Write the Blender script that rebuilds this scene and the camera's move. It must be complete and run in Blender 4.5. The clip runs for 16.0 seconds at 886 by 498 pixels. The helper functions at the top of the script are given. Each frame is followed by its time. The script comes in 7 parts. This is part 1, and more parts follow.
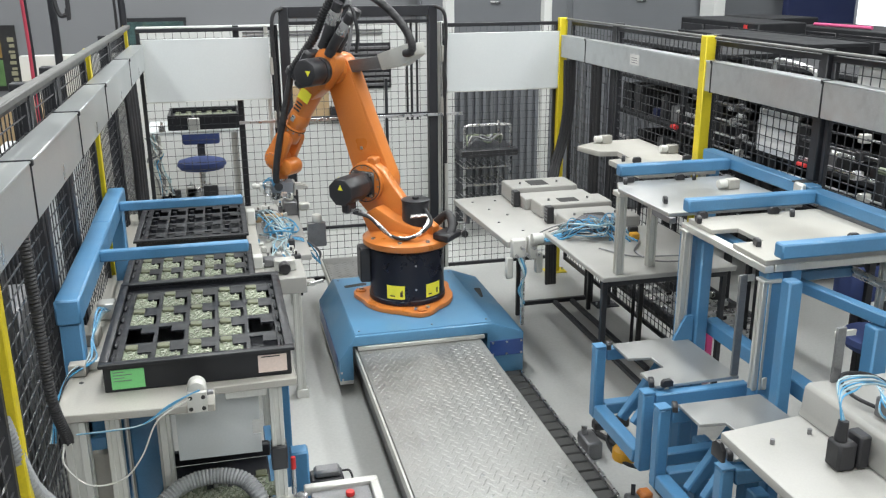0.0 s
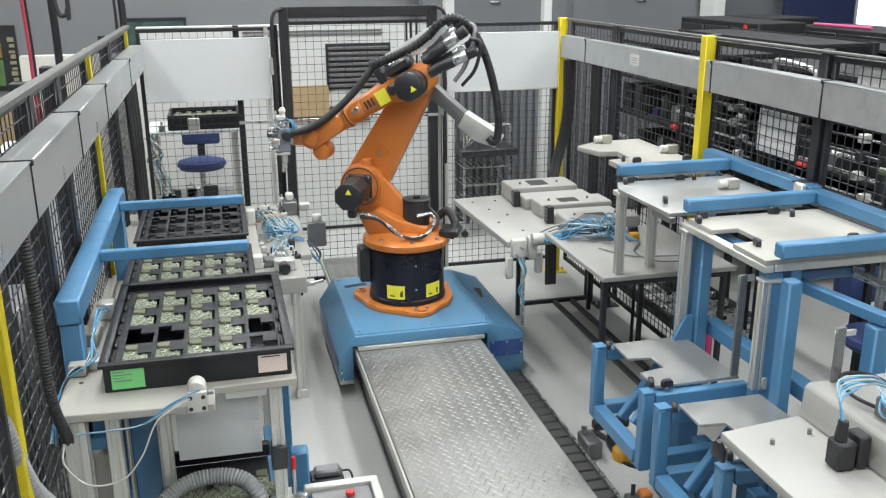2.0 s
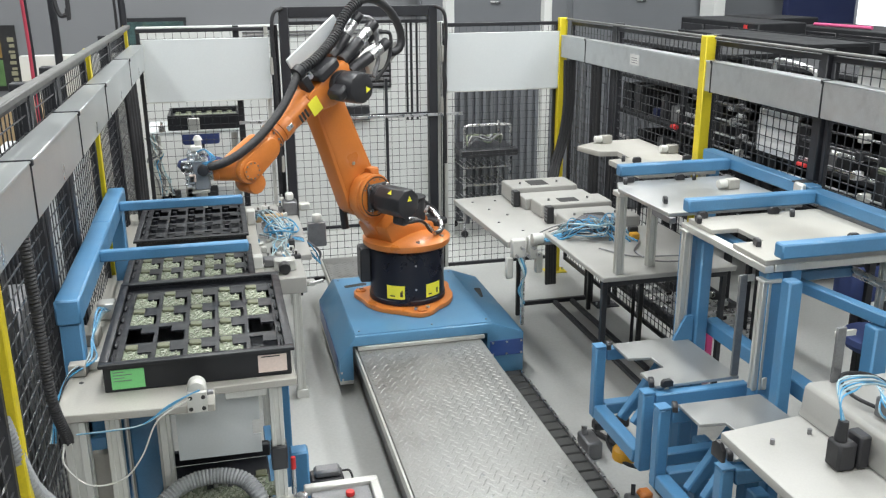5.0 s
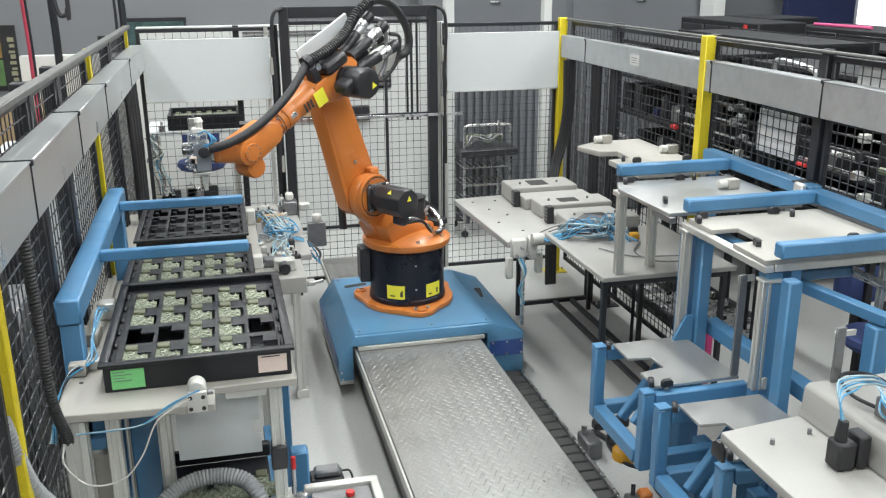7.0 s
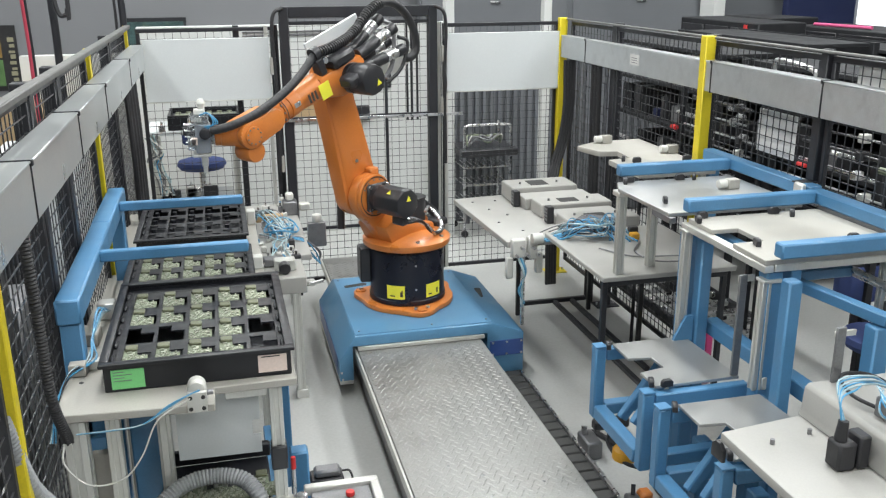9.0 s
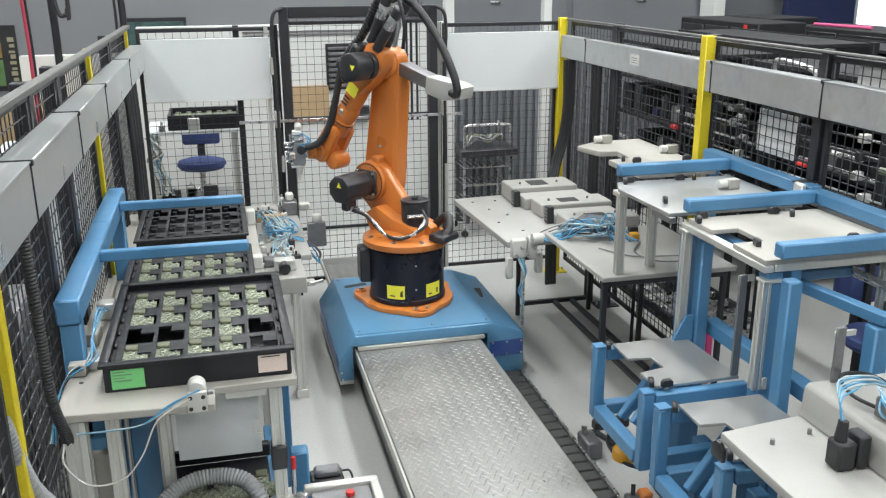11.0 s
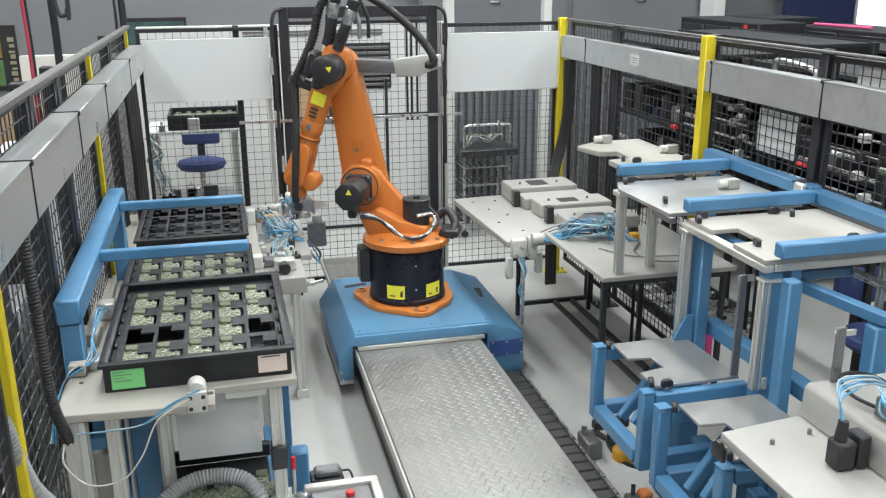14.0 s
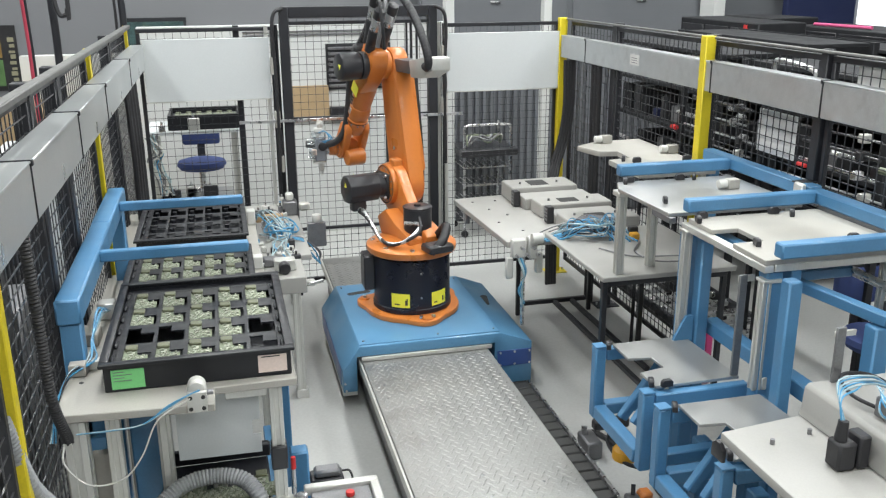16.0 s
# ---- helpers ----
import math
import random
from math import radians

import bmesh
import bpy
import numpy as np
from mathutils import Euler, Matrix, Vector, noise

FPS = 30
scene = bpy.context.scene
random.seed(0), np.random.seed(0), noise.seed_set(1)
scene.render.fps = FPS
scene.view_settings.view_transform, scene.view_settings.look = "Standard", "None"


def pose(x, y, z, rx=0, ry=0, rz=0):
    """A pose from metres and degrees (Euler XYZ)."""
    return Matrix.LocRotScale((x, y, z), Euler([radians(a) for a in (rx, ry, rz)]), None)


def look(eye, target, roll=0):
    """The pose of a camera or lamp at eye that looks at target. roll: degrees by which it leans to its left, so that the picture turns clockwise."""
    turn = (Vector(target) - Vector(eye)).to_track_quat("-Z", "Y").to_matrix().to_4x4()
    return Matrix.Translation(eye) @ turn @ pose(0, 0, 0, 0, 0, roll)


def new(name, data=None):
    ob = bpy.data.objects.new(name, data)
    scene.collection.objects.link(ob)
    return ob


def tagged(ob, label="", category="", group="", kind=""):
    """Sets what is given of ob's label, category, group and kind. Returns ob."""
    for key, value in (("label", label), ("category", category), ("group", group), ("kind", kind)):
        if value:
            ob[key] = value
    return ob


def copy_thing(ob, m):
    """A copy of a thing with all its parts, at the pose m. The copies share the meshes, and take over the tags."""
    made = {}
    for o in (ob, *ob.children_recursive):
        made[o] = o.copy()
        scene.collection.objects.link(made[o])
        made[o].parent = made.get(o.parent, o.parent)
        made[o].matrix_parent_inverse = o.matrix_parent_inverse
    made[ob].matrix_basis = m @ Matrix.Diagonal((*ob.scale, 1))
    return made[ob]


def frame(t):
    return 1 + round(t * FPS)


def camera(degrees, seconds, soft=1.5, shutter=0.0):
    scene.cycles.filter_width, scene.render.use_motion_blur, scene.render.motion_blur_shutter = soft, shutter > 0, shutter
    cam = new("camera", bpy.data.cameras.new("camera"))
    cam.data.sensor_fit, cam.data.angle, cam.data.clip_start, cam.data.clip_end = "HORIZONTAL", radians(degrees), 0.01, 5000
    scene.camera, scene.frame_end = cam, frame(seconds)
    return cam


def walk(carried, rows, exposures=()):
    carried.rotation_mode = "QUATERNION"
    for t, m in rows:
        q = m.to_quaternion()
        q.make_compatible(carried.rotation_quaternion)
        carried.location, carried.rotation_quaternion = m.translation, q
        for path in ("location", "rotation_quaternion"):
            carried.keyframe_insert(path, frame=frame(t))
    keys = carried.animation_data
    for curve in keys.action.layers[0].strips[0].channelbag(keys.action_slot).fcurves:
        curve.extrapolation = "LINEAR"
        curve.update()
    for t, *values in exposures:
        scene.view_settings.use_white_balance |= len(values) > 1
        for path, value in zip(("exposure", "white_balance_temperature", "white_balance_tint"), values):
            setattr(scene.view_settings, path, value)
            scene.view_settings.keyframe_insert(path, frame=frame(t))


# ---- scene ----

# ---- camera: it stands still on a high stand at the cell's corner
cam = camera(52.92, 16.0, soft=1.25, shutter=0.4)
YAW, TILT = radians(13.83), radians(17.25)
EYE = Vector((0, 0, 2.18))
AIM = EYE + Vector((math.sin(YAW) * math.cos(TILT), math.cos(YAW) * math.cos(TILT), -math.sin(TILT)))
walk(cam, [(0.0, look(EYE, AIM, -0.334)), (16.0, look(EYE, AIM, -0.334))], exposures=[(0.0, 0.0, 6500, 10), (16.0, 0.0, 6500, 10)])

# ---- light: an indoor hall under rows of ceiling lights, all out of view
# Flat bluish fill stands in for light bounced off the hall's walls.
world = bpy.data.worlds.new("hall_fill")
scene.world = world
world.use_nodes = True
world.node_tree.nodes["Background"].inputs[0].default_value = (0.80, 0.88, 1.0, 1)
world.node_tree.nodes["Background"].inputs[1].default_value = 0.23
# lamp power by row, set to even out near and far brightness
LIGHT_POWER = {-3.0: 58, 1.0: 55, 4.6: 88, 8.2: 70}


# ---- materials
def mat(name, col, rough=0.5, metal=0.0, var=0.08, scale=12.0, bump=0.1, fine=160.0, coat=0.0, dirt=None, dirt_amount=0.0, stretch=None, emit=0.0):
    """Colour with broad stains and fine grain, roughness wear and a slight relief."""
    m = bpy.data.materials.new(name)
    m.use_nodes = True
    nt = m.node_tree
    b = nt.nodes["Principled BSDF"]
    N = nt.nodes.new
    L = nt.links.new
    geo = N("ShaderNodeTexCoord")
    src = geo.outputs["Object"]
    if stretch:
        mp = N("ShaderNodeMapping")
        mp.inputs["Scale"].default_value = stretch
        L(src, mp.inputs[0])
        src = mp.outputs[0]
    n1, n2 = N("ShaderNodeTexNoise"), N("ShaderNodeTexNoise")
    n1.inputs["Scale"].default_value, n1.inputs["Detail"].default_value = scale, 5
    n2.inputs["Scale"].default_value, n2.inputs["Detail"].default_value = fine, 3
    L(src, n1.inputs[0]), L(src, n2.inputs[0])
    info = N("ShaderNodeObjectInfo")
    add = N("ShaderNodeMath")
    add.operation = "ADD"
    L(n1.outputs[0], add.inputs[0]), L(n2.outputs[0], add.inputs[1])
    add2 = N("ShaderNodeMath")
    add2.operation = "MULTIPLY_ADD"
    L(info.outputs["Random"], add2.inputs[0])
    add2.inputs[1].default_value = 0.25
    L(add.outputs[0], add2.inputs[2])
    mr = N("ShaderNodeMapRange")
    mr.inputs[1].default_value, mr.inputs[2].default_value = 0.7, 1.6
    mr.inputs[3].default_value, mr.inputs[4].default_value = 1 - var * 1.6, 1 + var * 1.6
    L(add2.outputs[0], mr.inputs[0])
    mul = N("ShaderNodeMix")
    mul.data_type, mul.blend_type = "RGBA", "MULTIPLY"
    mul.inputs[0].default_value = 1
    mul.inputs[6].default_value = (*col, 1)
    L(mr.outputs[0], mul.inputs[7])
    out = mul.outputs[2]
    if dirt:
        n3 = N("ShaderNodeTexNoise")
        n3.inputs["Scale"].default_value, n3.inputs["Detail"].default_value, n3.inputs["Roughness"].default_value = scale * 0.45, 8, 0.7
        L(src, n3.inputs[0])
        r3 = N("ShaderNodeMapRange")
        r3.inputs[1].default_value, r3.inputs[2].default_value, r3.inputs[4].default_value = 0.52, 0.72, dirt_amount
        L(n3.outputs[0], r3.inputs[0])
        mx = N("ShaderNodeMix")
        mx.data_type = "RGBA"
        mx.inputs[7].default_value = (*dirt, 1)
        L(r3.outputs[0], mx.inputs[0]), L(out, mx.inputs[6])
        out = mx.outputs[2]
    L(out, b.inputs["Base Color"])
    rr = N("ShaderNodeMapRange")
    rr.inputs[1].default_value, rr.inputs[2].default_value = 0.3, 0.7
    rr.inputs[3].default_value, rr.inputs[4].default_value = max(0.03, rough - 0.08), min(1, rough + 0.1)
    L(n1.outputs[0], rr.inputs[0]), L(rr.outputs[0], b.inputs["Roughness"])
    b.inputs["Metallic"].default_value = metal
    b.inputs["Coat Weight"].default_value = coat
    if bump:
        bp = N("ShaderNodeBump")
        bp.inputs["Strength"].default_value, bp.inputs["Distance"].default_value = bump, 0.002
        L(n2.outputs[0], bp.inputs["Height"]), L(bp.outputs[0], b.inputs["Normal"])
    if emit:
        b.inputs["Emission Color"].default_value = (*col, 1)
        b.inputs["Emission Strength"].default_value = emit
    return m


def glass(name, col, rough=0.05):
    m = bpy.data.materials.new(name)
    m.use_nodes = True
    b = m.node_tree.nodes["Principled BSDF"]
    b.inputs["Base Color"].default_value = (*col, 1)
    b.inputs["Roughness"].default_value = rough
    b.inputs["Transmission Weight"].default_value = 0.9
    return m


FLOOR = mat("grey_epoxy", (0.45, 0.455, 0.445), 0.34, 0, 0.07, 1.3, 0.06, 60, dirt=(0.34, 0.33, 0.305), dirt_amount=0.5)
WALL = mat("grey_wall_paint", (0.205, 0.21, 0.225), 0.7, 0, 0.04, 1.5)
WALL_DARK = mat("dark_grey_panel", (0.15, 0.158, 0.172), 0.5, 0, 0.06, 3)
WALL_WHITE = mat("white_wall_paint", (0.64, 0.65, 0.64), 0.6, 0, 0.03, 2)
NAVY = mat("navy_curtain", (0.012, 0.02, 0.075), 0.7, 0, 0.1, 4)
CEIL = mat("pale_ceiling_sheet", (0.6, 0.6, 0.6), 0.8, 0, 0.05, 1)
BLACK_STEEL = mat("black_powder_coat", (0.021, 0.022, 0.027), 0.42, 0, 0.1, 20)
RACK_BLACK = mat("matt_black_rack_paint", (0.011, 0.012, 0.015), 0.75, 0, 0.15, 12)
RAIL = mat("dull_grey_rail_paint", (0.15, 0.15, 0.147), 0.5, 0.15, 0.1, 18, 0.06)
WIRE = mat("black_wire", (0.05, 0.052, 0.058), 0.3, 0, 0.1, 20, 0)
YELLOW = mat("yellow_paint", (0.70, 0.56, 0.02), 0.45, 0, 0.08, 8, dirt=(0.3, 0.25, 0.05), dirt_amount=0.25)
GALV = mat("galvanised_sheet", (0.56, 0.58, 0.59), 0.42, 0.75, 0.1, 22, 0.08, 220, dirt=(0.4, 0.41, 0.42), dirt_amount=0.5)
DUCT = mat("smooth_duct_sheet", (0.52, 0.545, 0.55), 0.3, 0.6, 0.05, 3, 0.03, 200)
BOARD = mat("white_sheet_board", (0.62, 0.65, 0.66), 0.45, 0, 0.03, 2.5, 0.03)
ALU = mat("anodised_aluminium", (0.62, 0.62, 0.59), 0.38, 0.55, 0.06, 14, 0.05, 240, stretch=(1, 1, 0.2))
TOP = mat("off_white_laminate", (0.39, 0.378, 0.345), 0.42, 0, 0.05, 6, 0.05, dirt=(0.31, 0.285, 0.24), dirt_amount=0.3)
TOP_GREY = mat("brushed_steel_plate", (0.42, 0.425, 0.42), 0.36, 0.6, 0.07, 9, 0.06, 200)
WHITE_BOX = mat("white_machine_paint", (0.375, 0.37, 0.352), 0.4, 0, 0.035, 6, 0.04, dirt=(0.30, 0.29, 0.265), dirt_amount=0.35)
BLUE = mat("light_blue_paint", (0.078, 0.225, 0.41), 0.4, 0, 0.07, 7, 0.06, coat=0.15, dirt=(0.06, 0.15, 0.27), dirt_amount=0.4)
CART_BLUE = mat("cart_blue_paint", (0.095, 0.25, 0.42), 0.38, 0, 0.06, 5, 0.05, coat=0.2, dirt=(0.05, 0.16, 0.33), dirt_amount=0.35)
CART_DARK = mat("cart_dark_blue_panel", (0.03, 0.075, 0.26), 0.35, 0, 0.05, 6, coat=0.2)
ORANGE = mat("robot_orange", (0.63, 0.20, 0.04), 0.33, 0, 0.05, 6, 0.05, coat=0.25, dirt=(0.42, 0.13, 0.03), dirt_amount=0.4)
NAVY_BLACK = mat("blue_black_gloss", (0.010, 0.012, 0.022), 0.3, 0, 0.05, 8, 0.02)
MOTOR = mat("black_motor_cover", (0.027, 0.027, 0.031), 0.36, 0, 0.1, 30, 0.1)
RUBBER = mat("black_rubber", (0.026, 0.026, 0.029), 0.48, 0, 0.1, 40, 0.12)
TRAY = mat("black_tray_plastic", (0.011, 0.012, 0.016), 0.42, 0, 0.1, 20, 0.1)
BOARD_GREEN = mat("pale_circuit_board", (0.19, 0.22, 0.15), 0.5, 0, 0.35, 60, 0.25, 260, dirt=(0.16, 0.2, 0.1), dirt_amount=0.55)
GREEN_LABEL = mat("green_paper", (0.22, 0.66, 0.25), 0.6, 0, 0.04, 8)
PINK_LABEL = mat("pale_pink_paper", (0.75, 0.62, 0.56), 0.6, 0, 0.06, 12)
YELLOW_LABEL = mat("yellow_label", (0.85, 0.80, 0.06), 0.45, 0, 0.04, 12)
# dark for print and joints, also painted as the shade inside slots and holes
INK_AND_SHADE = mat("dark_ink_and_hole_shade", (0.03, 0.03, 0.03), 0.6, 0, 0.05, 12, 0)
PAPER = mat("white_paper", (0.66, 0.66, 0.65), 0.7, 0, 0.03, 8)
STEEL = mat("bare_steel", (0.6, 0.6, 0.61), 0.28, 0.9, 0.08, 30, 0.05)
PLATE = mat("aluminium_tread_plate", (0.29, 0.29, 0.283), 0.4, 0.8, 0.12, 5, 0.1, 120, dirt=(0.25, 0.24, 0.225), dirt_amount=0.6)
CHAIN = mat("dark_chain_plastic", (0.05, 0.05, 0.05), 0.55, 0, 0.1, 20, 0.1)
TUBE = mat("sky_blue_air_tube", (0.075, 0.30, 0.52), 0.3, 0, 0.05, 20, 0)
TUBE_PALE = mat("pale_air_tube", (0.36, 0.48, 0.52), 0.3, 0, 0.05, 20, 0)
GREY_HOSE = mat("grey_corrugated_hose", (0.30, 0.31, 0.32), 0.5, 0, 0.1, 30, 0.1)
RED = mat("red_paint", (0.6, 0.03, 0.03), 0.4, 0, 0.06, 10)
ORANGE_WHEEL = mat("amber_polyurethane", (0.72, 0.36, 0.03), 0.4, 0, 0.08, 15)
CHAIR_BLUE = mat("navy_upholstery", (0.035, 0.055, 0.16), 0.9, 0, 0.15, 30, 0.4, 300)
CARD = mat("brown_cardboard", (0.42, 0.30, 0.17), 0.8, 0, 0.1, 8)
WHITE_PLASTIC = mat("white_plastic", (0.60, 0.60, 0.57), 0.35, 0, 0.04, 20, 0.03)
GUN = mat("gunmetal_casting", (0.23, 0.23, 0.24), 0.42, 0.6, 0.12, 30, 0.1)
CLEAR = glass("clear_polycarbonate", (0.85, 0.9, 0.95))
BLUE_GREY = mat("blue_grey_housing", (0.26, 0.28, 0.31), 0.4, 0.3, 0.08, 12)
GLOW = mat("lit_diffuser", (1.0, 0.98, 0.95), 0.5, 0, 0, 5, 0, emit=4)
DAY = mat("lit_window_film", (0.95, 0.97, 1.0), 0.5, 0, 0, 5, 0, emit=1.6)


# ---- mesh helpers
def bm_new():
    return bmesh.new()


def absorb(bm, tmp):
    """Adds tmp's geometry to bm and frees tmp."""
    vs = {v: bm.verts.new(v.co) for v in tmp.verts}
    for f in tmp.faces:
        nf = bm.faces.new([vs[v] for v in f.verts])
        nf.smooth = f.smooth
    tmp.free()
    return bm


def box(bm, x0, y0, z0, x1, y1, z1, bevel=0.003, m=None, seg=1):
    t = bmesh.new()
    bmesh.ops.create_cube(t, size=1)
    for v in t.verts:
        v.co = Vector(((x0 + x1) / 2 + v.co.x * (x1 - x0), (y0 + y1) / 2 + v.co.y * (y1 - y0), (z0 + z1) / 2 + v.co.z * (z1 - z0)))
    b = min(bevel, 0.45 * min(abs(x1 - x0), abs(y1 - y0), abs(z1 - z0)))
    if b > 0:
        bmesh.ops.bevel(t, geom=t.edges[:], offset=b, segments=seg, affect="EDGES", profile=0.5)
    if m:
        bmesh.ops.transform(t, matrix=m, verts=t.verts)
    return absorb(bm, t)


def cyl(bm, p, q, r, r2=None, seg=20, bevel=0.0):
    p, q = Vector(p), Vector(q)
    t = bmesh.new()
    d = q - p
    bmesh.ops.create_cone(t, cap_ends=True, segments=seg, radius1=r, radius2=r if r2 is None else r2, depth=d.length)
    for f in t.faces:
        f.smooth = len(f.verts) == 4
    if bevel:
        rim = [e for e in t.edges if any(len(f.verts) > 4 for f in e.link_faces)]
        bmesh.ops.bevel(t, geom=rim, offset=bevel, segments=2, affect="EDGES", profile=0.5)
    bmesh.ops.transform(t, matrix=Matrix.Translation((p + q) / 2) @ d.to_track_quat("Z", "Y").to_matrix().to_4x4(), verts=t.verts)
    return absorb(bm, t)


def smooth_path(pts, n=6):
    """Catmull-Rom through the points."""
    P = [Vector(p) for p in pts]
    P = [2 * P[0] - P[1]] + P + [2 * P[-1] - P[-2]]
    out = []
    for i in range(1, len(P) - 2):
        a, b, c, d = P[i - 1:i + 3]
        for k in range(n):
            t = k / n
            out.append(0.5 * ((2 * b) + (c - a) * t + (2 * a - 5 * b + 4 * c - d) * t * t + (3 * b - a - 3 * c + d) * t ** 3))
    out.append(P[-2])
    return out


def tube(bm, pts, r, seg=8, n=6, ribs=0.0, pitch=0.012):
    """A round tube along a smooth path; ribs: depth of the corrugation."""
    path = smooth_path(pts, n)
    if ribs:
        length = sum((b - a).length for a, b in zip(path, path[1:]))
        count = max(4, int(length / pitch * 2))
        acc, fine, j, run = 0, [path[0]], 0, 0.0
        step = length / count
        for a, b in zip(path, path[1:]):
            seg_len = (b - a).length
            while run + seg_len >= step * len(fine) and len(fine) <= count:
                fine.append(a.lerp(b, (step * len(fine) - run) / max(seg_len, 1e-9)))
            run += seg_len
        path = fine
    rings = []
    side = None
    for i, p in enumerate(path):
        d = (path[min(i + 1, len(path) - 1)] - path[max(i - 1, 0)]).normalized()
        if side is None:
            side = d.orthogonal().normalized()
        side = (side - d * side.dot(d)).normalized()
        up = d.cross(side)
        rad = r - (ribs if i % 2 else 0)
        rings.append([bm.verts.new(p + rad * (math.cos(2 * math.pi * k / seg) * side + math.sin(2 * math.pi * k / seg) * up)) for k in range(seg)])
    for a, b in zip(rings, rings[1:]):
        for k in range(seg):
            f = bm.faces.new((a[k], a[(k + 1) % seg], b[(k + 1) % seg], b[k]))
            f.smooth = True
    bm.faces.new(rings[0][::-1]), bm.faces.new(rings[-1])
    return bm


def prism(bm, outline, lo, hi, axis="z", bevel=0.0, m=None, seg=2):
    """A flat outline (pairs) drawn out along an axis: z pairs are x, y; y pairs are x, z; x pairs are y, z."""
    t = bmesh.new()
    place = {"z": lambda a, b, c: (a, b, c), "y": lambda a, b, c: (a, c, b), "x": lambda a, b, c: (c, a, b)}[axis]
    lower = [t.verts.new(place(a, b, lo)) for a, b in outline]
    upper = [t.verts.new(place(a, b, hi)) for a, b in outline]
    n = len(outline)
    t.faces.new(lower), t.faces.new(upper)
    for k in range(n):
        t.faces.new((lower[k], lower[(k + 1) % n], upper[(k + 1) % n], upper[k]))
    bmesh.ops.recalc_face_normals(t, faces=t.faces)
    if bevel:
        bmesh.ops.bevel(t, geom=t.edges[:], offset=bevel, segments=seg, affect="EDGES", profile=0.5)
    if m:
        bmesh.ops.transform(t, matrix=m, verts=t.verts)
    return absorb(bm, t)


def capsule(p, q, r1, r2, n=14):
    """Outline round two circles, for link shapes."""
    p, q = Vector(p), Vector(q)
    d = q - p
    base = math.atan2(d.y, d.x)
    off = math.acos(max(-1, min(1, (r1 - r2) / d.length)))
    out = []
    for k in range(n + 1):
        a = base + off + (2 * math.pi - 2 * off) * k / n
        out.append((p.x + r1 * math.cos(a), p.y + r1 * math.sin(a)))
    for k in range(n + 1):
        a = base - off + 2 * off * k / n
        out.append((q.x + r2 * math.cos(a), q.y + r2 * math.sin(a)))
    return out


def spin(bm, profile, seg=40, m=None):
    """A turned body: profile pairs are radius, z."""
    t = bmesh.new()
    rings = [[t.verts.new((r * math.cos(2 * math.pi * k / seg), r * math.sin(2 * math.pi * k / seg), z)) for k in range(seg)] for r, z in profile]
    for a, b in zip(rings, rings[1:]):
        for k in range(seg):
            f = t.faces.new((a[k], a[(k + 1) % seg], b[(k + 1) % seg], b[k]))
            f.smooth = True
    t.faces.new(rings[0][::-1]), t.faces.new(rings[-1])
    if m:
        bmesh.ops.transform(t, matrix=m, verts=t.verts)
    return absorb(bm, t)


def finish(name, bm, material):
    bmesh.ops.recalc_face_normals(bm, faces=bm.faces)
    me = bpy.data.meshes.new(name)
    bm.to_mesh(me)
    bm.free()
    me.materials.append(material)
    me.set_sharp_from_angle(angle=radians(38))
    return me


def thing(name, label, category, at=(0, 0, 0), group=""):
    ob = new(name)
    ob.location = at
    ob.empty_display_size = 0.05
    return tagged(ob, label, category, group)


def base_of(ob):
    """Where the thing of a part stands."""
    while ob.parent:
        ob = ob.parent
    return Vector(ob.location)


def part(name, bm, material, parent, label="", local=False):
    """One mesh under a thing or part; bm is in world places unless local."""
    if not local:
        bmesh.ops.translate(bm, vec=-base_of(parent), verts=bm.verts)
    ob = new(name, finish(name, bm, material))
    ob.parent = parent
    return tagged(ob, label) if label else ob


def structure(name, bm, material, label, category):
    return tagged(new(name, finish(name, bm, material)), label, category, "", "structure")


def solo(name, bm, material, label, category, group=""):
    return tagged(new(name, finish(name, bm, material)), label, category, group)

# ---- the hall
structure("floor", box(bm_new(), -14, -8, -0.2, 16, 16, 0, 0), FLOOR, "grey epoxy factory floor with scuffs", "floor")
structure("wall_back", box(bm_new(), -6, 10.0, 0, 16, 10.2, 6, 0), WALL, "grey painted hall wall", "wall")
structure("wall_left", box(bm_new(), -6.2, -8, 0, -6, 10.2, 6, 0), WALL, "grey painted hall wall", "wall")
structure("wall_right", box(bm_new(), 15.8, -8, 0, 16, 10.0, 6, 0), WALL, "grey painted hall wall", "wall")
structure("wall_front", box(bm_new(), -6, -8.2, 0, 16, -8, 6, 0), WALL, "grey painted hall wall", "wall")
structure("ceiling", box(bm_new(), -6.2, -8.2, 6, 16, 10.2, 6.2, 0), CEIL, "pale sheet-metal hall ceiling", "ceiling")


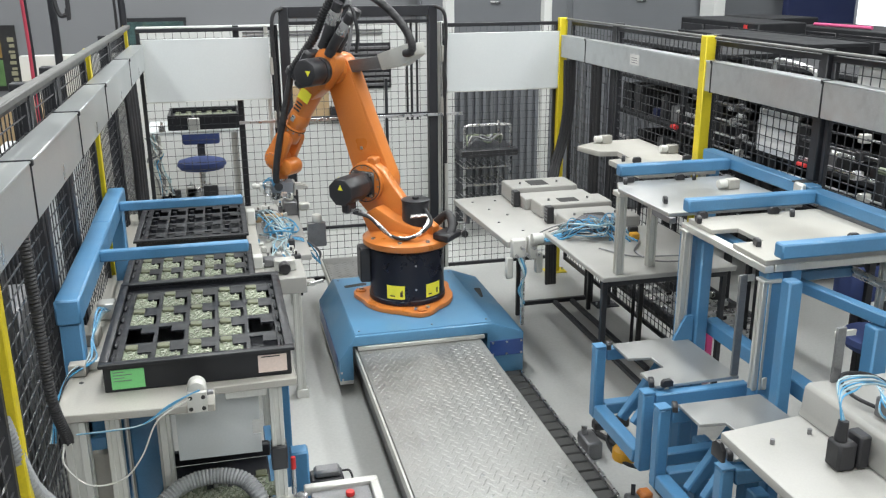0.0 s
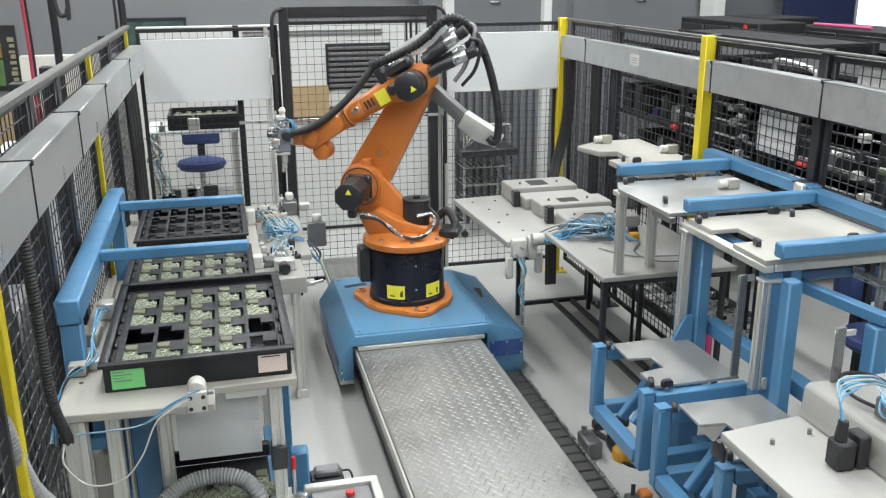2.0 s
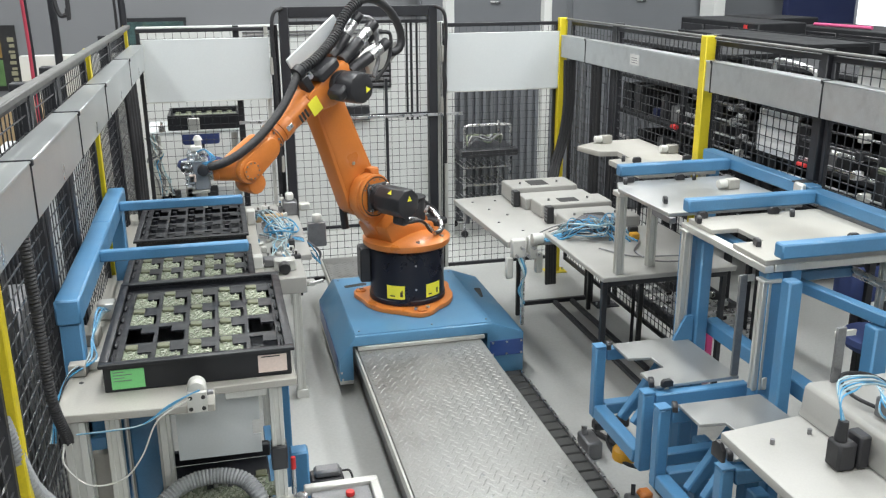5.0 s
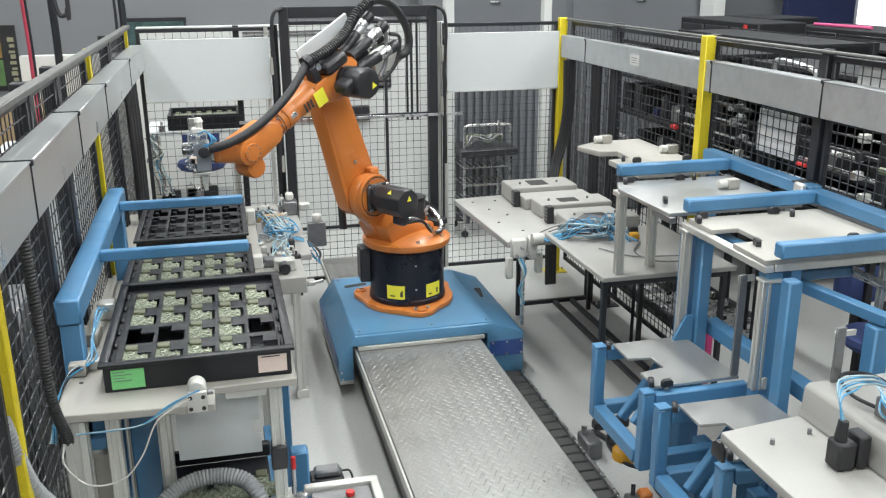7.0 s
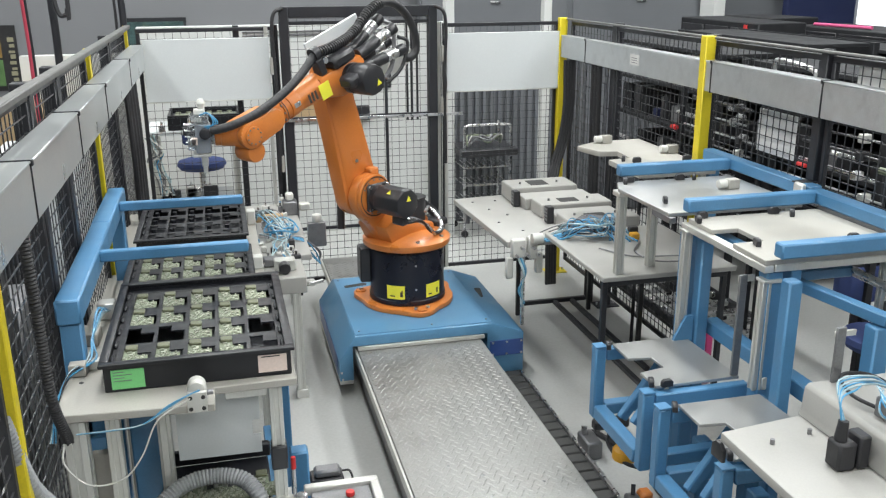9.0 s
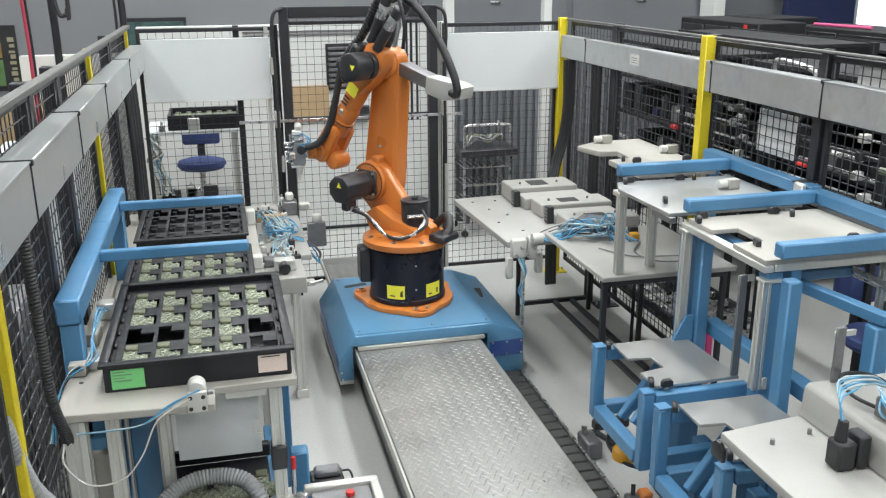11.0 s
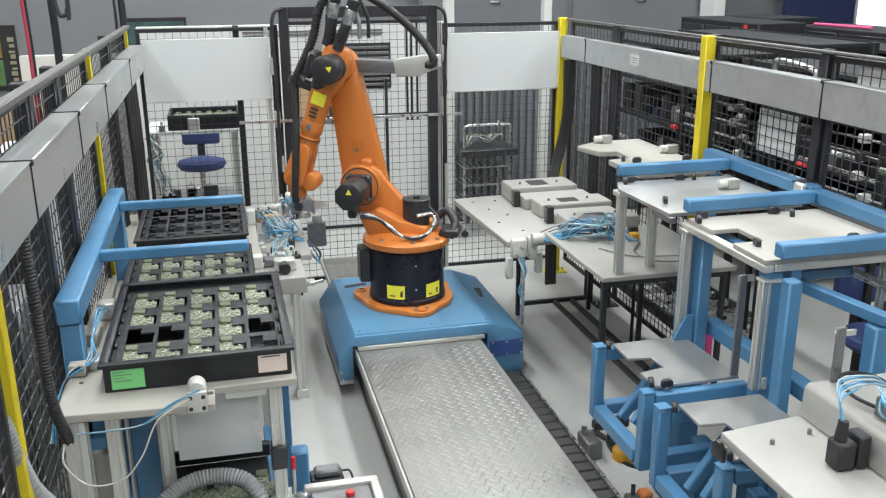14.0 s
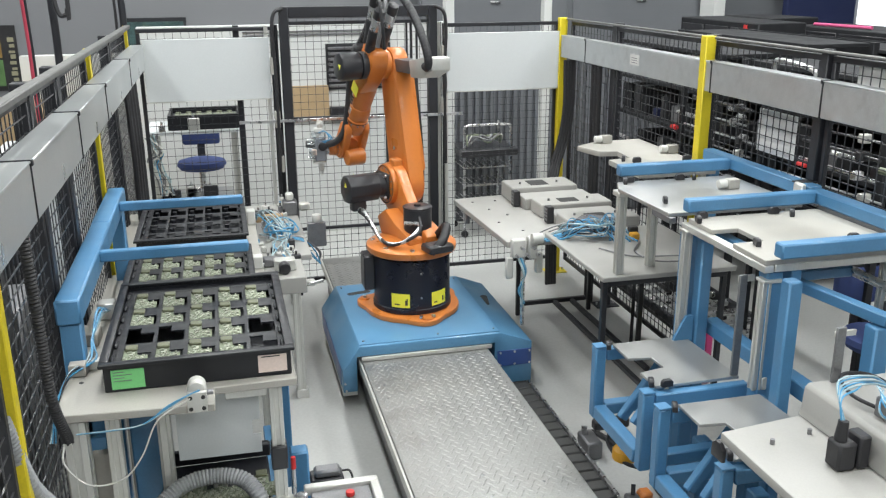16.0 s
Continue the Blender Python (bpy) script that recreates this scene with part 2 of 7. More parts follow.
# Unseen fixtures, added as overhead light; their places are chosen freely.
def ceiling_light(x, y):
    t = thing("ceiling_light", "long white ceiling light hung under the hall roof, assumed out of view", "ceiling light", (x, y, 4.9), "hall lights")
    part("housing", box(bm_new(), x - 0.2, y - 1.5, 4.96, x + 0.2, y + 1.5, 5.04, 0.01), BOARD, t)
    part("diffuser", box(bm_new(), x - 0.18, y - 1.48, 4.93, x + 0.18, y + 1.48, 4.958, 0.004), GLOW, t, "glowing diffuser")
    for dy in (-1.2, 1.2):
        part("hanger", cyl(bm_new(), (x, y + dy, 5.04), (x, y + dy, 6.0), 0.006, seg=6), STEEL, t)
    lamp = bpy.data.lights.new("ceiling_lamp", "AREA")
    lamp.shape, lamp.size, lamp.size_y, lamp.energy, lamp.color = "RECTANGLE", 0.4, 3.0, LIGHT_POWER[y] * (0.88 if x < 1 else 1.13), (0.965, 1.0, 0.985)
    new("ceiling_lamp", lamp).matrix_world = pose(x, y, 4.91)


for lx in (-2.5, 0.0, 2.5, 5.0):
    for ly in (-3.0, 1.0, 4.6, 8.2):
        ceiling_light(lx, ly)

# white partition behind the cell, ribbed dark partition beside it
structure("wall_partition", box(bm_new(), -0.62, 7.6, 0, 1.94, 7.7, 1.78, 0.004), WALL_WHITE, "white partition behind the safety fence", "wall")
structure("wall_low", box(bm_new(), -1.5, 7.6, 0, -0.621, 7.7, 1.58, 0.004), WALL_WHITE, "low white partition beyond the fence", "wall")
ribbed = structure("wall_ribbed", box(bm_new(), 1.95, 7.62, 0, 4.2, 7.68, 1.57, 0.002), WALL_DARK, "dark grey ribbed sheet partition", "wall")
rib_mesh = finish("rib", box(bm_new(), 0, 7.59, 0.02, 0.04, 7.62, 1.56, 0.004), WALL_DARK)
for k in range(32):
    o = new("rib", rib_mesh)
    o.parent = ribbed
    o.location.x = 1.96 + k * 0.07
b = box(bm_new(), 2.12, 9.6, 0, 9.0, 9.75, 4.0, 0.004)
for k in range(4):
    box(b, 2.14 + k * 1.72, 9.58, 0.1, 3.8 + k * 1.72, 9.6, 3.9, 0.006)
structure("wall_doors", b, WALL_DARK, "tall dark grey hall doors with recessed panels", "wall")
for k in range(4):
    solo("door_grip", box(bm_new(), 2.9 + k * 1.72, 9.555, 1.86, 3.02 + k * 1.72, 9.58, 1.88, 0.004), STEEL, "flat steel grip on dark grey hall door", "door grip", "door grips")
structure("pillar", box(bm_new(), 5.37, 9.2, 0, 5.52, 9.5, 6, 0.01), WALL_WHITE, "pale steel hall pillar", "pillar")
structure("curtain", box(bm_new(), 6.3, 9.2, 0, 7.2, 9.3, 4, 0.01), NAVY, "navy blue strip curtain at the hall's end", "curtain")
structure("window_1", box(bm_new(), 7.3, 9.2, 1.5, 9.5, 9.3, 4, 0.01), DAY, "bright white daylit hall window", "window")
structure("pillar_cell", box(bm_new(), 1.80, 7.2, 0, 1.88, 7.28, 6, 0.006), WALL_WHITE, "white steel post behind the cell", "pillar")
structure("pillar_corner", box(bm_new(), 2.46, 6.7, 0, 2.53, 6.77, 6, 0.006), WALL_WHITE, "white steel post behind the cell's corner", "pillar")

# ---- track for the robot
PX0, PX1, PZ = 0.60, 1.28, 0.26
track = thing("robot_track", "long aluminium tread-plate track the robot cart rides on", "robot track", (0.94, 3.5, 0))
part("bed", box(bm_new(), PX0 + 0.03, 0.6, 0, PX1 - 0.03, 6.0, PZ - 0.03, 0.005), GUN, track, "dark steel bed")
part("cover_plate", box(bm_new(), PX0, 0.6, PZ - 0.026, PX1, 6.0, PZ, 0.004), PLATE, track, "worn aluminium tread plate")
part("edge_trim", box(bm_new(), PX0 - 0.012, 0.6, PZ - 0.05, PX0 - 0.001, 6.0, PZ - 0.004, 0.002), ALU, track)
b = bm_new()
row = 0
y = 1.9
while y < 5.9:
    for k in range(22):
        x = PX0 + 0.02 + k * 0.0305 + (row % 2) * 0.01525
        if x > PX1 - 0.02:
            continue
        a = radians(45 if (k + row) % 2 else -45)
        c, s_ = math.cos(a), math.sin(a)
        u, v = Vector((c, s_, 0)) * 0.0145, Vector((-s_, c, 0)) * 0.0055
        o = Vector((x, y, PZ))
        ring = [b.verts.new(o + w) for w in (u, v, -u, -v)]
        top = b.verts.new(o + Vector((0, 0, 0.0029 if y > 3.4 else 0.0021 + 0.0014 * noise.noise((x * 3, y * 3, 0)))))
        for i in range(4):
            b.faces.new((ring[i], ring[(i + 1) % 4], top))
    y += 0.0265
    row += 1
tread = part("tread_pattern", b, PLATE, track, "raised tread bars")
tagged(tread, kind="stuff")
part("chain_channel", box(bm_new(), PX1 + 0.004, 0.6, 0.0, 1.53, 6.0, 0.012, 0.002), GUN, track, "dark steel chain channel")
part("guide_rail", box(bm_new(), 1.515, 0.6, 0.012, 1.53, 6.0, 0.035, 0.002), STEEL, track)
for x, y in [(0.72, 3.3), (0.78, 3.1), (0.9, 3.0), (1.0, 3.3), (1.12, 2.9), (1.2, 3.5), (0.7, 2.6), (1.05, 3.9), (0.66, 3.9), (1.22, 4.1)]:
    part("screw", cyl(bm_new(), (x, y, PZ), (x, y, PZ + 0.003), 0.006, seg=8), GUN, track)
link_mesh = finish("chain_link", box(bm_new(), -0.095, -0.036, 0, 0.095, 0.036, 0.03, 0.006), CHAIN)
for k in range(46):
    o = new("chain_link", link_mesh)
    o.parent = track
    o.location = (1.41 - 0.94, 1.9 + k * 0.078 - 3.5, 0.012)


# ---- fences
def wire_panel(bm, axis, a0, a1, z0, z1, c, pitch=0.05, w=0.0018):
    n = int(round((a1 - a0) / pitch))
    for k in range(n + 1):
        a = a0 + (a1 - a0) * k / n
        if axis == "y":
            box(bm, c - w, a - w, z0, c + w, a + w, z1, 0)
        else:
            box(bm, a - w, c - w, z0, a + w, c + w, z1, 0)
    n = int(round((z1 - z0) / pitch))
    for k in range(n + 1):
        z = z0 + (z1 - z0) * k / n
        if axis == "y":
            box(bm, c + w, a0, z - w, c + 3 * w, a1, z + w, 0)
        else:
            box(bm, a0, c + w, z - w, a1, c + 3 * w, z + w, 0)
    return bm


def fence_panel(axis, a0, a1, c, z0=0.1, z1=1.85, w=0.0018):
    """A wire-mesh panel in a tube frame between a0 and a1 along an axis."""
    at = (c, (a0 + a1) / 2, 0) if axis == "y" else ((a0 + a1) / 2, c, 0)
    t = thing("safety_fence_panel", "black welded-wire safety fence panel in tube frame", "safety fence", at, "fence panels")
    tagged(part("wire_mesh", wire_panel(bm_new(), axis, a0 + 0.02, a1 - 0.02, z0 + 0.015, z1 - 0.015, c, w=w), WIRE, t), kind="stuff")

    def bar(p0, p1, q0, q1):
        if axis == "y":
            return box(bm_new(), c - 0.012, p0, q0, c + 0.012, p1, q1, 0.003)
        return box(bm_new(), p0, c - 0.012, q0, p1, c + 0.012, q1, 0.003)
    part("top_rail", bar(a0, a1, z1 - 0.025, z1), BLACK_STEEL, t)
    part("bottom_rail", bar(a0, a1, z0, z0 + 0.025), BLACK_STEEL, t)
    part("side_rail", bar(a0, a0 + 0.025, z0 + 0.025, z1 - 0.025), BLACK_STEEL, t)
    part("side_rail", bar(a1 - 0.025, a1, z0 + 0.025, z1 - 0.025), BLACK_STEEL, t)
    return t


def fence_post(x, y, material, label, top=1.875, w=0.028):
    t = thing("fence_post", label, "fence post", (x, y, 0), "fence posts")
    part("post", box(bm_new(), x - w, y - w, 0.008, x + w, y + w, top, 0.004), material, t)
    part("foot_plate", box(bm_new(), x - 0.08, y - 0.06, 0, x + 0.08, y + 0.06, 0.008, 0.002), material, t)
    for dx in (-0.06, 0.06):
        part("anchor_bolt", cyl(bm_new(), (x + dx, y, 0.008), (x + dx, y, 0.026), 0.008, seg=6), STEEL, t)
    return t


FR, FL, FB = 2.40, -0.53, 6.08
YL, BL = "yellow painted steel fence post bolted to floor", "black steel fence post bolted to floor"
for y in (6.05, 4.07):
    fence_post(2.365, y, YELLOW, YL)
fence_post(2.37, 1.3, YELLOW, YL)
for y in (5.28, 4.15):
    fence_post(FR + 0.04, y, BLACK_STEEL, BL)
for y in (3.22, 2.2):
    t = thing("fence_post", "short black fence post standing on blue beam", "fence post", (2.42, y, 1.318), "fence posts")
    part("post", box(bm_new(), 2.402, y - 0.022, 1.326, 2.438, y + 0.022, 1.875, 0.004), BLACK_STEEL, t)
    part("foot_plate", box(bm_new(), 2.335, y - 0.03, 1.3185, 2.438, y + 0.03, 1.326, 0.002), BLACK_STEEL, t)
for a0, a1 in ((5.31, 6.02), (4.18, 5.25)):
    fence_panel("y", a0, a1, FR + 0.03)
for a0, a1 in ((3.25, 4.12), (2.23, 3.19), (1.3, 2.17)):
    fence_panel("y", a0, a1, FR + 0.03, z0=1.24)
for y in (6.0, 4.2):
    fence_post(FL - 0.025, y, YELLOW, YL, w=0.014)
fence_post(FL - 0.035, 2.17, YELLOW, YL, w=0.021)
for y in (5.1, 3.4, 2.9):
    fence_post(FL - 0.05, y, BLACK_STEEL, BL)
for a0, a1 in ((5.13, 5.97), (4.23, 5.07), (3.43, 4.17), (2.93, 3.37), (2.18, 2.87), (1.2, 2.12)):
    fence_panel("y", a0, a1, FL - 0.04)
for a0, a1 in ((-0.5, 0.36), (1.5, 2.34)):
    fence_panel("x", a0, a1, FB, w=0.0014)
for x in (0.12, 0.37, 1.48):
    fence_post(x, FB + 0.04, BLACK_STEEL, BL, 1.86, 0.02)
# flat handrails on top of the fences
for nm, args in (("right", (FR - 0.018, 0.9, 1.86, FR + 0.004, 6.08, 1.872)), ("left", (FL - 0.03, 0.9, 1.855, FL + 0.006, 6.05, 1.877))):
    solo("fence_rail", box(bm_new(), *args, 0.004), RAIL, "flat galvanised rail along top of safety fence", "fence rail", "fence rails")


def duct(x0, x1, y0, y1, sheet=GALV, z0=1.608, z1=1.758):
    """A trunking segment with a lid lip and a dark joint strap."""
    t = thing("cable_duct", "galvanised sheet cable duct segment along the fence", "cable duct", ((x0 + x1) / 2, (y0 + y1) / 2, z0), "cable ducts")
    part("trough", box(bm_new(), x0, y0 + 0.004, z0, x1, y1 - 0.004, z1 - 0.006, 0.003), sheet, t)
    part("lid", box(bm_new(), x0 - 0.003, y0 + 0.003, z1 - 0.006, x1 + 0.003, y1 - 0.003, z1, 0.002), sheet, t)
    part("strap", box(bm_new(), x0 - 0.003, y0 - 0.0025, z0 - 0.003, x1 + 0.003, y0 + 0.0018, z1 + 0.003, 0.001), BLACK_STEEL, t, "thin black joint strap")
    part("strap_clip", box(bm_new(), x0 - 0.008 if x0 > 0 else x1 + 0.0031, y0 - 0.008, z1 - 0.012, x0 - 0.0031 if x0 > 0 else x1 + 0.008, y0 + 0.006, z1 + 0.004, 0.002), BLACK_STEEL, t, "black strap clip")


for y0, y1 in ((5.58, 6.02), (3.99, 5.58), (3.135, 3.99), (2.3, 3.135), (1.4, 2.3)):
    duct(2.345, 2.40, y0, y1)
for y0, y1 in ((4.98, 6.0), (3.85, 4.98), (3.07, 3.85), (2.26, 3.07), (1.45, 2.26)):
    duct(-0.53, -0.455, y0, y1, DUCT)

# white boards on the back fence
for x0, x1 in ((-0.465, 0.325), (1.52, 2.34)):
    t = thing("sheet_board", "plain white sheet board hung on back fence", "board", ((x0 + x1) / 2, 6.05, 1.385), "white boards")
    part("panel", box(bm_new(), x0, 6.035, 1.39, x1, 6.06, 1.785, 0.003), BOARD, t)
    part("edge_trim", box(bm_new(), x0, 6.03, 1.385, x1, 6.062, 1.3905, 0.001), ALU, t)

# black sliding-door portal in the back fence
t = thing("door_portal", "black aluminium-profile door portal in back fence", "door frame", (0.92, 6.02, 0))
part("post", box(bm_new(), 0.395, 5.99, 0, 0.455, 6.05, 1.975, 0.004), BLACK_STEEL, t)
part("post", box(bm_new(), 1.385, 5.99, 0, 1.445, 6.05, 1.975, 0.004), BLACK_STEEL, t)
part("lintel", box(bm_new(), 0.455, 5.99, 1.905, 1.385, 6.05, 1.975, 0.004), BLACK_STEEL, t)
tagged(part("wire_mesh", wire_panel(bm_new(), "x", 0.46, 1.38, 0.12, 1.9, 6.03, w=0.0014), WIRE, t), kind="stuff")
for z in (1.86, 1.24, 0.47, 0.1):
    part("crossbar", box(bm_new(), 0.455, 6.005, z, 1.385, 6.022, z + 0.022, 0.003), BLACK_STEEL, t)
part("stile", box(bm_new(), 1.075, 5.985, 0.5, 1.095, 6.004, 1.5, 0.003), BLACK_STEEL, t)

# ---- cart
CX, CY = 0.974, 4.842
cart = thing("robot_cart", "light blue steel cart carrying the robot on its track", "robot cart", (CX, CY, 0.0))
prof = [(0.50, 0.09), (0.50, 0.205), (0.59, 0.338), (1.355, 0.338), (1.53, 0.272), (1.53, 0.04), (1.32, 0.04), (1.32, 0.283), (0.575, 0.283), (0.575, 0.09)]
part("body", prism(bm_new(), prof, 4.35, 5.32, "y", 0.004), CART_BLUE, cart)
part("deck", box(bm_new(), 0.592, 4.37, 0.3385, 1.352, 5.30, 0.343, 0.0015), CART_BLUE, cart, "flat blue deck plate")
part("front_panel", box(bm_new(), 1.335, 4.343, 0.145, 1.525, 4.3496, 0.235, 0.001), CART_DARK, cart, "dark blue bolted panel")
part("front_panel", box(bm_new(), 0.50, 4.36, 0.065, 0.575, 5.3, 0.0895, 0.002), ALU, cart, "grey lower skirt")
part("wiper_strip", box(bm_new(), 0.60, 4.335, 0.262, 1.30, 4.3495, 0.283, 0.002), ALU, cart, "pale scraper strip")
part("side_panel", prism(bm_new(), [(0.497, 0.10), (0.497, 0.205), (0.499, 0.205), (0.499, 0.10)], 4.42, 5.25, "y"), CART_DARK, cart)
for x, y, z in ((1.35, 4.341, 0.225), (1.43, 4.341, 0.225), (1.515, 4.341, 0.225), (1.35, 4.341, 0.155), (1.43, 4.341, 0.155), (1.515, 4.341, 0.155), (0.51, 4.349, 0.14), (0.515, 4.349, 0.10)):
    part("screw", cyl(bm_new(), (x, y + 0.002, z), (x, y - 0.004, z), 0.006, seg=8), STEEL, cart)
for x, y in ((0.62, 4.41), (1.33, 4.41), (0.62, 5.26), (1.33, 5.26), (1.02, 4.41)):
    part("screw", cyl(bm_new(), (x, y, 0.343), (x, y, 0.347), 0.006, seg=8), GUN, cart)
# flat dark patches painted for the shaded inside of the slots
part("cable_slot", prism(bm_new(), capsule((1.42, 4.86), (1.44, 4.98), 0.022, 0.022), 0.30, 0.3125, "z"), INK_AND_SHADE, cart, "dark cable slot")
part("cable_slot", prism(bm_new(), capsule((0.66, 5.14), (0.76, 5.16), 0.022, 0.022), 0.342, 0.3442, "z"), INK_AND_SHADE, cart, "dark cable slot")

# ---- robot: base at the deck, joint places of a six-axis arm
A1, D1, L2, L3, O3 = 0.26, 0.675, 0.68, 0.67, 0.035
robot = thing("industrial_robot", "orange six-axis industrial robot arm with black base bolted to cart", "robot", (CX, CY, 0.342))
FZ = 0.0
b = prism(bm_new(), [((0.268 + 0.058 * max(0.0, math.cos(3 * (a - radians(275)))) ** 2) * math.cos(a), (0.268 + 0.058 * max(0.0, math.cos(3 * (a - radians(275)))) ** 2) * math.sin(a)) for a in [2 * math.pi * k / 60 for k in range(60)]], 0.001, 0.032, "z", 0.006)
for a in (275, 155, 35):
    cyl(b, (0.285 * math.cos(radians(a)), 0.285 * math.sin(radians(a)), 0.032), (0.285 * math.cos(radians(a)), 0.285 * math.sin(radians(a)), 0.04), 0.03, seg=16)
flange = part("base_flange", b, ORANGE, robot, "orange three-lobed base flange", local=True)
for a in (268, 282, 155, 35):
    part("bolt", cyl(bm_new(), (0.285 * math.cos(radians(a)), 0.285 * math.sin(radians(a)), 0.04), (0.285 * math.cos(radians(a)), 0.285 * math.sin(radians(a)), 0.052), 0.012, seg=6), STEEL, flange, local=True)
base = part("base_drum", spin(bm_new(), [(0.215, 0.033), (0.222, 0.036), (0.222, 0.06), (0.216, 0.064), (0.216, 0.335), (0.20, 0.352)], 56), NAVY_BLACK, robot, "glossy blue-black base drum", local=True)
part("connector_box", box(bm_new(), -0.275, -0.02, 0.13, -0.212, 0.11, 0.33, 0.008), MOTOR, base, local=True)


def curved_label(a0, a1, z0, z1, r, n=8):
    bm = bm_new()
    lo = [bm.verts.new((r * math.cos(radians(a0 + (a1 - a0) * k / n)), r * math.sin(radians(a0 + (a1 - a0) * k / n)), z0)) for k in range(n + 1)]
    hi = [bm.verts.new((v.co.x, v.co.y, z1)) for v in lo]
    for k in range(n):
        bm.faces.new((lo[k], lo[k + 1], hi[k + 1], hi[k]))
    return bm


for a0 in (227, 288):
    lab = part("warning_label", curved_label(a0, a0 + 28, 0.075, 0.155, 0.2185), YELLOW_LABEL, base, "yellow warning label", local=True)
for a0, w_ in ((232, 8), (248, 3), (250, 2), (292, 6), (308, 3)):
    part("label_mark", curved_label(a0, a0 + w_, 0.09, 0.092 + 0.009 * (6 - w_) if w_ < 6 else 0.097, 0.2192, 3), INK_AND_SHADE, base, local=True)
for z in (0.13, 0.27):
    a = radians(272)
    part("screw", cyl(bm_new(), (0.214 * math.cos(a), 0.214 * math.sin(a), z), (0.22 * math.cos(a), 0.22 * math.sin(a), z), 0.006, seg=8), STEEL, base, local=True)

# rotating column: x forward, y to the motor side, origin on the first axis at the base
b = spin(bm_new(), [(0.20, 0.352), (0.245, 0.356), (0.252, 0.366), (0.252, 0.392), (0.24, 0.40), (0.19, 0.415), (0.10, 0.43)], 48)
# swept neck rising to the second axis
neck = [(-0.17, 0.40), (0.19, 0.40), (0.27, 0.50), (0.335, 0.56), (0.373, 0.62), (0.385, 0.675), (0.373, 0.73), (0.335, 0.78), (0.27, 0.80), (0.21, 0.792), (0.16, 0.765), (0.09, 0.68), (0.0, 0.58), (-0.1, 0.51), (-0.19, 0.465)]
prism(b, neck, -0.065, 0.005, "y", 0.014)
prism(b, [(-0.15, 0.40), (0.2, 0.40), (0.25, 0.50), (0.15, 0.56), (0.02, 0.50), (-0.14, 0.46)], -0.14, 0.09, "y", 0.012)
cyl(b, (0.26, 0.0, 0.675), (0.26, 0.03, 0.675), 0.118, seg=40, bevel=0.006)
column = part("rotating_column", b, ORANGE, robot, "orange rotating column", local=True)
b = bm_new()
for k in range(40):
    a0, a1 = 2 * math.pi * k / 40, 2 * math.pi * (k + 1) / 40
    q = [b.verts.new((0.26 + r * math.cos(a), 0.0315, 0.675 + r * math.sin(a))) for r, a in ((0.104, a0), (0.110, a0), (0.110, a1), (0.104, a1))]
    b.faces.new(q)
part("joint_ring", b, INK_AND_SHADE, column, "dark joint ring", local=True)
# second-axis motor, octagonal with a square flange
b = box(bm_new(), 0.185, 0.03, 0.60, 0.335, 0.052, 0.75, 0.01)
cyl(b, (0.26, 0.05, 0.675), (0.26, 0.09, 0.675), 0.07, seg=24)
oct_ = [(0.26 + 0.082 * math.cos(radians(22.5 + 45 * k)), 0.672 + 0.082 * math.sin(radians(22.5 + 45 * k))) for k in range(8)]
prism(b, oct_, 0.085, 0.275, "y", 0.008)
box(b, 0.225, 0.16, 0.545, 0.275, 0.25, 0.61, 0.01)
m2 = part("axis_motor", b, MOTOR, column, "black octagonal axis motor", local=True)
for dx, dz in ((0.062, 0.062), (-0.062, 0.062), (0.062, -0.062), (-0.062, -0.062)):
    part("bolt", cyl(bm_new(), (0.26 + dx, 0.052, 0.675 + dz), (0.26 + dx, 0.064, 0.675 + dz), 0.009, seg=8), STEEL, m2, local=True)


def triangle(o, u, v, s):
    bm = bm_new()
    o, u, v = Vector(o), Vector(u), Vector(v)
    bm.faces.new([bm.verts.new(o + u * a * s + v * c * s) for a, c in ((-0.5, -0.4), (0.5, -0.4), (0, 0.5))])
    return bm


part("warning_mark", triangle((0.255, 0.2765, 0.70), (1, 0, 0), (0, 0, 1), 0.035), YELLOW_LABEL, m2, "yellow triangle mark", local=True)
part("warning_mark", triangle((0.322, 0.2, 0.735), (0, 1, 0), (-0.7, 0, 0.7), 0.03), YELLOW_LABEL, m2, "yellow triangle mark", local=True)
# first-axis motor standing behind the neck
b = cyl(bm_new(), (-0.06, -0.01, 0.43), (-0.06, -0.01, 0.60), 0.078, seg=24, bevel=0.006)
cyl(b, (-0.06, -0.01, 0.60), (-0.06, -0.01, 0.612), 0.082, seg=24, bevel=0.004)
cyl(b, (-0.06, -0.01, 0.612), (-0.06, -0.01, 0.625), 0.02, seg=12)
part("axis_motor", b, MOTOR, column, "black upright axis motor", local=True)
b = tube(bm_new(), [(0.24, 0.21, 0.555), (0.16, 0.21, 0.56), (0.05, 0.21, 0.50), (-0.04, 0.19, 0.43), (-0.16, 0.13, 0.45), (-0.17, 0.03, 0.53), (-0.08, 0.08, 0.53)], 0.011, 8)
part("motor_cable", b, STEEL, column, "braided steel motor cable", local=True)
b = tube(bm_new(), [(0.21, 0.22, 0.55), (0.1, 0.22, 0.535), (0.0, 0.2, 0.45), (-0.12, 0.17, 0.43), (-0.2, 0.06, 0.5), (-0.14, 0.02, 0.57)], 0.009, 8)
part("motor_cable", b, RUBBER, column, "black motor cable", local=True)
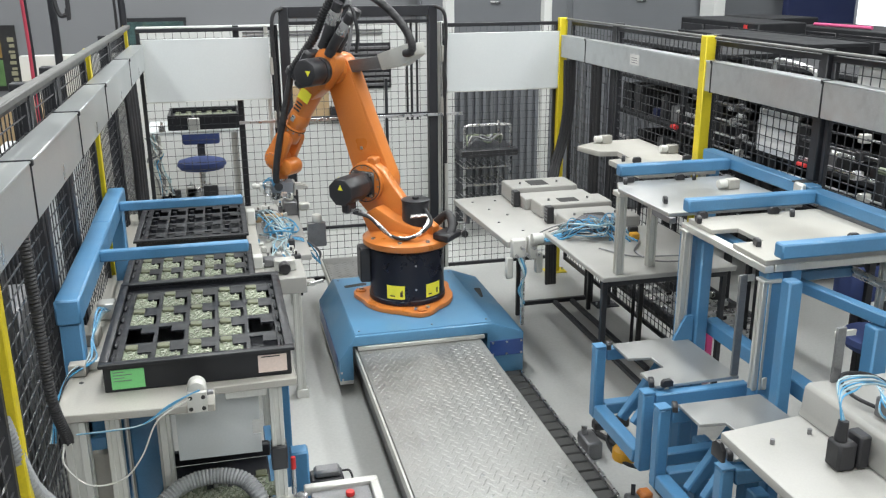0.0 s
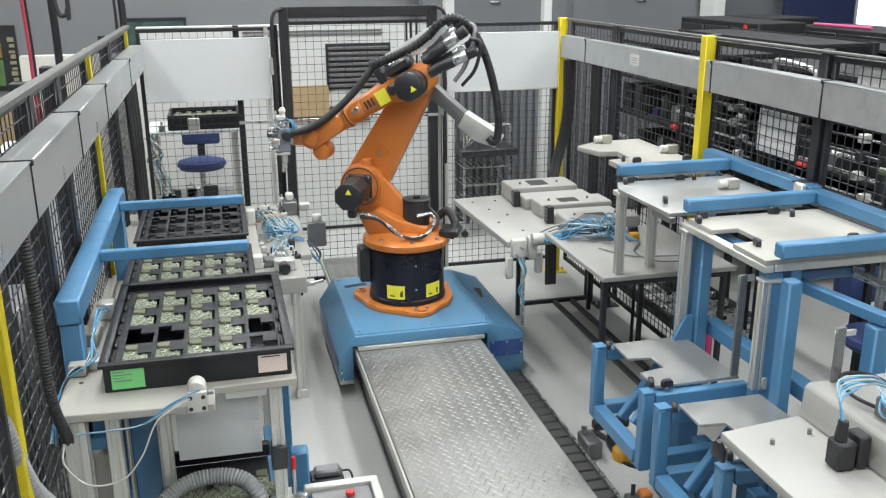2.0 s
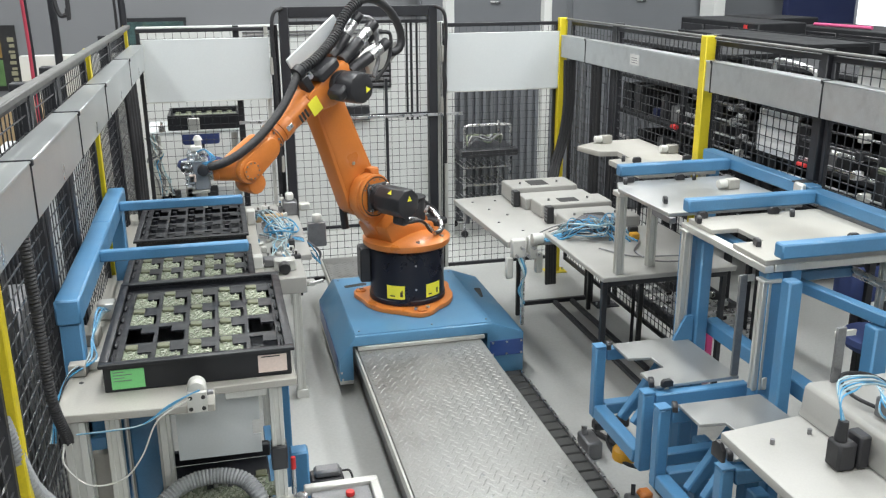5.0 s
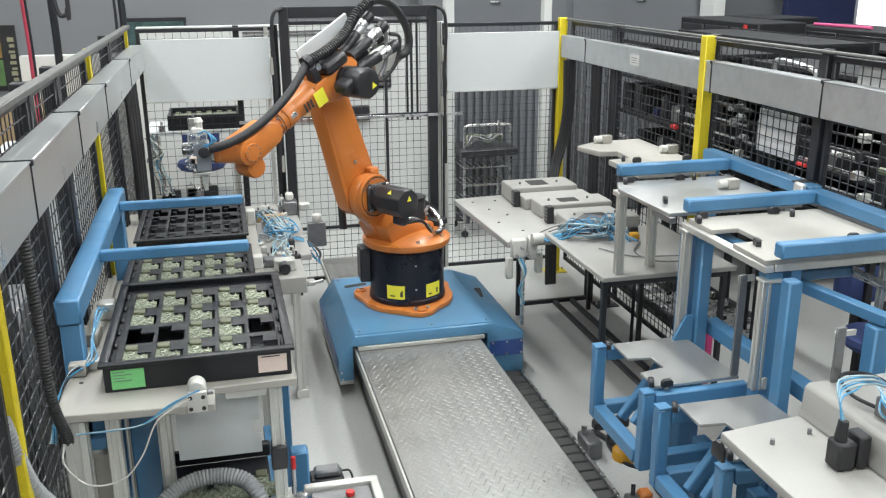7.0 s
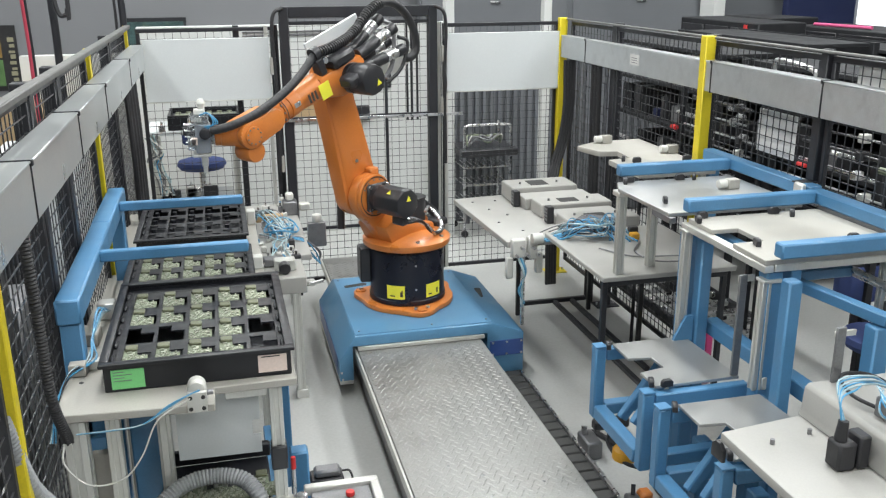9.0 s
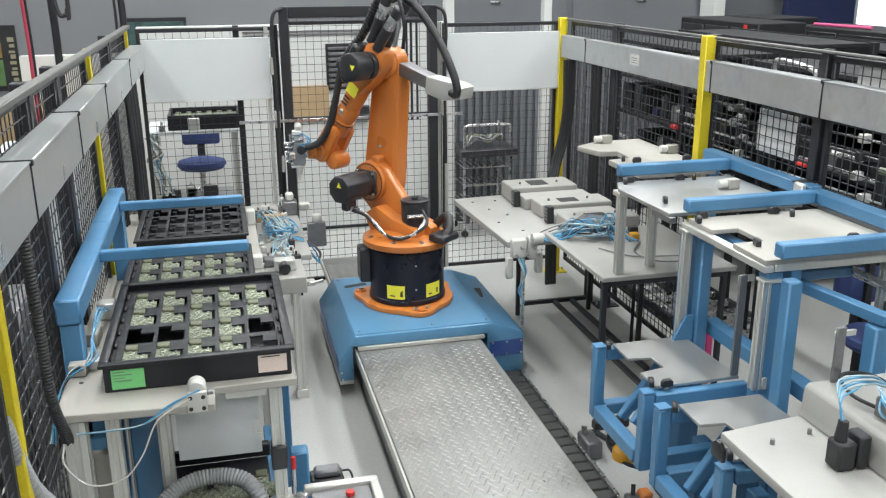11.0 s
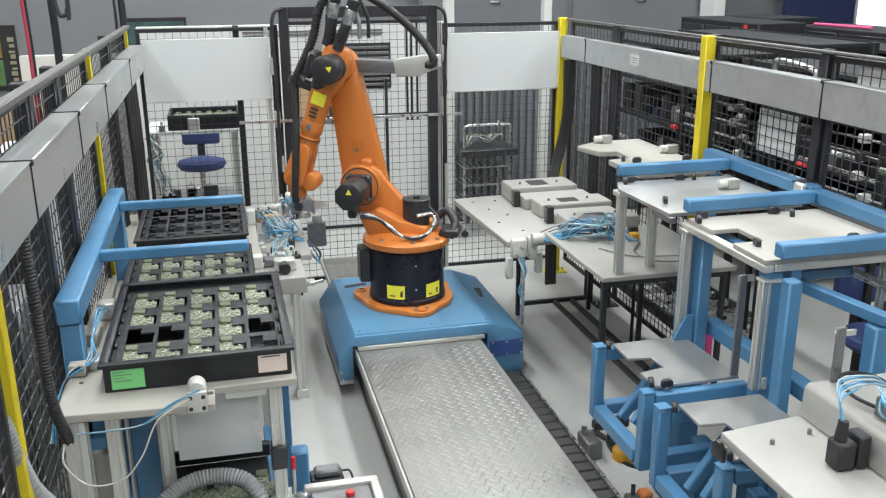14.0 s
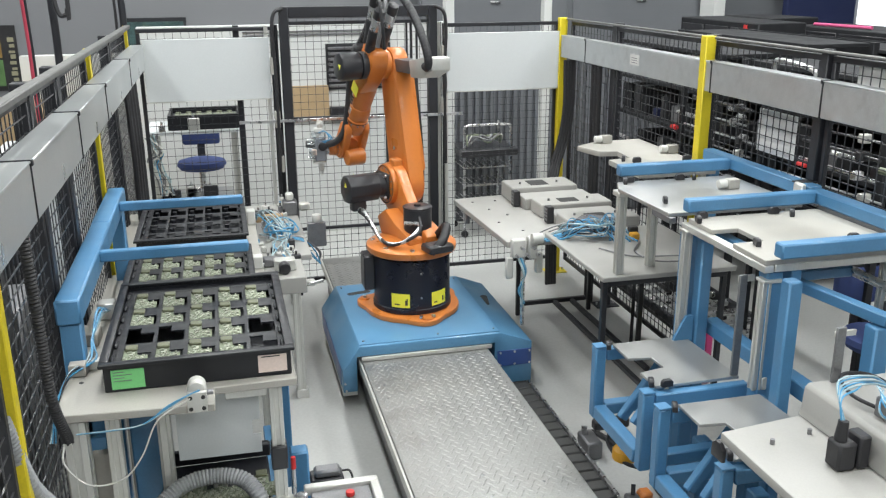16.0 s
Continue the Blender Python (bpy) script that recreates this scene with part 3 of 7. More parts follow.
b = tube(bm_new(), [(-0.12, -0.10, 0.44), (-0.22, -0.10, 0.52), (-0.28, -0.04, 0.46), (-0.26, 0.02, 0.40)], 0.025, 10)
part("supply_hose", b, RUBBER, column, "thick black supply hose", local=True)
b = box(bm_new(), -0.31, -0.10, 0.40, -0.20, 0.05, 0.445, 0.01)
part("hose_clamp", b, MOTOR, column, local=True)
for dx, dy_ in ((-0.08, 0.2), (0.1, 0.19), (-0.2, 0.1)):
    part("bolt", cyl(bm_new(), (dx, dy_, 0.40), (dx, dy_, 0.412), 0.014, seg=6), STEEL, column, local=True)
part("foot_bracket", box(bm_new(), 0.20, -0.06, 0.775, 0.26, 0.0, 0.825, 0.008), ORANGE, column, local=True)

# upper arm: z along the link from the second axis, x forward
b = prism(bm_new(), capsule((0, 0), (0, 0.68), 0.128, 0.092, 18), -0.17, -0.068, "y", 0.015)
prism(b, [(-0.108, 0.05), (0.108, 0.05), (0.094, 0.35), (0.09, 0.64), (-0.09, 0.64), (-0.094, 0.35)], -0.20, -0.06, "y", 0.022)
cyl(b, (0, -0.07, 0.68), (0, -0.03, 0.68), 0.085, seg=28, bevel=0.008)
arm = part("upper_arm", b, ORANGE, robot, "orange upper arm link", local=True)
b = tube(bm_new(), [(0.10, -0.215, -0.20), (0.05, -0.225, -0.06), (0.0, -0.222, 0.12), (-0.02, -0.222, 0.4), (-0.03, -0.22, 0.62)], 0.022, 10)
part("supply_hose", b, RUBBER, arm, "black hose along the arm", local=True)
b = prism(bm_new(), [(-0.34, 0.575), (-0.34, 0.645), (-0.07, 0.70), (-0.07, 0.63)], -0.18, -0.08, "y", 0.004)
part("bracket_arm", b, GUN, arm, "grey steel bracket", local=True)
b = prism(bm_new(), [(-0.55, 0.575), (-0.56, 0.64), (-0.50, 0.655), (-0.31, 0.66), (-0.31, 0.57), (-0.43, 0.55)], -0.165, -0.05, "y", 0.005)
part("hose_bracket", b, ALU, arm, "pale sheet-metal hose bracket", local=True)
for z in (0.20, 0.3):
    part("bolt", cyl(bm_new(), (0.0, -0.06, z - 0.1), (0.0, -0.054, z - 0.1), 0.01, seg=6), STEEL, arm, local=True)

# forearm: x along the forearm from the third axis, z above it
b = bm_new()
prism(b, [(-0.12, -0.05), (-0.115, 0.08), (-0.06, 0.085), (0.08, 0.09), (0.20, 0.09), (0.20, -0.02), (0.08, -0.065), (-0.05, -0.08)], -0.04, 0.07, "y", 0.022)
cyl(b, (0.17, 0, 0.037), (0.34, 0, 0.035), 0.068, 0.058, 28)
cyl(b, (0.33, 0, 0.035), (0.40, 0, 0.035), 0.062, 0.066, 28, bevel=0.006)
cyl(b, (0.40, 0, 0.035), (0.425, 0, 0.035), 0.058, 0.058, 28)
cyl(b, (0.425, 0, 0.035), (0.445, 0, 0.035), 0.066, 0.066, 28, bevel=0.004)
forearm = part("forearm", b, ORANGE, robot, "orange forearm link", local=True)
b = bm_new()
cyl(b, (0.0, 0.07, 0.0), (0.0, 0.105, 0.0), 0.078, seg=32, bevel=0.004)
oct_ = [(0.0 + 0.084 * math.cos(radians(22.5 + 45 * k)), 0.084 * math.sin(radians(22.5 + 45 * k))) for k in range(8)]
prism(b, oct_, 0.105, 0.235, "y", 0.022)
box(b, 0.04, 0.10, 0.0, 0.12, 0.20, 0.06, 0.015)
m3 = part("axis_motor", b, MOTOR, forearm, "black elbow axis motor", local=True)
part("warning_mark", triangle((-0.02, 0.2365, -0.02), (1, 0, 0), (0, 0, 1), 0.035), YELLOW_LABEL, m3, "yellow triangle mark", local=True)
b = box(bm_new(), -0.05, -0.02, 0.088, 0.10, 0.10, 0.15, 0.016)
part("valve_box", b, MOTOR, forearm, "black valve box", local=True)
part("maker_label", box(bm_new(), 0.155, 0.0745, -0.015, 0.225, 0.0775, 0.065, 0.001), YELLOW_LABEL, forearm, "yellow label", local=True)
for k in range(3):
    part("maker_mark", box(bm_new(), 0.245 + k * 0.022, 0.074, 0.01, 0.257 + k * 0.022, 0.0775, 0.055, 0.001), INK_AND_SHADE, forearm, "dark lettering bars", local=True)
part("maker_plate", box(bm_new(), 0.345, 0.058, 0.025, 0.385, 0.0665, 0.05, 0.002), STEEL, forearm, "small steel plate", local=True)
b = bm_new()
for k in range(24):
    a0, a1 = 2 * math.pi * k / 24, 2 * math.pi * (k + 1) / 24
    b.faces.new([b.verts.new((x, 0.0665 * math.cos(a), 0.035 + 0.0665 * math.sin(a))) for x, a in ((0.432, a0), (0.438, a0), (0.438, a1), (0.432, a1))])
part("joint_ring", b, INK_AND_SHADE, forearm, "dark joint ring", local=True)
# three wrist motors behind the elbow
for yy, zz, tilt in ((-0.03, 0.09, 0.05), (0.04, 0.075, 0.02), (0.06, 0.005, -0.02), (-0.02, 0.02, 0.0)):
    b = cyl(bm_new(), (-0.10, yy, zz), (-0.15, yy, zz), 0.03, seg=16)
    cyl(b, (-0.15, yy, zz), (-0.25, yy * 1.15, zz + tilt * 0.6), 0.031, seg=16, bevel=0.004)
    wm = part("wrist_motor", b, MOTOR, forearm, "black wrist motor", local=True)
    b = cyl(bm_new(), (-0.25, yy * 1.15, zz + tilt * 0.6), (-0.33, yy * 1.2, zz + tilt), 0.029, seg=14, bevel=0.003)
    part("sleeve", b, STEEL, wm, "bright steel sleeve", local=True)
    b = cyl(bm_new(), (-0.33, yy * 1.2, zz + tilt), (-0.385, yy * 1.25, zz + tilt * 1.2), 0.03, seg=14, bevel=0.004)
    part("end_cap", b, MOTOR, wm, local=True)
b = tube(bm_new(), [(-0.38, -0.04, 0.14), (-0.42, 0.0, 0.08), (-0.30, 0.06, -0.05), (-0.2, 0.08, -0.1)], 0.012, 8)
part("motor_cable", b, GUN, forearm, "grey motor cables", local=True)
b = tube(bm_new(), [(-0.38, 0.06, 0.05), (-0.42, 0.08, 0.0), (-0.33, 0.08, -0.1), (-0.22, 0.06, -0.14)], 0.01, 8)
part("motor_cable", b, RUBBER, forearm, "black motor cable", local=True)
b = box(bm_new(), 0.125, 0.0, 0.085, 0.17, 0.06, 0.17, 0.006)
tube(b, [(0.13, 0.03, 0.196), (0.147, 0.03, 0.197), (0.165, 0.03, 0.196)], 0.034, 16, 2)
part("hose_holder", b, MOTOR, forearm, local=True)
b = box(bm_new(), -0.28, -0.10, 0.13, 0.10, -0.085, 0.22, 0.003)
part("guide_plate", b, BOARD, forearm, "white hose guide plate", local=True)
b = cyl(bm_new(), (0.06, -0.05, 0.15), (0.12, 0.06, 0.15), 0.016, seg=12)
part("steel_fitting", b, STEEL, forearm, "bright steel fitting", local=True)

# wrist fork on the forearm's end
b = cyl(bm_new(), (0.445, 0, 0.035), (0.53, 0, 0.035), 0.06, 0.056, 26, bevel=0.004)
prism(b, capsule((0.52, 0.035), (0.67, 0.035), 0.055, 0.064, 12), 0.035, 0.08, "y", 0.012)
prism(b, capsule((0.52, 0.035), (0.67, 0.035), 0.055, 0.064, 12), -0.08, -0.035, "y", 0.01)
cyl(b, (0.67, -0.06, -0.055), (0.67, 0.06, -0.055), 0.052, seg=24, bevel=0.016)
cyl(b, (0.67, 0.08, 0.035), (0.67, 0.092, 0.035), 0.045, seg=24, bevel=0.003)
part("wrist_fork", b, ORANGE, forearm, "orange wrist fork", local=True)

for k in range(10):
    a = 2 * math.pi * k / 10
    part("bolt", cyl(bm_new(), (0.4455, 0.062 * math.cos(a), 0.035 + 0.062 * math.sin(a)), (0.4525, 0.062 * math.cos(a), 0.035 + 0.062 * math.sin(a)), 0.006, seg=6), GUN, forearm, local=True)
    part("bolt", cyl(bm_new(), (0.67 + 0.037 * math.cos(a), 0.092, 0.035 + 0.037 * math.sin(a)), (0.67 + 0.037 * math.cos(a), 0.096, 0.035 + 0.037 * math.sin(a)), 0.004, seg=6), GUN, forearm, local=True)
for k in range(12):
    a = radians(30 + 26 * k)
    part("bolt", cyl(bm_new(), (0.26 + 0.095 * math.cos(a), 0.03, 0.675 + 0.095 * math.sin(a)), (0.26 + 0.095 * math.cos(a), 0.035, 0.675 + 0.095 * math.sin(a)), 0.005, seg=6), GUN, column, local=True)

# wrist head: x along the tool from the fifth axis
b = cyl(bm_new(), (0, -0.034, 0), (0, 0.034, 0), 0.062, seg=28, bevel=0.006)
cyl(b, (0, 0, 0), (0.10, 0, 0), 0.058, 0.05, 24)
cyl(b, (0.10, 0, 0), (0.128, 0, 0), 0.048, seg=24, bevel=0.003)
wrist = part("wrist_head", b, ORANGE, robot, "orange wrist head", local=True)
part("tool_flange", cyl(bm_new(), (0.128, 0, 0), (0.145, 0, 0), 0.042, seg=24, bevel=0.002), STEEL, wrist, local=True)

# gripper: x away from the wrist, z its long side
b = box(bm_new(), 0.145, -0.05, -0.075, 0.215, 0.05, 0.06, 0.006)
gripper = part("gripper", b, BLUE_GREY, robot, "grey pneumatic gripper block with clear covers", local=True)
part("clear_cover", box(bm_new(), 0.15, -0.06, 0.06, 0.235, 0.06, 0.10, 0.004), CLEAR, gripper, "clear plastic cover", local=True)
part("clear_cover", box(bm_new(), 0.216, -0.045, -0.06, 0.25, 0.045, 0.05, 0.004), CLEAR, gripper, "clear plastic cover", local=True)
for yy in (-0.035, 0.035):
    b = box(bm_new(), 0.165, yy - 0.01, -0.135, 0.195, yy + 0.01, -0.075, 0.003)
    box(b, 0.17, yy - 0.006, -0.165, 0.19, yy + 0.006, -0.135, 0.002)
    part("finger", b, ALU, gripper, "aluminium gripper finger", local=True)
b = cyl(bm_new(), (0.18, 0, 0.10), (0.18, 0, 0.15), 0.016, seg=12)
cyl(b, (0.18, 0, 0.15), (0.18, 0, 0.17), 0.022, 0.012, 12)
part("suction_cup", b, WHITE_PLASTIC, gripper, "pale suction cup", local=True)
b = cyl(bm_new(), (0.20, -0.03, 0.02), (0.27, -0.03, 0.02), 0.022, seg=14, bevel=0.003)
part("camera_tube", b, MOTOR, gripper, local=True)
b = cyl(bm_new(), (0.17, 0.05, 0.02), (0.17, 0.085, 0.02), 0.026, seg=14, bevel=0.004)
part("hose_socket", b, MOTOR, gripper, "black hose socket", local=True)
for k in range(3):
    b = tube(bm_new(), [(0.17, 0.06, 0.03 + k * 0.01), (0.13 - k * 0.01, 0.08, 0.07), (0.15, 0.05, 0.11), (0.19, 0.03 - k * 0.02, 0.10)], 0.003, 6)
    part("air_tube", b, TUBE, gripper, "blue air tube", local=True)

rg = random.Random(3)
for k in range(10):
    x, y, z = rg.uniform(0.15, 0.24), rg.choice((-0.062, 0.055, -0.058)), rg.uniform(-0.09, 0.08)
    w = rg.uniform(0.006, 0.016)
    part("fitting", box(bm_new(), x - w, y - 0.012, z - w, x + w, y + 0.012, z + w * 1.4, 0.003), rg.choice((ALU, STEEL, MOTOR, WHITE_PLASTIC, PINK_LABEL)), gripper, local=True)
for k in range(5):
    z = -0.06 + 0.03 * k
    part("pin", cyl(bm_new(), (0.22, -0.03 + 0.015 * k, z), (0.262, -0.03 + 0.015 * k, z), 0.005, seg=8), STEEL, gripper, local=True)
part("finger_plate", box(bm_new(), 0.15, -0.055, -0.09, 0.23, 0.055, -0.078, 0.002), ALU, gripper, local=True)
part("top_block", box(bm_new(), 0.165, -0.03, 0.101, 0.215, 0.03, 0.125, 0.004), WHITE_PLASTIC, gripper, local=True)


# dress-pack hoses: short rigid lengths that follow the arm
def hose_pieces(count, length, r, ribs):
    """Lengths of hose along z, alike and in a row; ribs: depth of their two rings."""
    if ribs:
        prof = [(r - ribs, -0.5 * length)]
        for c in (-0.25, 0.25):
            prof += [(r - ribs, (c - 0.14) * length), (r, (c - 0.09) * length), (r, (c + 0.09) * length), (r - ribs, (c + 0.14) * length)]
        prof.append((r - ribs, 0.5 * length))
    else:
        prof = [(r * 0.93, -0.56 * length), (r, -0.46 * length), (r, 0.46 * length), (r * 0.93, 0.56 * length)]
    me = finish("hose_length", spin(bm_new(), prof, 14), RUBBER)
    out = []
    for k in range(count):
        o = new("hose_length", me)
        o.parent = robot
        out.append(o)
    return out


RIBBED = hose_pieces(36, 0.034, 0.027, 0.006)
PLAIN = hose_pieces(34, 0.036, 0.022, 0.0)
FRONT = hose_pieces(32, 0.030, 0.0205, 0.0)

# ---- right side docking stations
def slab(name, outline, z0, z1, material, label, category, bevel=0.003):
    return solo(name, prism(bm_new(), outline, z0, z1, "z", bevel, seg=1), material, label, category)


def bar(bm, p, q, w=0.03, h=0.03):
    """A square tube between two points, straight or at a slant."""
    p, q = Vector(p), Vector(q)
    d = q - p
    m = Matrix.Translation((p + q) / 2) @ d.to_track_quat("Z", "Y").to_matrix().to_4x4()
    return box(bm, -w, -h, -d.length / 2, w, h, d.length / 2, 0.005, m)


def profile_post(bm, x, y, z0, z1, w=0.02):
    """A slotted aluminium profile upright."""
    s = w * 0.35
    for sx in (-1, 1):
        for sy in (-1, 1):
            box(bm, x + (s if sx > 0 else -w), y + (s if sy > 0 else -w), z0, x + (w if sx > 0 else -s), y + (w if sy > 0 else -s), z1, 0.0015)
    return box(bm, x - w * 0.7, y - w * 0.7, z0, x + w * 0.7, y + w * 0.7, z1, 0)


gantry = thing("blue_gantry", "light blue square-tube gantry frame over the docking tables", "gantry frame", (2.1, 3.0, 0))
part("long_beam", box(bm_new(), 2.34, 3.13, 1.27, 2.40, 4.0, 1.325, 0.006), BLUE, gantry)
part("long_beam", box(bm_new(), 2.325, 1.6, 1.265, 2.39, 3.128, 1.318, 0.006), BLUE, gantry)
for y0, x0, x1 in ((2.44, 1.75, 2.325), (3.06, 1.75, 2.325), (3.735, 1.77, 2.34)):
    part("cross_beam", box(bm_new(), x0, y0, 1.268, x1, y0 + 0.05, 1.32, 0.006), BLUE, gantry)
part("joint_clamp", box(bm_new(), 2.30, 3.13, 1.25, 2.3245, 3.19, 1.335, 0.006), ALU, gantry, "pale clamp block")
part("skirt", box(bm_new(), 2.335, 2.5, 1.15, 2.342, 3.06, 1.2645, 0.001), GUN, gantry, "dark grey rubber skirt")
for x, y in ((1.80, 3.0), (1.785, 2.42)):
    part("upright", box(bm_new(), x - 0.026, y - 0.026, 0.0, x + 0.026, y + 0.026, 1.204, 0.006), BLUE, gantry)
    part("upright", box(bm_new(), x - 0.03, y + 0.09, 0.0, x + 0.03, y + 0.15, 1.204, 0.006), BLUE, gantry)
    part("tie_plate", box(bm_new(), x - 0.028, y + 0.0265, 0.56, x - 0.016, y + 0.0895, 0.66, 0.002), BLUE, gantry)
    if y > 2.9:
        part("gusset", prism(bm_new(), [(x - 0.13, 0.72), (x - 0.03, 0.72), (x - 0.03, 0.86), (x - 0.06, 0.86)], y - 0.008, y + 0.008, "y"), BLUE, gantry)
for x, y in ((2.36, 2.5), (2.37, 3.95), (1.975, 2.225), (2.16, 1.75)):
    part("upright", box(bm_new(), x - 0.03, y - 0.03, 0.0, x + 0.03, y + 0.03, 1.10 if x < 2 else 1.255, 0.006), BLUE, gantry)
part("side_rail", bar(bm_new(), (1.87, 3.03, 0.8), (1.87, 2.30, 0.8)), BLUE, gantry)
part("side_rail", bar(bm_new(), (1.885, 2.66, 1.135), (1.985, 2.19, 1.125), 0.02, 0.02), BLUE, gantry)
part("side_rail", bar(bm_new(), (1.86, 2.66, 1.125), (2.2, 2.66, 1.125), 0.02, 0.02), BLUE, gantry)
part("side_rail", bar(bm_new(), (1.86, 3.0, 1.18), (1.86, 2.5, 1.18), 0.02, 0.025), BLUE, gantry)
part("shaft", cyl(bm_new(), (2.2, 2.7, 1.13), (2.2, 2.0, 1.13), 0.012, seg=14), STEEL, gantry, "bright steel guide shaft")
part("shaft", cyl(bm_new(), (2.23, 2.7, 1.10), (2.23, 2.0, 1.10), 0.008, seg=14), STEEL, gantry, "bright steel guide shaft")
for k in range(5):
    y = 2.42 - k * 0.07
    part("spring_pin", cyl(bm_new(), (2.17, y, 1.0), (2.17, y, 1.09), 0.011, seg=10), MOTOR, gantry, "black spring pin")

# docking tables
A = [(1.73, 2.50), (2.33, 2.50), (2.33, 3.055), (1.75, 3.055), (1.75, 2.88), (1.86, 2.88), (1.86, 2.71), (1.735, 2.71)]
t = thing("docking_table", "cream docking table top with cut-out and black stops", "table top", (2.0, 2.75, 1.22), "docking tables")
part("plate", prism(bm_new(), A, 1.232, 1.25, "z", 0.002, seg=1), TOP, t)
part("edge_profile", box(bm_new(), 1.728, 2.495, 1.205, 1.765, 3.07, 1.2315, 0.003), ALU, t)
part("edge_profile", box(bm_new(), 1.77, 2.497, 1.205, 2.33, 2.53, 1.2315, 0.003), ALU, t)
B_ = [(1.715, 3.15), (2.33, 3.15), (2.33, 3.72), (1.75, 3.72), (1.70, 3.6)]
t2 = thing("docking_table", "brushed grey steel docking table top", "table top", (2.0, 3.45, 1.22), "docking tables")
part("plate", prism(bm_new(), B_, 1.232, 1.248, "z", 0.002, seg=1), TOP_GREY, t2)
part("edge_profile", box(bm_new(), 1.715, 3.14, 1.205, 1.745, 3.3, 1.2315, 0.003), GUN, t2)
C_ = [(1.93, 3.86), (2.34, 3.86), (2.34, 4.72), (2.06, 4.70), (1.91, 4.6), (1.96, 4.42), (2.06, 4.40), (2.05, 4.22), (1.92, 4.20)]
t3 = thing("docking_table", "cream docking table top with stepped edge", "table top", (2.1, 4.3, 1.22), "docking tables")
part("plate", prism(bm_new(), C_, 1.222, 1.25, "z", 0.002, seg=1), TOP, t3)
part("leg", profile_post(bm_new(), 2.31, 4.6, 0, 1.222, 0.008), BLACK_STEEL, t3)
part("leg", profile_post(bm_new(), 2.30, 3.92, 0, 1.222, 0.015), ALU, t3)
part("leg", profile_post(bm_new(), 2.30, 3.22, 0, 1.232, 0.015), ALU, t2)
part("leg", profile_post(bm_new(), 2.30, 2.6, 0, 1.205, 0.015), ALU, t)


def stop(x, y, z, a=0, parent=None):
    m = Matrix.Translation((x, y, z)) @ pose(0, 0, 0, 0, 0, a)
    return part("stop_block", prism(bm_new(), [(-0.022, 0), (0.022, 0), (0.022, 0.02), (0.014, 0.028), (-0.014, 0.028), (-0.022, 0.02)], -0.009, 0.009, "y", 0.002, m, 1), MOTOR, parent, "black plastic stop block")


for x, y, a in ((1.80, 3.04, 0), (2.11, 3.03, 0), (2.16, 2.98, 60), (1.80, 2.66, 75), (2.17, 2.63, 0), (1.755, 2.99, 75)):
    stop(x, y, 1.25, a, t)
for x, y, a in ((2.05, 3.69, 0), (2.12, 3.68, 60), (1.77, 3.68, 70), (1.78, 3.31, 70), (1.80, 3.70, 0), (2.2, 3.17, 0)):
    stop(x, y, 1.248, a, t2)
for x, y, a in ((1.98, 4.15, 60), (2.03, 4.10, 0), (2.30, 4.08, 0)):
    stop(x, y, 1.25, a, t3)
for x, y, z in ((2.08, 4.64, 1.25), (2.30, 4.28, 1.25), (2.17, 3.47, 1.248)):
    s_ = thing("proximity_sensor", "white cylindrical sensor in pale clamp block", "sensor", (x, y, z), "sensors")
    part("block", box(bm_new(), x - 0.01, y - 0.02, z, x + 0.05, y + 0.02, z + 0.045, 0.004), TOP, s_)
    part("lens", cyl(bm_new(), (x - 0.05, y, z + 0.024), (x - 0.01, y, z + 0.024), 0.02, seg=18, bevel=0.003), WHITE_PLASTIC, s_, "white lens barrel")

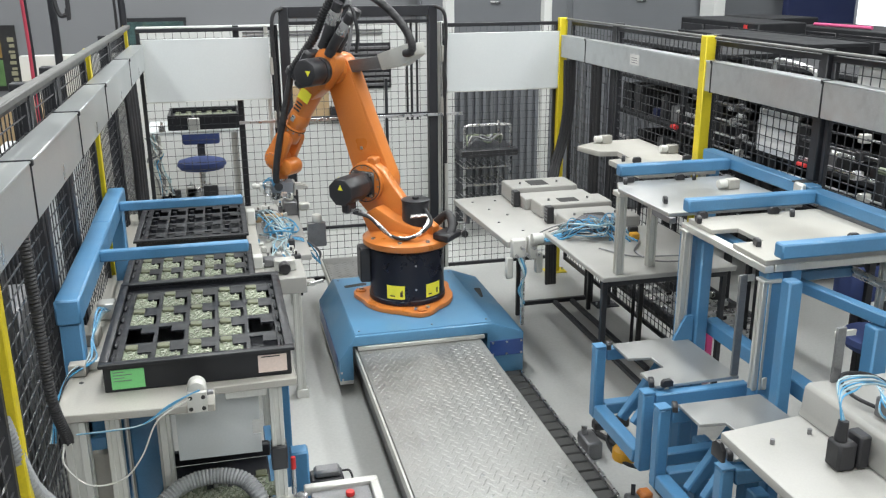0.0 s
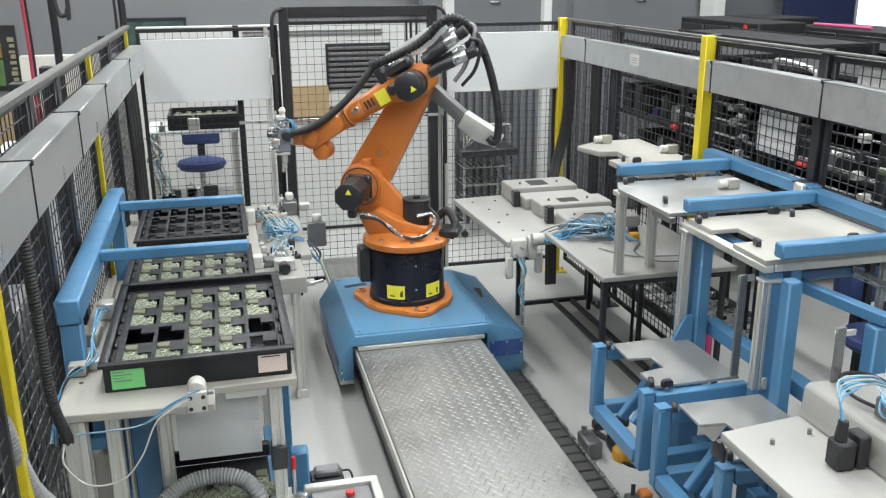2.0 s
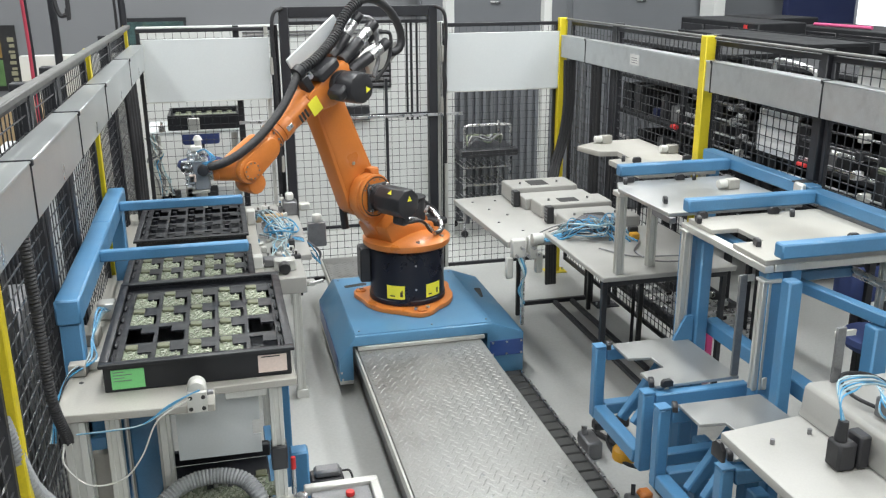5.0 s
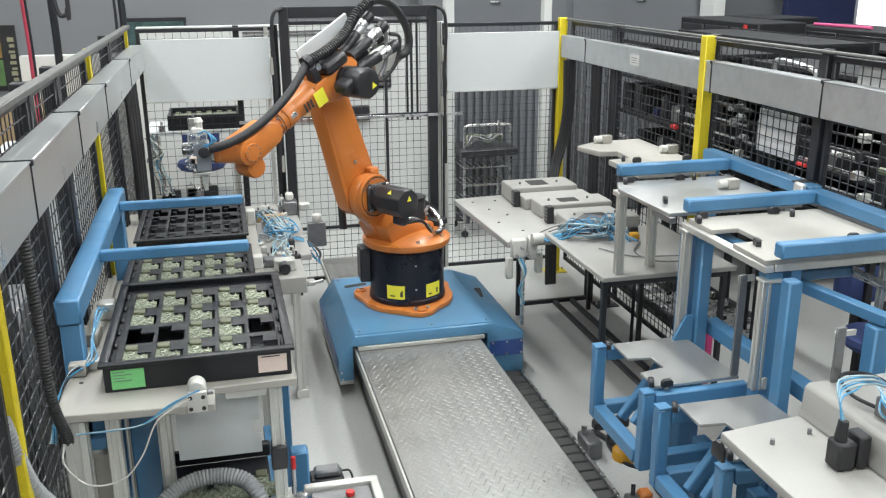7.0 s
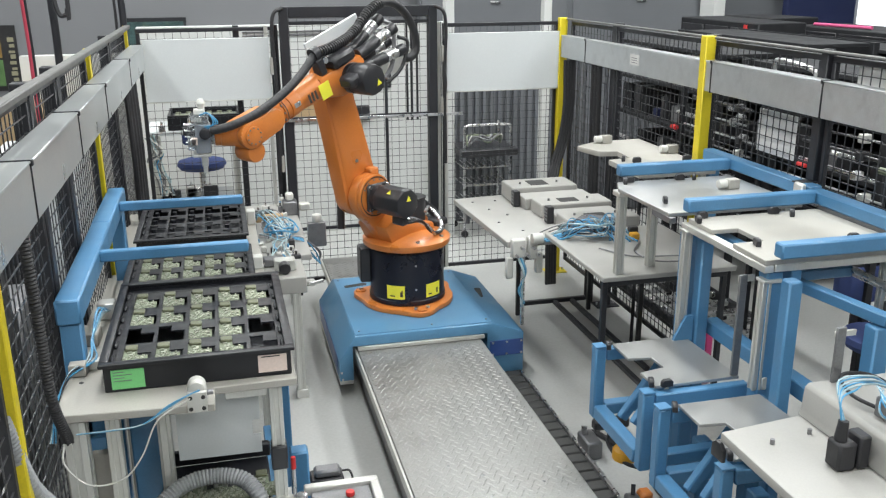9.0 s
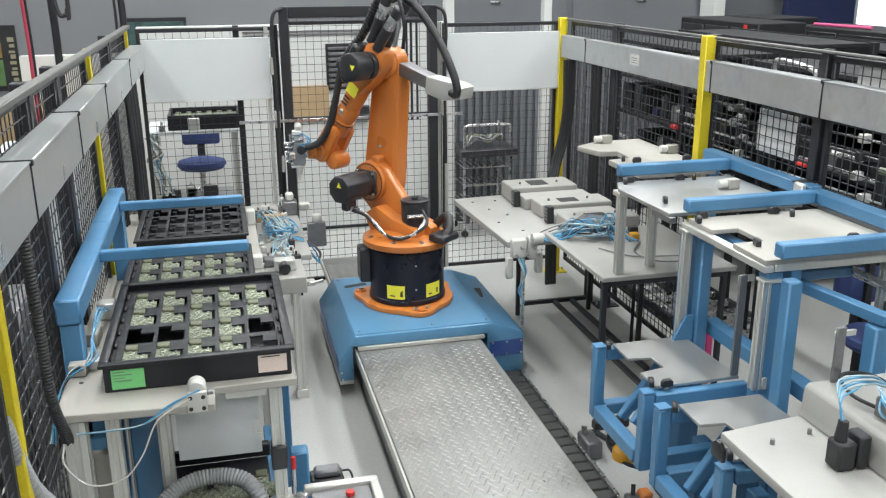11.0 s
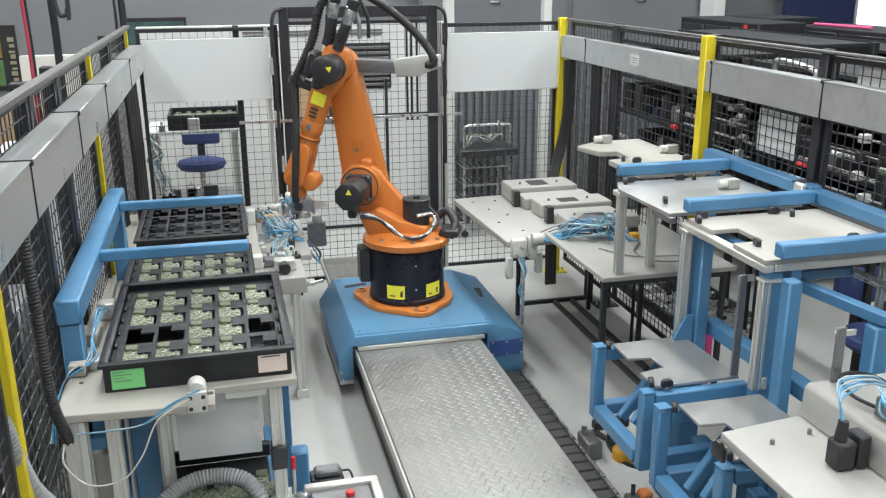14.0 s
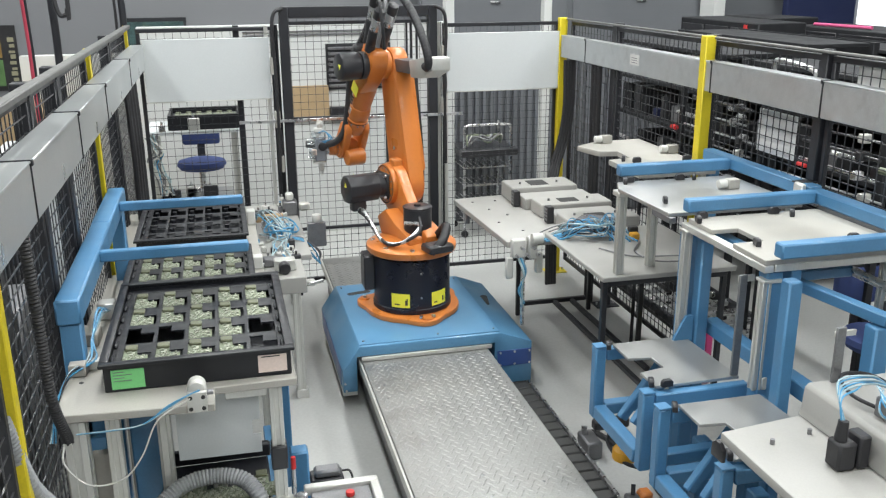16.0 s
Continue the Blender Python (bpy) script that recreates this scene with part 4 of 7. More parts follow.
# lower docking frames
for y1, y0, px in ((3.04, 2.62, 1.39), (2.50, 2.10, 1.39)):
    f = thing("docking_stand", "light blue welded tube frame with grey steel plate", "docking frame", (1.6, (y0 + y1) / 2, 0), "lower docking frames")
    for y in (y1, y0):
        part("post", box(bm_new(), px - 0.023, y - 0.023, 0.44, px + 0.023, y + 0.023, 0.748, 0.006), BLUE, f)
        part("post_cap", box(bm_new(), px - 0.024, y - 0.024, 0.7485, px + 0.024, y + 0.024, 0.756, 0.002), BLUE, f)
        part("top_beam", box(bm_new(), px + 0.029, y - 0.02, 0.69, 1.79, y + 0.02, 0.742, 0.005), BLUE, f)
        part("arm", box(bm_new(), px + 0.029, y - 0.025, 0.45, 1.8, y + 0.025, 0.50, 0.005), BLUE, f)
    part("side_beam", box(bm_new(), px - 0.026, y0 + 0.029, 0.45, px + 0.026, y1 - 0.029, 0.505, 0.005), BLUE, f)
    part("brace", bar(bm_new(), (1.43, (y0 + y1) / 2 + 0.06, 0.50), (1.62, (y0 + y1) / 2 + 0.09, 0.73), 0.016, 0.02), BLUE, f)
    part("brace", bar(bm_new(), (1.44, (y0 + y1) / 2 - 0.03, 0.52), (1.60, (y0 + y1) / 2 - 0.0, 0.73), 0.016, 0.02), BLUE, f)
    part("leg", box(bm_new(), 1.68, y0 + 0.1, 0.0, 1.74, y0 + 0.16, 0.45, 0.006), BLUE, f)
    part("leg", box(bm_new(), 1.68, y1 - 0.16, 0.0, 1.74, y1 - 0.1, 0.45, 0.006), BLUE, f)
    n0 = y0 + 0.135
    out = [(1.43, y0 + 0.015), (1.765, y0 + 0.015), (1.755, y1 - 0.012), (1.44, y1 - 0.012), (1.44, y1 - 0.16), (1.53, y1 - 0.17), (1.535, n0 + 0.02), (1.43, n0)]
    part("plate", prism(bm_new(), out, 0.7485, 0.76, "z", 0.0015, seg=1), TOP_GREY, f, "brushed grey steel plate")
    for x, y, a in ((px + 0.03, y0 + 0.03, 70), (px + 0.08, y0 + 0.006, 0), (px + 0.02, y1 - 0.045, 70)):
        stop(x, y, 0.758, a, f)
    # guide roller lying flat under the corner
    r = part("roller", cyl(bm_new(), (1.445, y0 + 0.25, 0.33), (1.445, y0 + 0.25, 0.375), 0.05, seg=28, bevel=0.008), ORANGE_WHEEL, f, "amber guide roller")
    part("yoke", box(bm_new(), 1.425, y0 + 0.235, 0.4005, 1.465, y0 + 0.265, 0.4495, 0.003), ALU, f)
    part("cable_loop", tube(bm_new(), [(1.45, y0 + 0.34, 0.44), (1.40, y0 + 0.32, 0.38), (1.42, y0 + 0.22, 0.34), (1.47, y0 + 0.12, 0.36), (1.5, y0 + 0.05, 0.44)], 0.008, 8), RUBBER, f, "black cable loop")
    part("hub", cyl(bm_new(), (1.445, y0 + 0.25, 0.375), (1.445, y0 + 0.25, 0.40), 0.022, seg=16), STEEL, r)
# slotted uprights and flat guards between the lower and the upper plates
for x, y, z1 in ((1.735, 3.03, 1.2), (1.755, 2.525, 1.165)):
    p_ = thing("profile_upright", "slotted aluminium profile upright on grey steel plate", "profile upright", (x, y, 0.76), "uprights")
    part("profile", profile_post(bm_new(), x, y, 0.762, z1, 0.017), ALU, p_)
    part("bracket", box(bm_new(), x + 0.018, y - 0.02, 0.762, x + 0.038, y + 0.02, 0.81, 0.003), ALU, p_)
    part("top_cap", box(bm_new(), x - 0.02, y - 0.026, z1, x + 0.05, y + 0.026, z1 + 0.012, 0.002), ALU, p_)
    part("pin", cyl(bm_new(), (x + 0.038, y, 0.79), (x + 0.10, y, 0.79), 0.005, seg=8), STEEL, p_)
guard = thing("guard_strip", "flat grey steel guard strip bolted upright to frame", "guard strip", (1.745, 2.66, 0.76), "guards")
part("strip", box(bm_new(), 1.735, 2.64, 0.762, 1.765, 2.652, 1.15, 0.002), GUN, guard)
part("tab", box(bm_new(), 1.735, 2.652, 1.12, 1.80, 2.66, 1.145, 0.002), ALU, guard)
guard = thing("guard_strip", "flat grey steel guard strip bolted upright to frame", "guard strip", (1.74, 2.105, 0.986), "guards")
part("strip", box(bm_new(), 1.725, 2.10, 0.986, 1.757, 2.11, 1.165, 0.002), GUN, guard)
part("tab", box(bm_new(), 1.725, 2.1105, 1.13, 1.80, 2.118, 1.15, 0.002), ALU, guard)
p_ = thing("profile_upright", "tall slotted aluminium profile upright beside docking table", "profile upright", (1.735, 3.63, 0.83), "uprights")
part("profile", profile_post(bm_new(), 1.735, 3.63, 0.832, 1.205, 0.019), ALU, p_)
part("top_cap", box(bm_new(), 1.70, 3.59, 1.206, 1.77, 3.66, 1.2315, 0.004), ALU, p_)
p_ = thing("profile_upright", "tall slotted aluminium profile upright beside docking table", "profile upright", (1.93, 3.78, 0.83), "uprights")
part("profile", profile_post(bm_new(), 1.93, 3.7, 0.832, 1.23, 0.019), ALU, p_)

# near white machine bed
bed = thing("machine_bed", "large white sheet-metal machine bed with raised rear level", "machine bed", (1.8, 1.6, 0))
part("lower_top", prism(bm_new(), [(1.35, 0.9), (2.4, 0.9), (2.4, 2.122), (1.64, 2.122), (1.355, 2.088)], 0.848, 0.88, "z", 0.008), WHITE_BOX, bed)
part("upper_top", prism(bm_new(), [(1.64, 0.8815), (1.647, 0.90), (1.652, 0.972), (1.664, 0.985), (2.4, 0.985), (2.4, 0.8815)], 0.9, 2.125, "y", 0.003, seg=1), WHITE_BOX, bed, "raised rear level with a rounded step")
part("base", box(bm_new(), 1.95, 0.95, 0.0, 2.38, 2.0, 0.8475, 0.006), WHITE_BOX, bed)
for x, y in ((1.46, 1.985), (1.60, 2.01), (1.4, 1.5)):
    part("pin", cyl(bm_new(), (x, y, 0.88), (x, y, 0.896), 0.007, seg=10), GUN, bed)
# the slot is only a thin dark patch, its shade put into the colour
part("slot_cover", prism(bm_new(), [(2.0, 1.97), (2.35, 1.98), (2.35, 2.06), (1.96, 2.04)], 0.986, 0.989, "z"), INK_AND_SHADE, bed, "dark slot")
part("stop_block", prism(bm_new(), [(2.06, 0.79), (2.12, 0.79), (2.12, 0.83), (2.10, 0.845), (2.08, 0.845), (2.06, 0.83)], 1.35, 1.364, "x", 0.002), MOTOR, bed, "black plastic stop block")
valve = thing("valve_unit", "black pneumatic valve unit with blue air tubes", "valve unit", (1.72, 1.84, 0.88))
part("body", box(bm_new(), 1.598, 1.80, 0.881, 1.636, 1.86, 0.98, 0.006), MOTOR, valve)
part("socket", box(bm_new(), 1.535, 1.80, 0.881, 1.594, 1.86, 0.965, 0.008), RUBBER, valve)
part("collar", cyl(bm_new(), (1.556, 1.83, 0.9655), (1.562, 1.833, 1.02), 0.018, 0.014, 12), RUBBER, valve)
part("block", box(bm_new(), 1.71, 1.80, 0.986, 1.79, 1.90, 1.045, 0.006), GUN, valve)
for k in range(6):
    o = 0.016 * k
    part("air_tube", tube(bm_new(), [(1.556 + o * 0.15, 1.833, 1.01), (1.568, 1.86 + o * 0.3, 1.07 + o * 0.3), (1.63 + random.uniform(-0.01, 0.01), 1.89 + o * 0.6, 1.075 + o * 0.2), (1.71, 1.92 + random.uniform(-0.02, 0.02), 1.07 + o * 0.3), (1.80, 1.9 + o, 1.04)], 0.0028, 6), (TUBE, TUBE_PALE)[k % 2], valve, "blue air tube")
for k in range(7):
    o = random.uniform(-0.02, 0.02)
    part("air_tube", tube(bm_new(), [(1.78, 1.86 + o, 1.04), (1.84 + o, 1.92, 1.09 + o), (1.92, 1.95 + 2 * o, 1.08), (1.95 + o, 1.86, 1.03), (1.87, 1.80 + o, 1.0), (1.72 + o, 1.80 - o, 1.02 + o), (1.67 + o, 1.82, 1.05 + o), (1.70, 1.87 + o, 1.08)], 0.0024, 6), TUBE_PALE if k % 2 else TUBE, valve, "thin air tube")
part("cable", tube(bm_new(), [(1.73, 1.9, 1.0), (1.70, 1.98, 1.01), (1.74, 2.08, 1.02), (1.84, 2.08, 1.01), (1.90, 2.0, 0.98)], 0.006, 8), RUBBER, valve, "black cable")
for k in range(4):
    part("lever", cyl(bm_new(), (1.72 + k * 0.02, 1.78, 0.9), (1.70 + k * 0.02, 1.74, 0.892), 0.004, seg=6), STEEL, valve)

# low table with black legs, and white covered unit at the far right
lt = thing("low_table", "white-topped table on black steel tube legs", "table", (1.95, 4.2, 0))
part("tabletop", box(bm_new(), 1.64, 3.585, 0.808, 2.33, 4.36, 0.832, 0.004), WHITE_BOX, lt)
for x, y in ((1.665, 3.62), (2.31, 3.66)):
    part("leg", box(bm_new(), x - 0.013, y - 0.013, 0, x + 0.013, y + 0.013, 0.8075, 0.003), BLACK_STEEL, lt)
part("apron", box(bm_new(), 1.679, 3.605, 0.778, 2.296, 3.625, 0.807, 0.003), BLACK_STEEL, lt)
cu = thing("covered_unit", "white stepped machine cover on black tube legs", "machine unit", (1.9, 4.9, 0))
part("top_sheet", prism(bm_new(), [(1.445, 4.41), (2.3, 4.41), (2.3, 5.5), (1.405, 5.42)], 0.745, 0.78, "z", 0.006), WHITE_BOX, cu)
for x, y in ((1.80, 5.25), (2.295, 5.23), (2.29, 4.47)):
    part("leg", box(bm_new(), x - 0.013, y - 0.013, 0, x + 0.013, y + 0.013, 0.7445, 0.003), BLACK_STEEL, cu)
for x0, x1, y in ((1.819, 2.276, 5.24),):
    part("stretcher", box(bm_new(), x0, y - 0.014, 0.07, x1, y + 0.014, 0.098, 0.003), BLACK_STEEL, cu)
for x, y0 in ((2.05, 3.66), (2.17, 4.1)):
    part("stretcher", box(bm_new(), x - 0.014, y0, 0.066, x + 0.014, 5.222, 0.094, 0.003), BLACK_STEEL, cu)
for x0, x1, y0, y1, z1 in ((1.735, 2.17, 5.2, 5.44, 0.88), (1.79, 2.24, 4.82, 5.02, 0.86), (1.82, 2.26, 4.48, 4.66, 0.855)):
    bx = part("cover_box", box(bm_new(), x0, y0, 0.781, x1, y1, z1, 0.006), WHITE_BOX, cu)
    # No cut-out: a dark plate paints the opening's shaded inside.
    part("window", box(bm_new(), x0 + 0.14, y0 + 0.05, z1 - 0.001, x0 + 0.26, y1 - 0.06, z1 + 0.0025, 0.001), INK_AND_SHADE, bx, "dark rectangular opening")
    for dx in (0.08, 0.33):
        part("pin", cyl(bm_new(), (x0 + dx, y0 + 0.1, z1), (x0 + dx, y0 + 0.1, z1 + 0.014), 0.007, seg=8), GUN, bx)
for x, y in ((1.735, 5.14), (1.80, 4.72)):
    vent = part("vent_block", box(bm_new(), x - 0.02, y - 0.03, 0.782, x + 0.02, y + 0.03, 0.88, 0.004), MOTOR, cu, "black slotted connector")
    for k in range(4):
        part("rib", box(bm_new(), x - 0.024, y - 0.022, 0.80 + k * 0.02, x - 0.0205, y + 0.022, 0.81 + k * 0.02, 0.001), GUN, vent)
part("spacer", box(bm_new(), 1.76, 5.03, 0.781, 2.2, 5.19, 0.85, 0.004), WHITE_BOX, cu)
part("spacer", box(bm_new(), 1.82, 4.67, 0.781, 2.22, 4.81, 0.835, 0.004), WHITE_BOX, cu)
for x, y in ((1.5, 5.3), (1.55, 5.1), (1.52, 4.8), (1.6, 4.6), (1.65, 5.3), (1.62, 4.95)):
    part("screw", cyl(bm_new(), (x, y, 0.78), (x, y, 0.785), 0.008, seg=8), GUN, cu)
part("side_valve", box(bm_new(), 1.42, 5.16, 0.68, 1.444, 5.22, 0.744, 0.005), GUN, cu)
vc = thing("valve_cluster", "pale pneumatic valve cluster hung on the cover's corner", "valve cluster", (1.5, 4.38, 0.62))
part("block", box(bm_new(), 1.46, 4.36, 0.70, 1.54, 4.405, 0.80, 0.006), WHITE_PLASTIC, vc)
part("block", box(bm_new(), 1.55, 4.35, 0.69, 1.60, 4.405, 0.81, 0.006), ALU, vc)
part("cylinder", cyl(bm_new(), (1.56, 4.34, 0.81), (1.62, 4.34, 0.81), 0.03, seg=16, bevel=0.004), WHITE_PLASTIC, vc)
part("block", box(bm_new(), 1.43, 4.37, 0.58, 1.47, 4.40, 0.70, 0.006), WHITE_PLASTIC, vc)
part("block", box(bm_new(), 1.60, 4.37, 0.60, 1.64, 4.405, 0.72, 0.006), ALU, vc)
part("lower_rod", cyl(bm_new(), (1.53, 4.385, 0.30), (1.53, 4.385, 0.70), 0.011, seg=12), STEEL, vc)
for k in range(6):
    o = random.uniform(-0.02, 0.02)
    part("air_tube", tube(bm_new(), [(1.5 + o, 4.37, 0.70), (1.52 + o, 4.33 + o, 0.62), (1.51 - o, 4.35, 0.52), (1.53 + o * 0.5, 4.37, 0.42 + o)], 0.004, 6), TUBE_PALE if k % 2 else TUBE, vc, "thin air tube")
for k in range(5):
    part("fitting", cyl(bm_new(), (1.48 + k * 0.03, 4.355, 0.72 + (k % 2) * 0.04), (1.48 + k * 0.03, 4.32, 0.72 + (k % 2) * 0.04), 0.009, seg=10), STEEL, vc)
cb = thing("cable_bundle", "tangle of blue and black cables lying on white table", "cable bundle", (1.85, 4.2, 0.832))
for k in range(24):
    o = [random.uniform(-0.075, 0.075) for _ in range(6)]
    part("cable", tube(bm_new(), [(1.63, 4.33 + o[0] * 0.4, 0.80), (1.70, 4.25 + o[0], 0.85), (1.78 + o[1], 4.20 + o[2], 0.86 + abs(o[3])), (1.86, 4.16 + o[4], 0.85 + abs(o[1])), (1.93 + o[2], 4.22 + o[5], 0.87 + abs(o[5])), (1.98 + o[3], 4.12 + o[0], 0.842)], 0.0024 if k % 3 else 0.005, 6), (TUBE, TUBE_PALE, TUBE, RUBBER)[k % 4], cb, "blue air tube" if k % 4 != 3 else "black cable")
for k in range(4):
    o = random.uniform(-0.04, 0.04)
    part("cable", tube(bm_new(), [(1.62 + k * 0.05, 4.38, 0.83), (1.75 + o, 4.33, 0.88), (1.9, 4.4 + o, 0.90), (2.05, 4.36 + o, 0.88)], 0.004, 6), GUN, cb)
for k, (x, y) in enumerate(((2.0, 4.2), (2.05, 4.12), (1.97, 4.28), (2.1, 4.24))):
    part("connector", box(bm_new(), x - 0.025, y - 0.02, 0.833, x + 0.025, y + 0.02, 0.87, 0.006), (GUN, ORANGE_WHEEL, WHITE_PLASTIC, MOTOR)[k], cb)
for pts in ([(2.05, 4.05, 0.84), (1.95, 3.9, 0.84), (1.98, 3.75, 0.838), (2.1, 3.7, 0.84)], [(1.8, 4.0, 0.84), (1.9, 3.85, 0.838), (2.05, 3.8, 0.84), (2.2, 3.78, 0.85), (2.25, 3.9, 0.9)]):
    part("cable", tube(bm_new(), pts, 0.004, 6), GUN, cb)

# low roller conveyor beyond the fence
rc = thing("roller_conveyor", "low conveyor of pale steel rollers in dark frame beyond fence", "roller conveyor", (2.95, 4.5, 0))
for x in (2.56, 3.06):
    part("side_rail", box(bm_new(), x - 0.015, 4.2, 0.10, x + 0.015, 5.5, 0.17, 0.003), BLACK_STEEL, rc)
    for y in (4.3, 5.4):
        part("foot", box(bm_new(), x - 0.014, y - 0.014, 0, x + 0.014, y + 0.014, 0.0995, 0.003), BLACK_STEEL, rc)
for k in range(8):
    part("roller", cyl(bm_new(), (2.576, 4.28 + k * 0.16, 0.15), (3.044, 4.28 + k * 0.16, 0.15), 0.022, seg=12), STEEL, rc, "pale steel roller")
cr = thing("drive_unit", "black drive unit lying on the roller conveyor", "drive unit", (2.9, 4.95, 0.172))
part("housing", box(bm_new(), 2.72, 4.95, 0.1725, 2.98, 5.2, 0.30, 0.012), MOTOR, cr)
part("lid", box(bm_new(), 2.70, 4.93, 0.3005, 3.0, 5.22, 0.315, 0.006), GUN, cr)
part("knob", cyl(bm_new(), (2.68, 5.0, 0.25), (2.7195, 5.0, 0.25), 0.02, seg=12), STEEL, cr)
solo("pink_box", box(bm_new(), 2.45, 4.0, 0, 2.5, 4.06, 0.34, 0.01), mat("magenta_plastic", (0.55, 0.05, 0.2), 0.4), "magenta plastic tube standing beyond fence", "tube")

# floor clutter by the docking frames
sb = thing("floor_sensor", "grey sensor box on the floor by the track", "sensor box", (1.57, 3.47, 0))
part("box", box(bm_new(), 1.525, 3.40, 0.0, 1.60, 3.54, 0.09, 0.008), GUN, sb)
part("arm", box(bm_new(), 1.60, 3.50, 0.09, 1.78, 3.55, 0.14, 0.008), MOTOR, sb)
part("knob", cyl(bm_new(), (1.545, 3.50, 0.09), (1.545, 3.50, 0.13), 0.014, seg=12), STEEL, sb)
part("stand", box(bm_new(), 1.70, 3.50, 0.0, 1.76, 3.55, 0.089, 0.004), MOTOR, sb)
solo("floor_cable", tube(bm_new(), [(1.60, 3.60, 0.016), (1.66, 3.62, 0.016), (1.72, 3.42, 0.016), (1.76, 3.30, 0.016), (1.84, 3.28, 0.016), (1.90, 3.42, 0.016), (2.0, 3.6, 0.016)], 0.014, 10), RUBBER, "thick black cable lying on the floor", "cable")
solo("floor_cable", tube(bm_new(), [(1.75, 3.2, 0.016), (1.72, 3.05, 0.016), (1.80, 2.9, 0.016), (1.95, 2.85, 0.016)], 0.014, 10), RUBBER, "thick black cable lying on the floor", "cable")
pl = thing("floor_plug", "orange and black plug connector on the floor", "plug", (1.65, 3.03, 0))
part("plug", box(bm_new(), 1.60, 3.0, 0, 1.66, 3.06, 0.06, 0.012), ORANGE, pl)
part("socket", box(bm_new(), 1.54, 2.98, 0, 1.598, 3.05, 0.05, 0.008), GUN, pl)
part("lever", cyl(bm_new(), (1.57, 3.02, 0.05), (1.58, 3.04, 0.09), 0.01, seg=10), MOTOR, pl)
for k in range(4):
    o = k * 0.11
    solo("floor_tube", cyl(bm_new(), (1.95, 2.3 + o, 0.05), (2.3, 2.32 + o, 0.05), 0.02, seg=12), STEEL, "steel roller tube under the docking frame", "roller tube", "roller tubes")


# ---- left side: worktops, trays and beam
lw = thing("work_table", "off-white worktop on slotted aluminium legs beside the fence", "work table", (-0.18, 2.9, 0), "left tables")
part("tabletop", prism(bm_new(), [(-0.515, 2.39), (-0.085, 2.365), (-0.085, 2.47), (0.155, 2.475), (0.155, 3.32), (-0.515, 3.32)], 0.995, 1.02, "z", 0.003, seg=1), TOP, lw)
for x, y, z0, w in ((-0.47, 2.43, 0.0, 0.03), (-0.375, 2.46, 0.0, 0.02), (0.09, 2.53, 0.0, 0.02), (0.12, 3.25, 0.0, 0.02), (-0.47, 3.25, 0.0, 0.02), (-0.25, 2.60, 0.0, 0.02)):
    part("leg", profile_post(bm_new(), x, y, z0, 0.9945, w), ALU, lw)
part("apron", box(bm_new(), -0.06, 2.5, 0.96, 0.066, 2.52, 0.9945, 0.003), ALU, lw)
part("back_sheet", prism(bm_new(), [(-0.212, 0.738), (0.04, 0.735), (0.04, 0.80), (0.015, 0.80), (0.015, 0.85), (0.04, 0.85), (0.04, 0.96), (-0.212, 0.96)], 2.568, 2.574, "y", 0.001), BOARD, lw, "pale sheet-metal screen")
part("side_sheet", box(bm_new(), -0.262, 2.56, 0.60, -0.24, 2.585, 0.992, 0.002), ALU, lw)
part("cross_bar", box(bm_new(), -0.45, 2.47, 0.86, -0.40, 2.49, 0.90, 0.003), BLUE, lw, "blue cross bar")
# dark disc in place of a drilled hole's shade
part("hole", cyl(bm_new(), (-0.47, 2.60, 1.0195), (-0.47, 2.60, 1.0212), 0.007, seg=10), INK_AND_SHADE, lw)
part("clamp", box(bm_new(), 0.065, 2.50, 0.70, 0.115, 2.56, 0.78, 0.004), MOTOR, lw, "black clamp")
part("toggle", cyl(bm_new(), (0.13, 2.50, 0.70), (0.13, 2.50, 0.74), 0.008, seg=10), RED, lw, "red toggle knob")
part("toggle_rod", cyl(bm_new(), (0.13, 2.50, 0.60), (0.13, 2.50, 0.70), 0.006, seg=10), STEEL, lw)
part("box", box(bm_new(), -0.53, 2.52, 0.62, -0.40, 2.60, 0.82, 0.004), TOP, lw, "cream terminal box")
part("blue_plate", box(bm_new(), -0.36, 2.66, 0.45, -0.27, 2.72, 0.98, 0.006), BLUE, lw, "blue frame plate")
part("blue_plate", box(bm_new(), -0.52, 2.70, 0.40, -0.38, 2.74, 0.98, 0.006), BLUE, lw, "blue frame plate")
part("blue_post", box(bm_new(), 0.115, 2.96, 0.35, 0.155, 3.0, 0.98, 0.004), BLUE, lw, "blue frame post")
part("blue_post", box(bm_new(), 0.13, 2.66, 0.42, 0.19, 2.72, 0.66, 0.006), BLUE, lw, "blue frame post")
part("foot_rail", box(bm_new(), 0.06, 2.56, 0.40, 0.112, 3.3, 0.44, 0.004), BLUE, lw, "blue frame rail")

lw2 = thing("work_table", "cream lower worktop carrying parts trays beside the fence", "work table", (-0.2, 4.3, 0), "left tables")
part("tabletop", box(bm_new(), -0.66, 3.42, 0.815, 0.13, 5.32, 0.84, 0.003), TOP, lw2)
for x, y in ((0.09, 3.48), (0.09, 5.25), (-0.48, 3.48), (-0.48, 5.25)):
    part("leg", profile_post(bm_new(), x, y, 0, 0.8145), ALU, lw2)
part("edge_block", box(bm_new(), 0.08, 4.1, 0.8405, 0.13, 4.16, 0.90, 0.004), WHITE_PLASTIC, lw2)
part("edge_block", box(bm_new(), 0.085, 4.9, 0.8405, 0.13, 4.97, 0.92, 0.004), WHITE_PLASTIC, lw2)

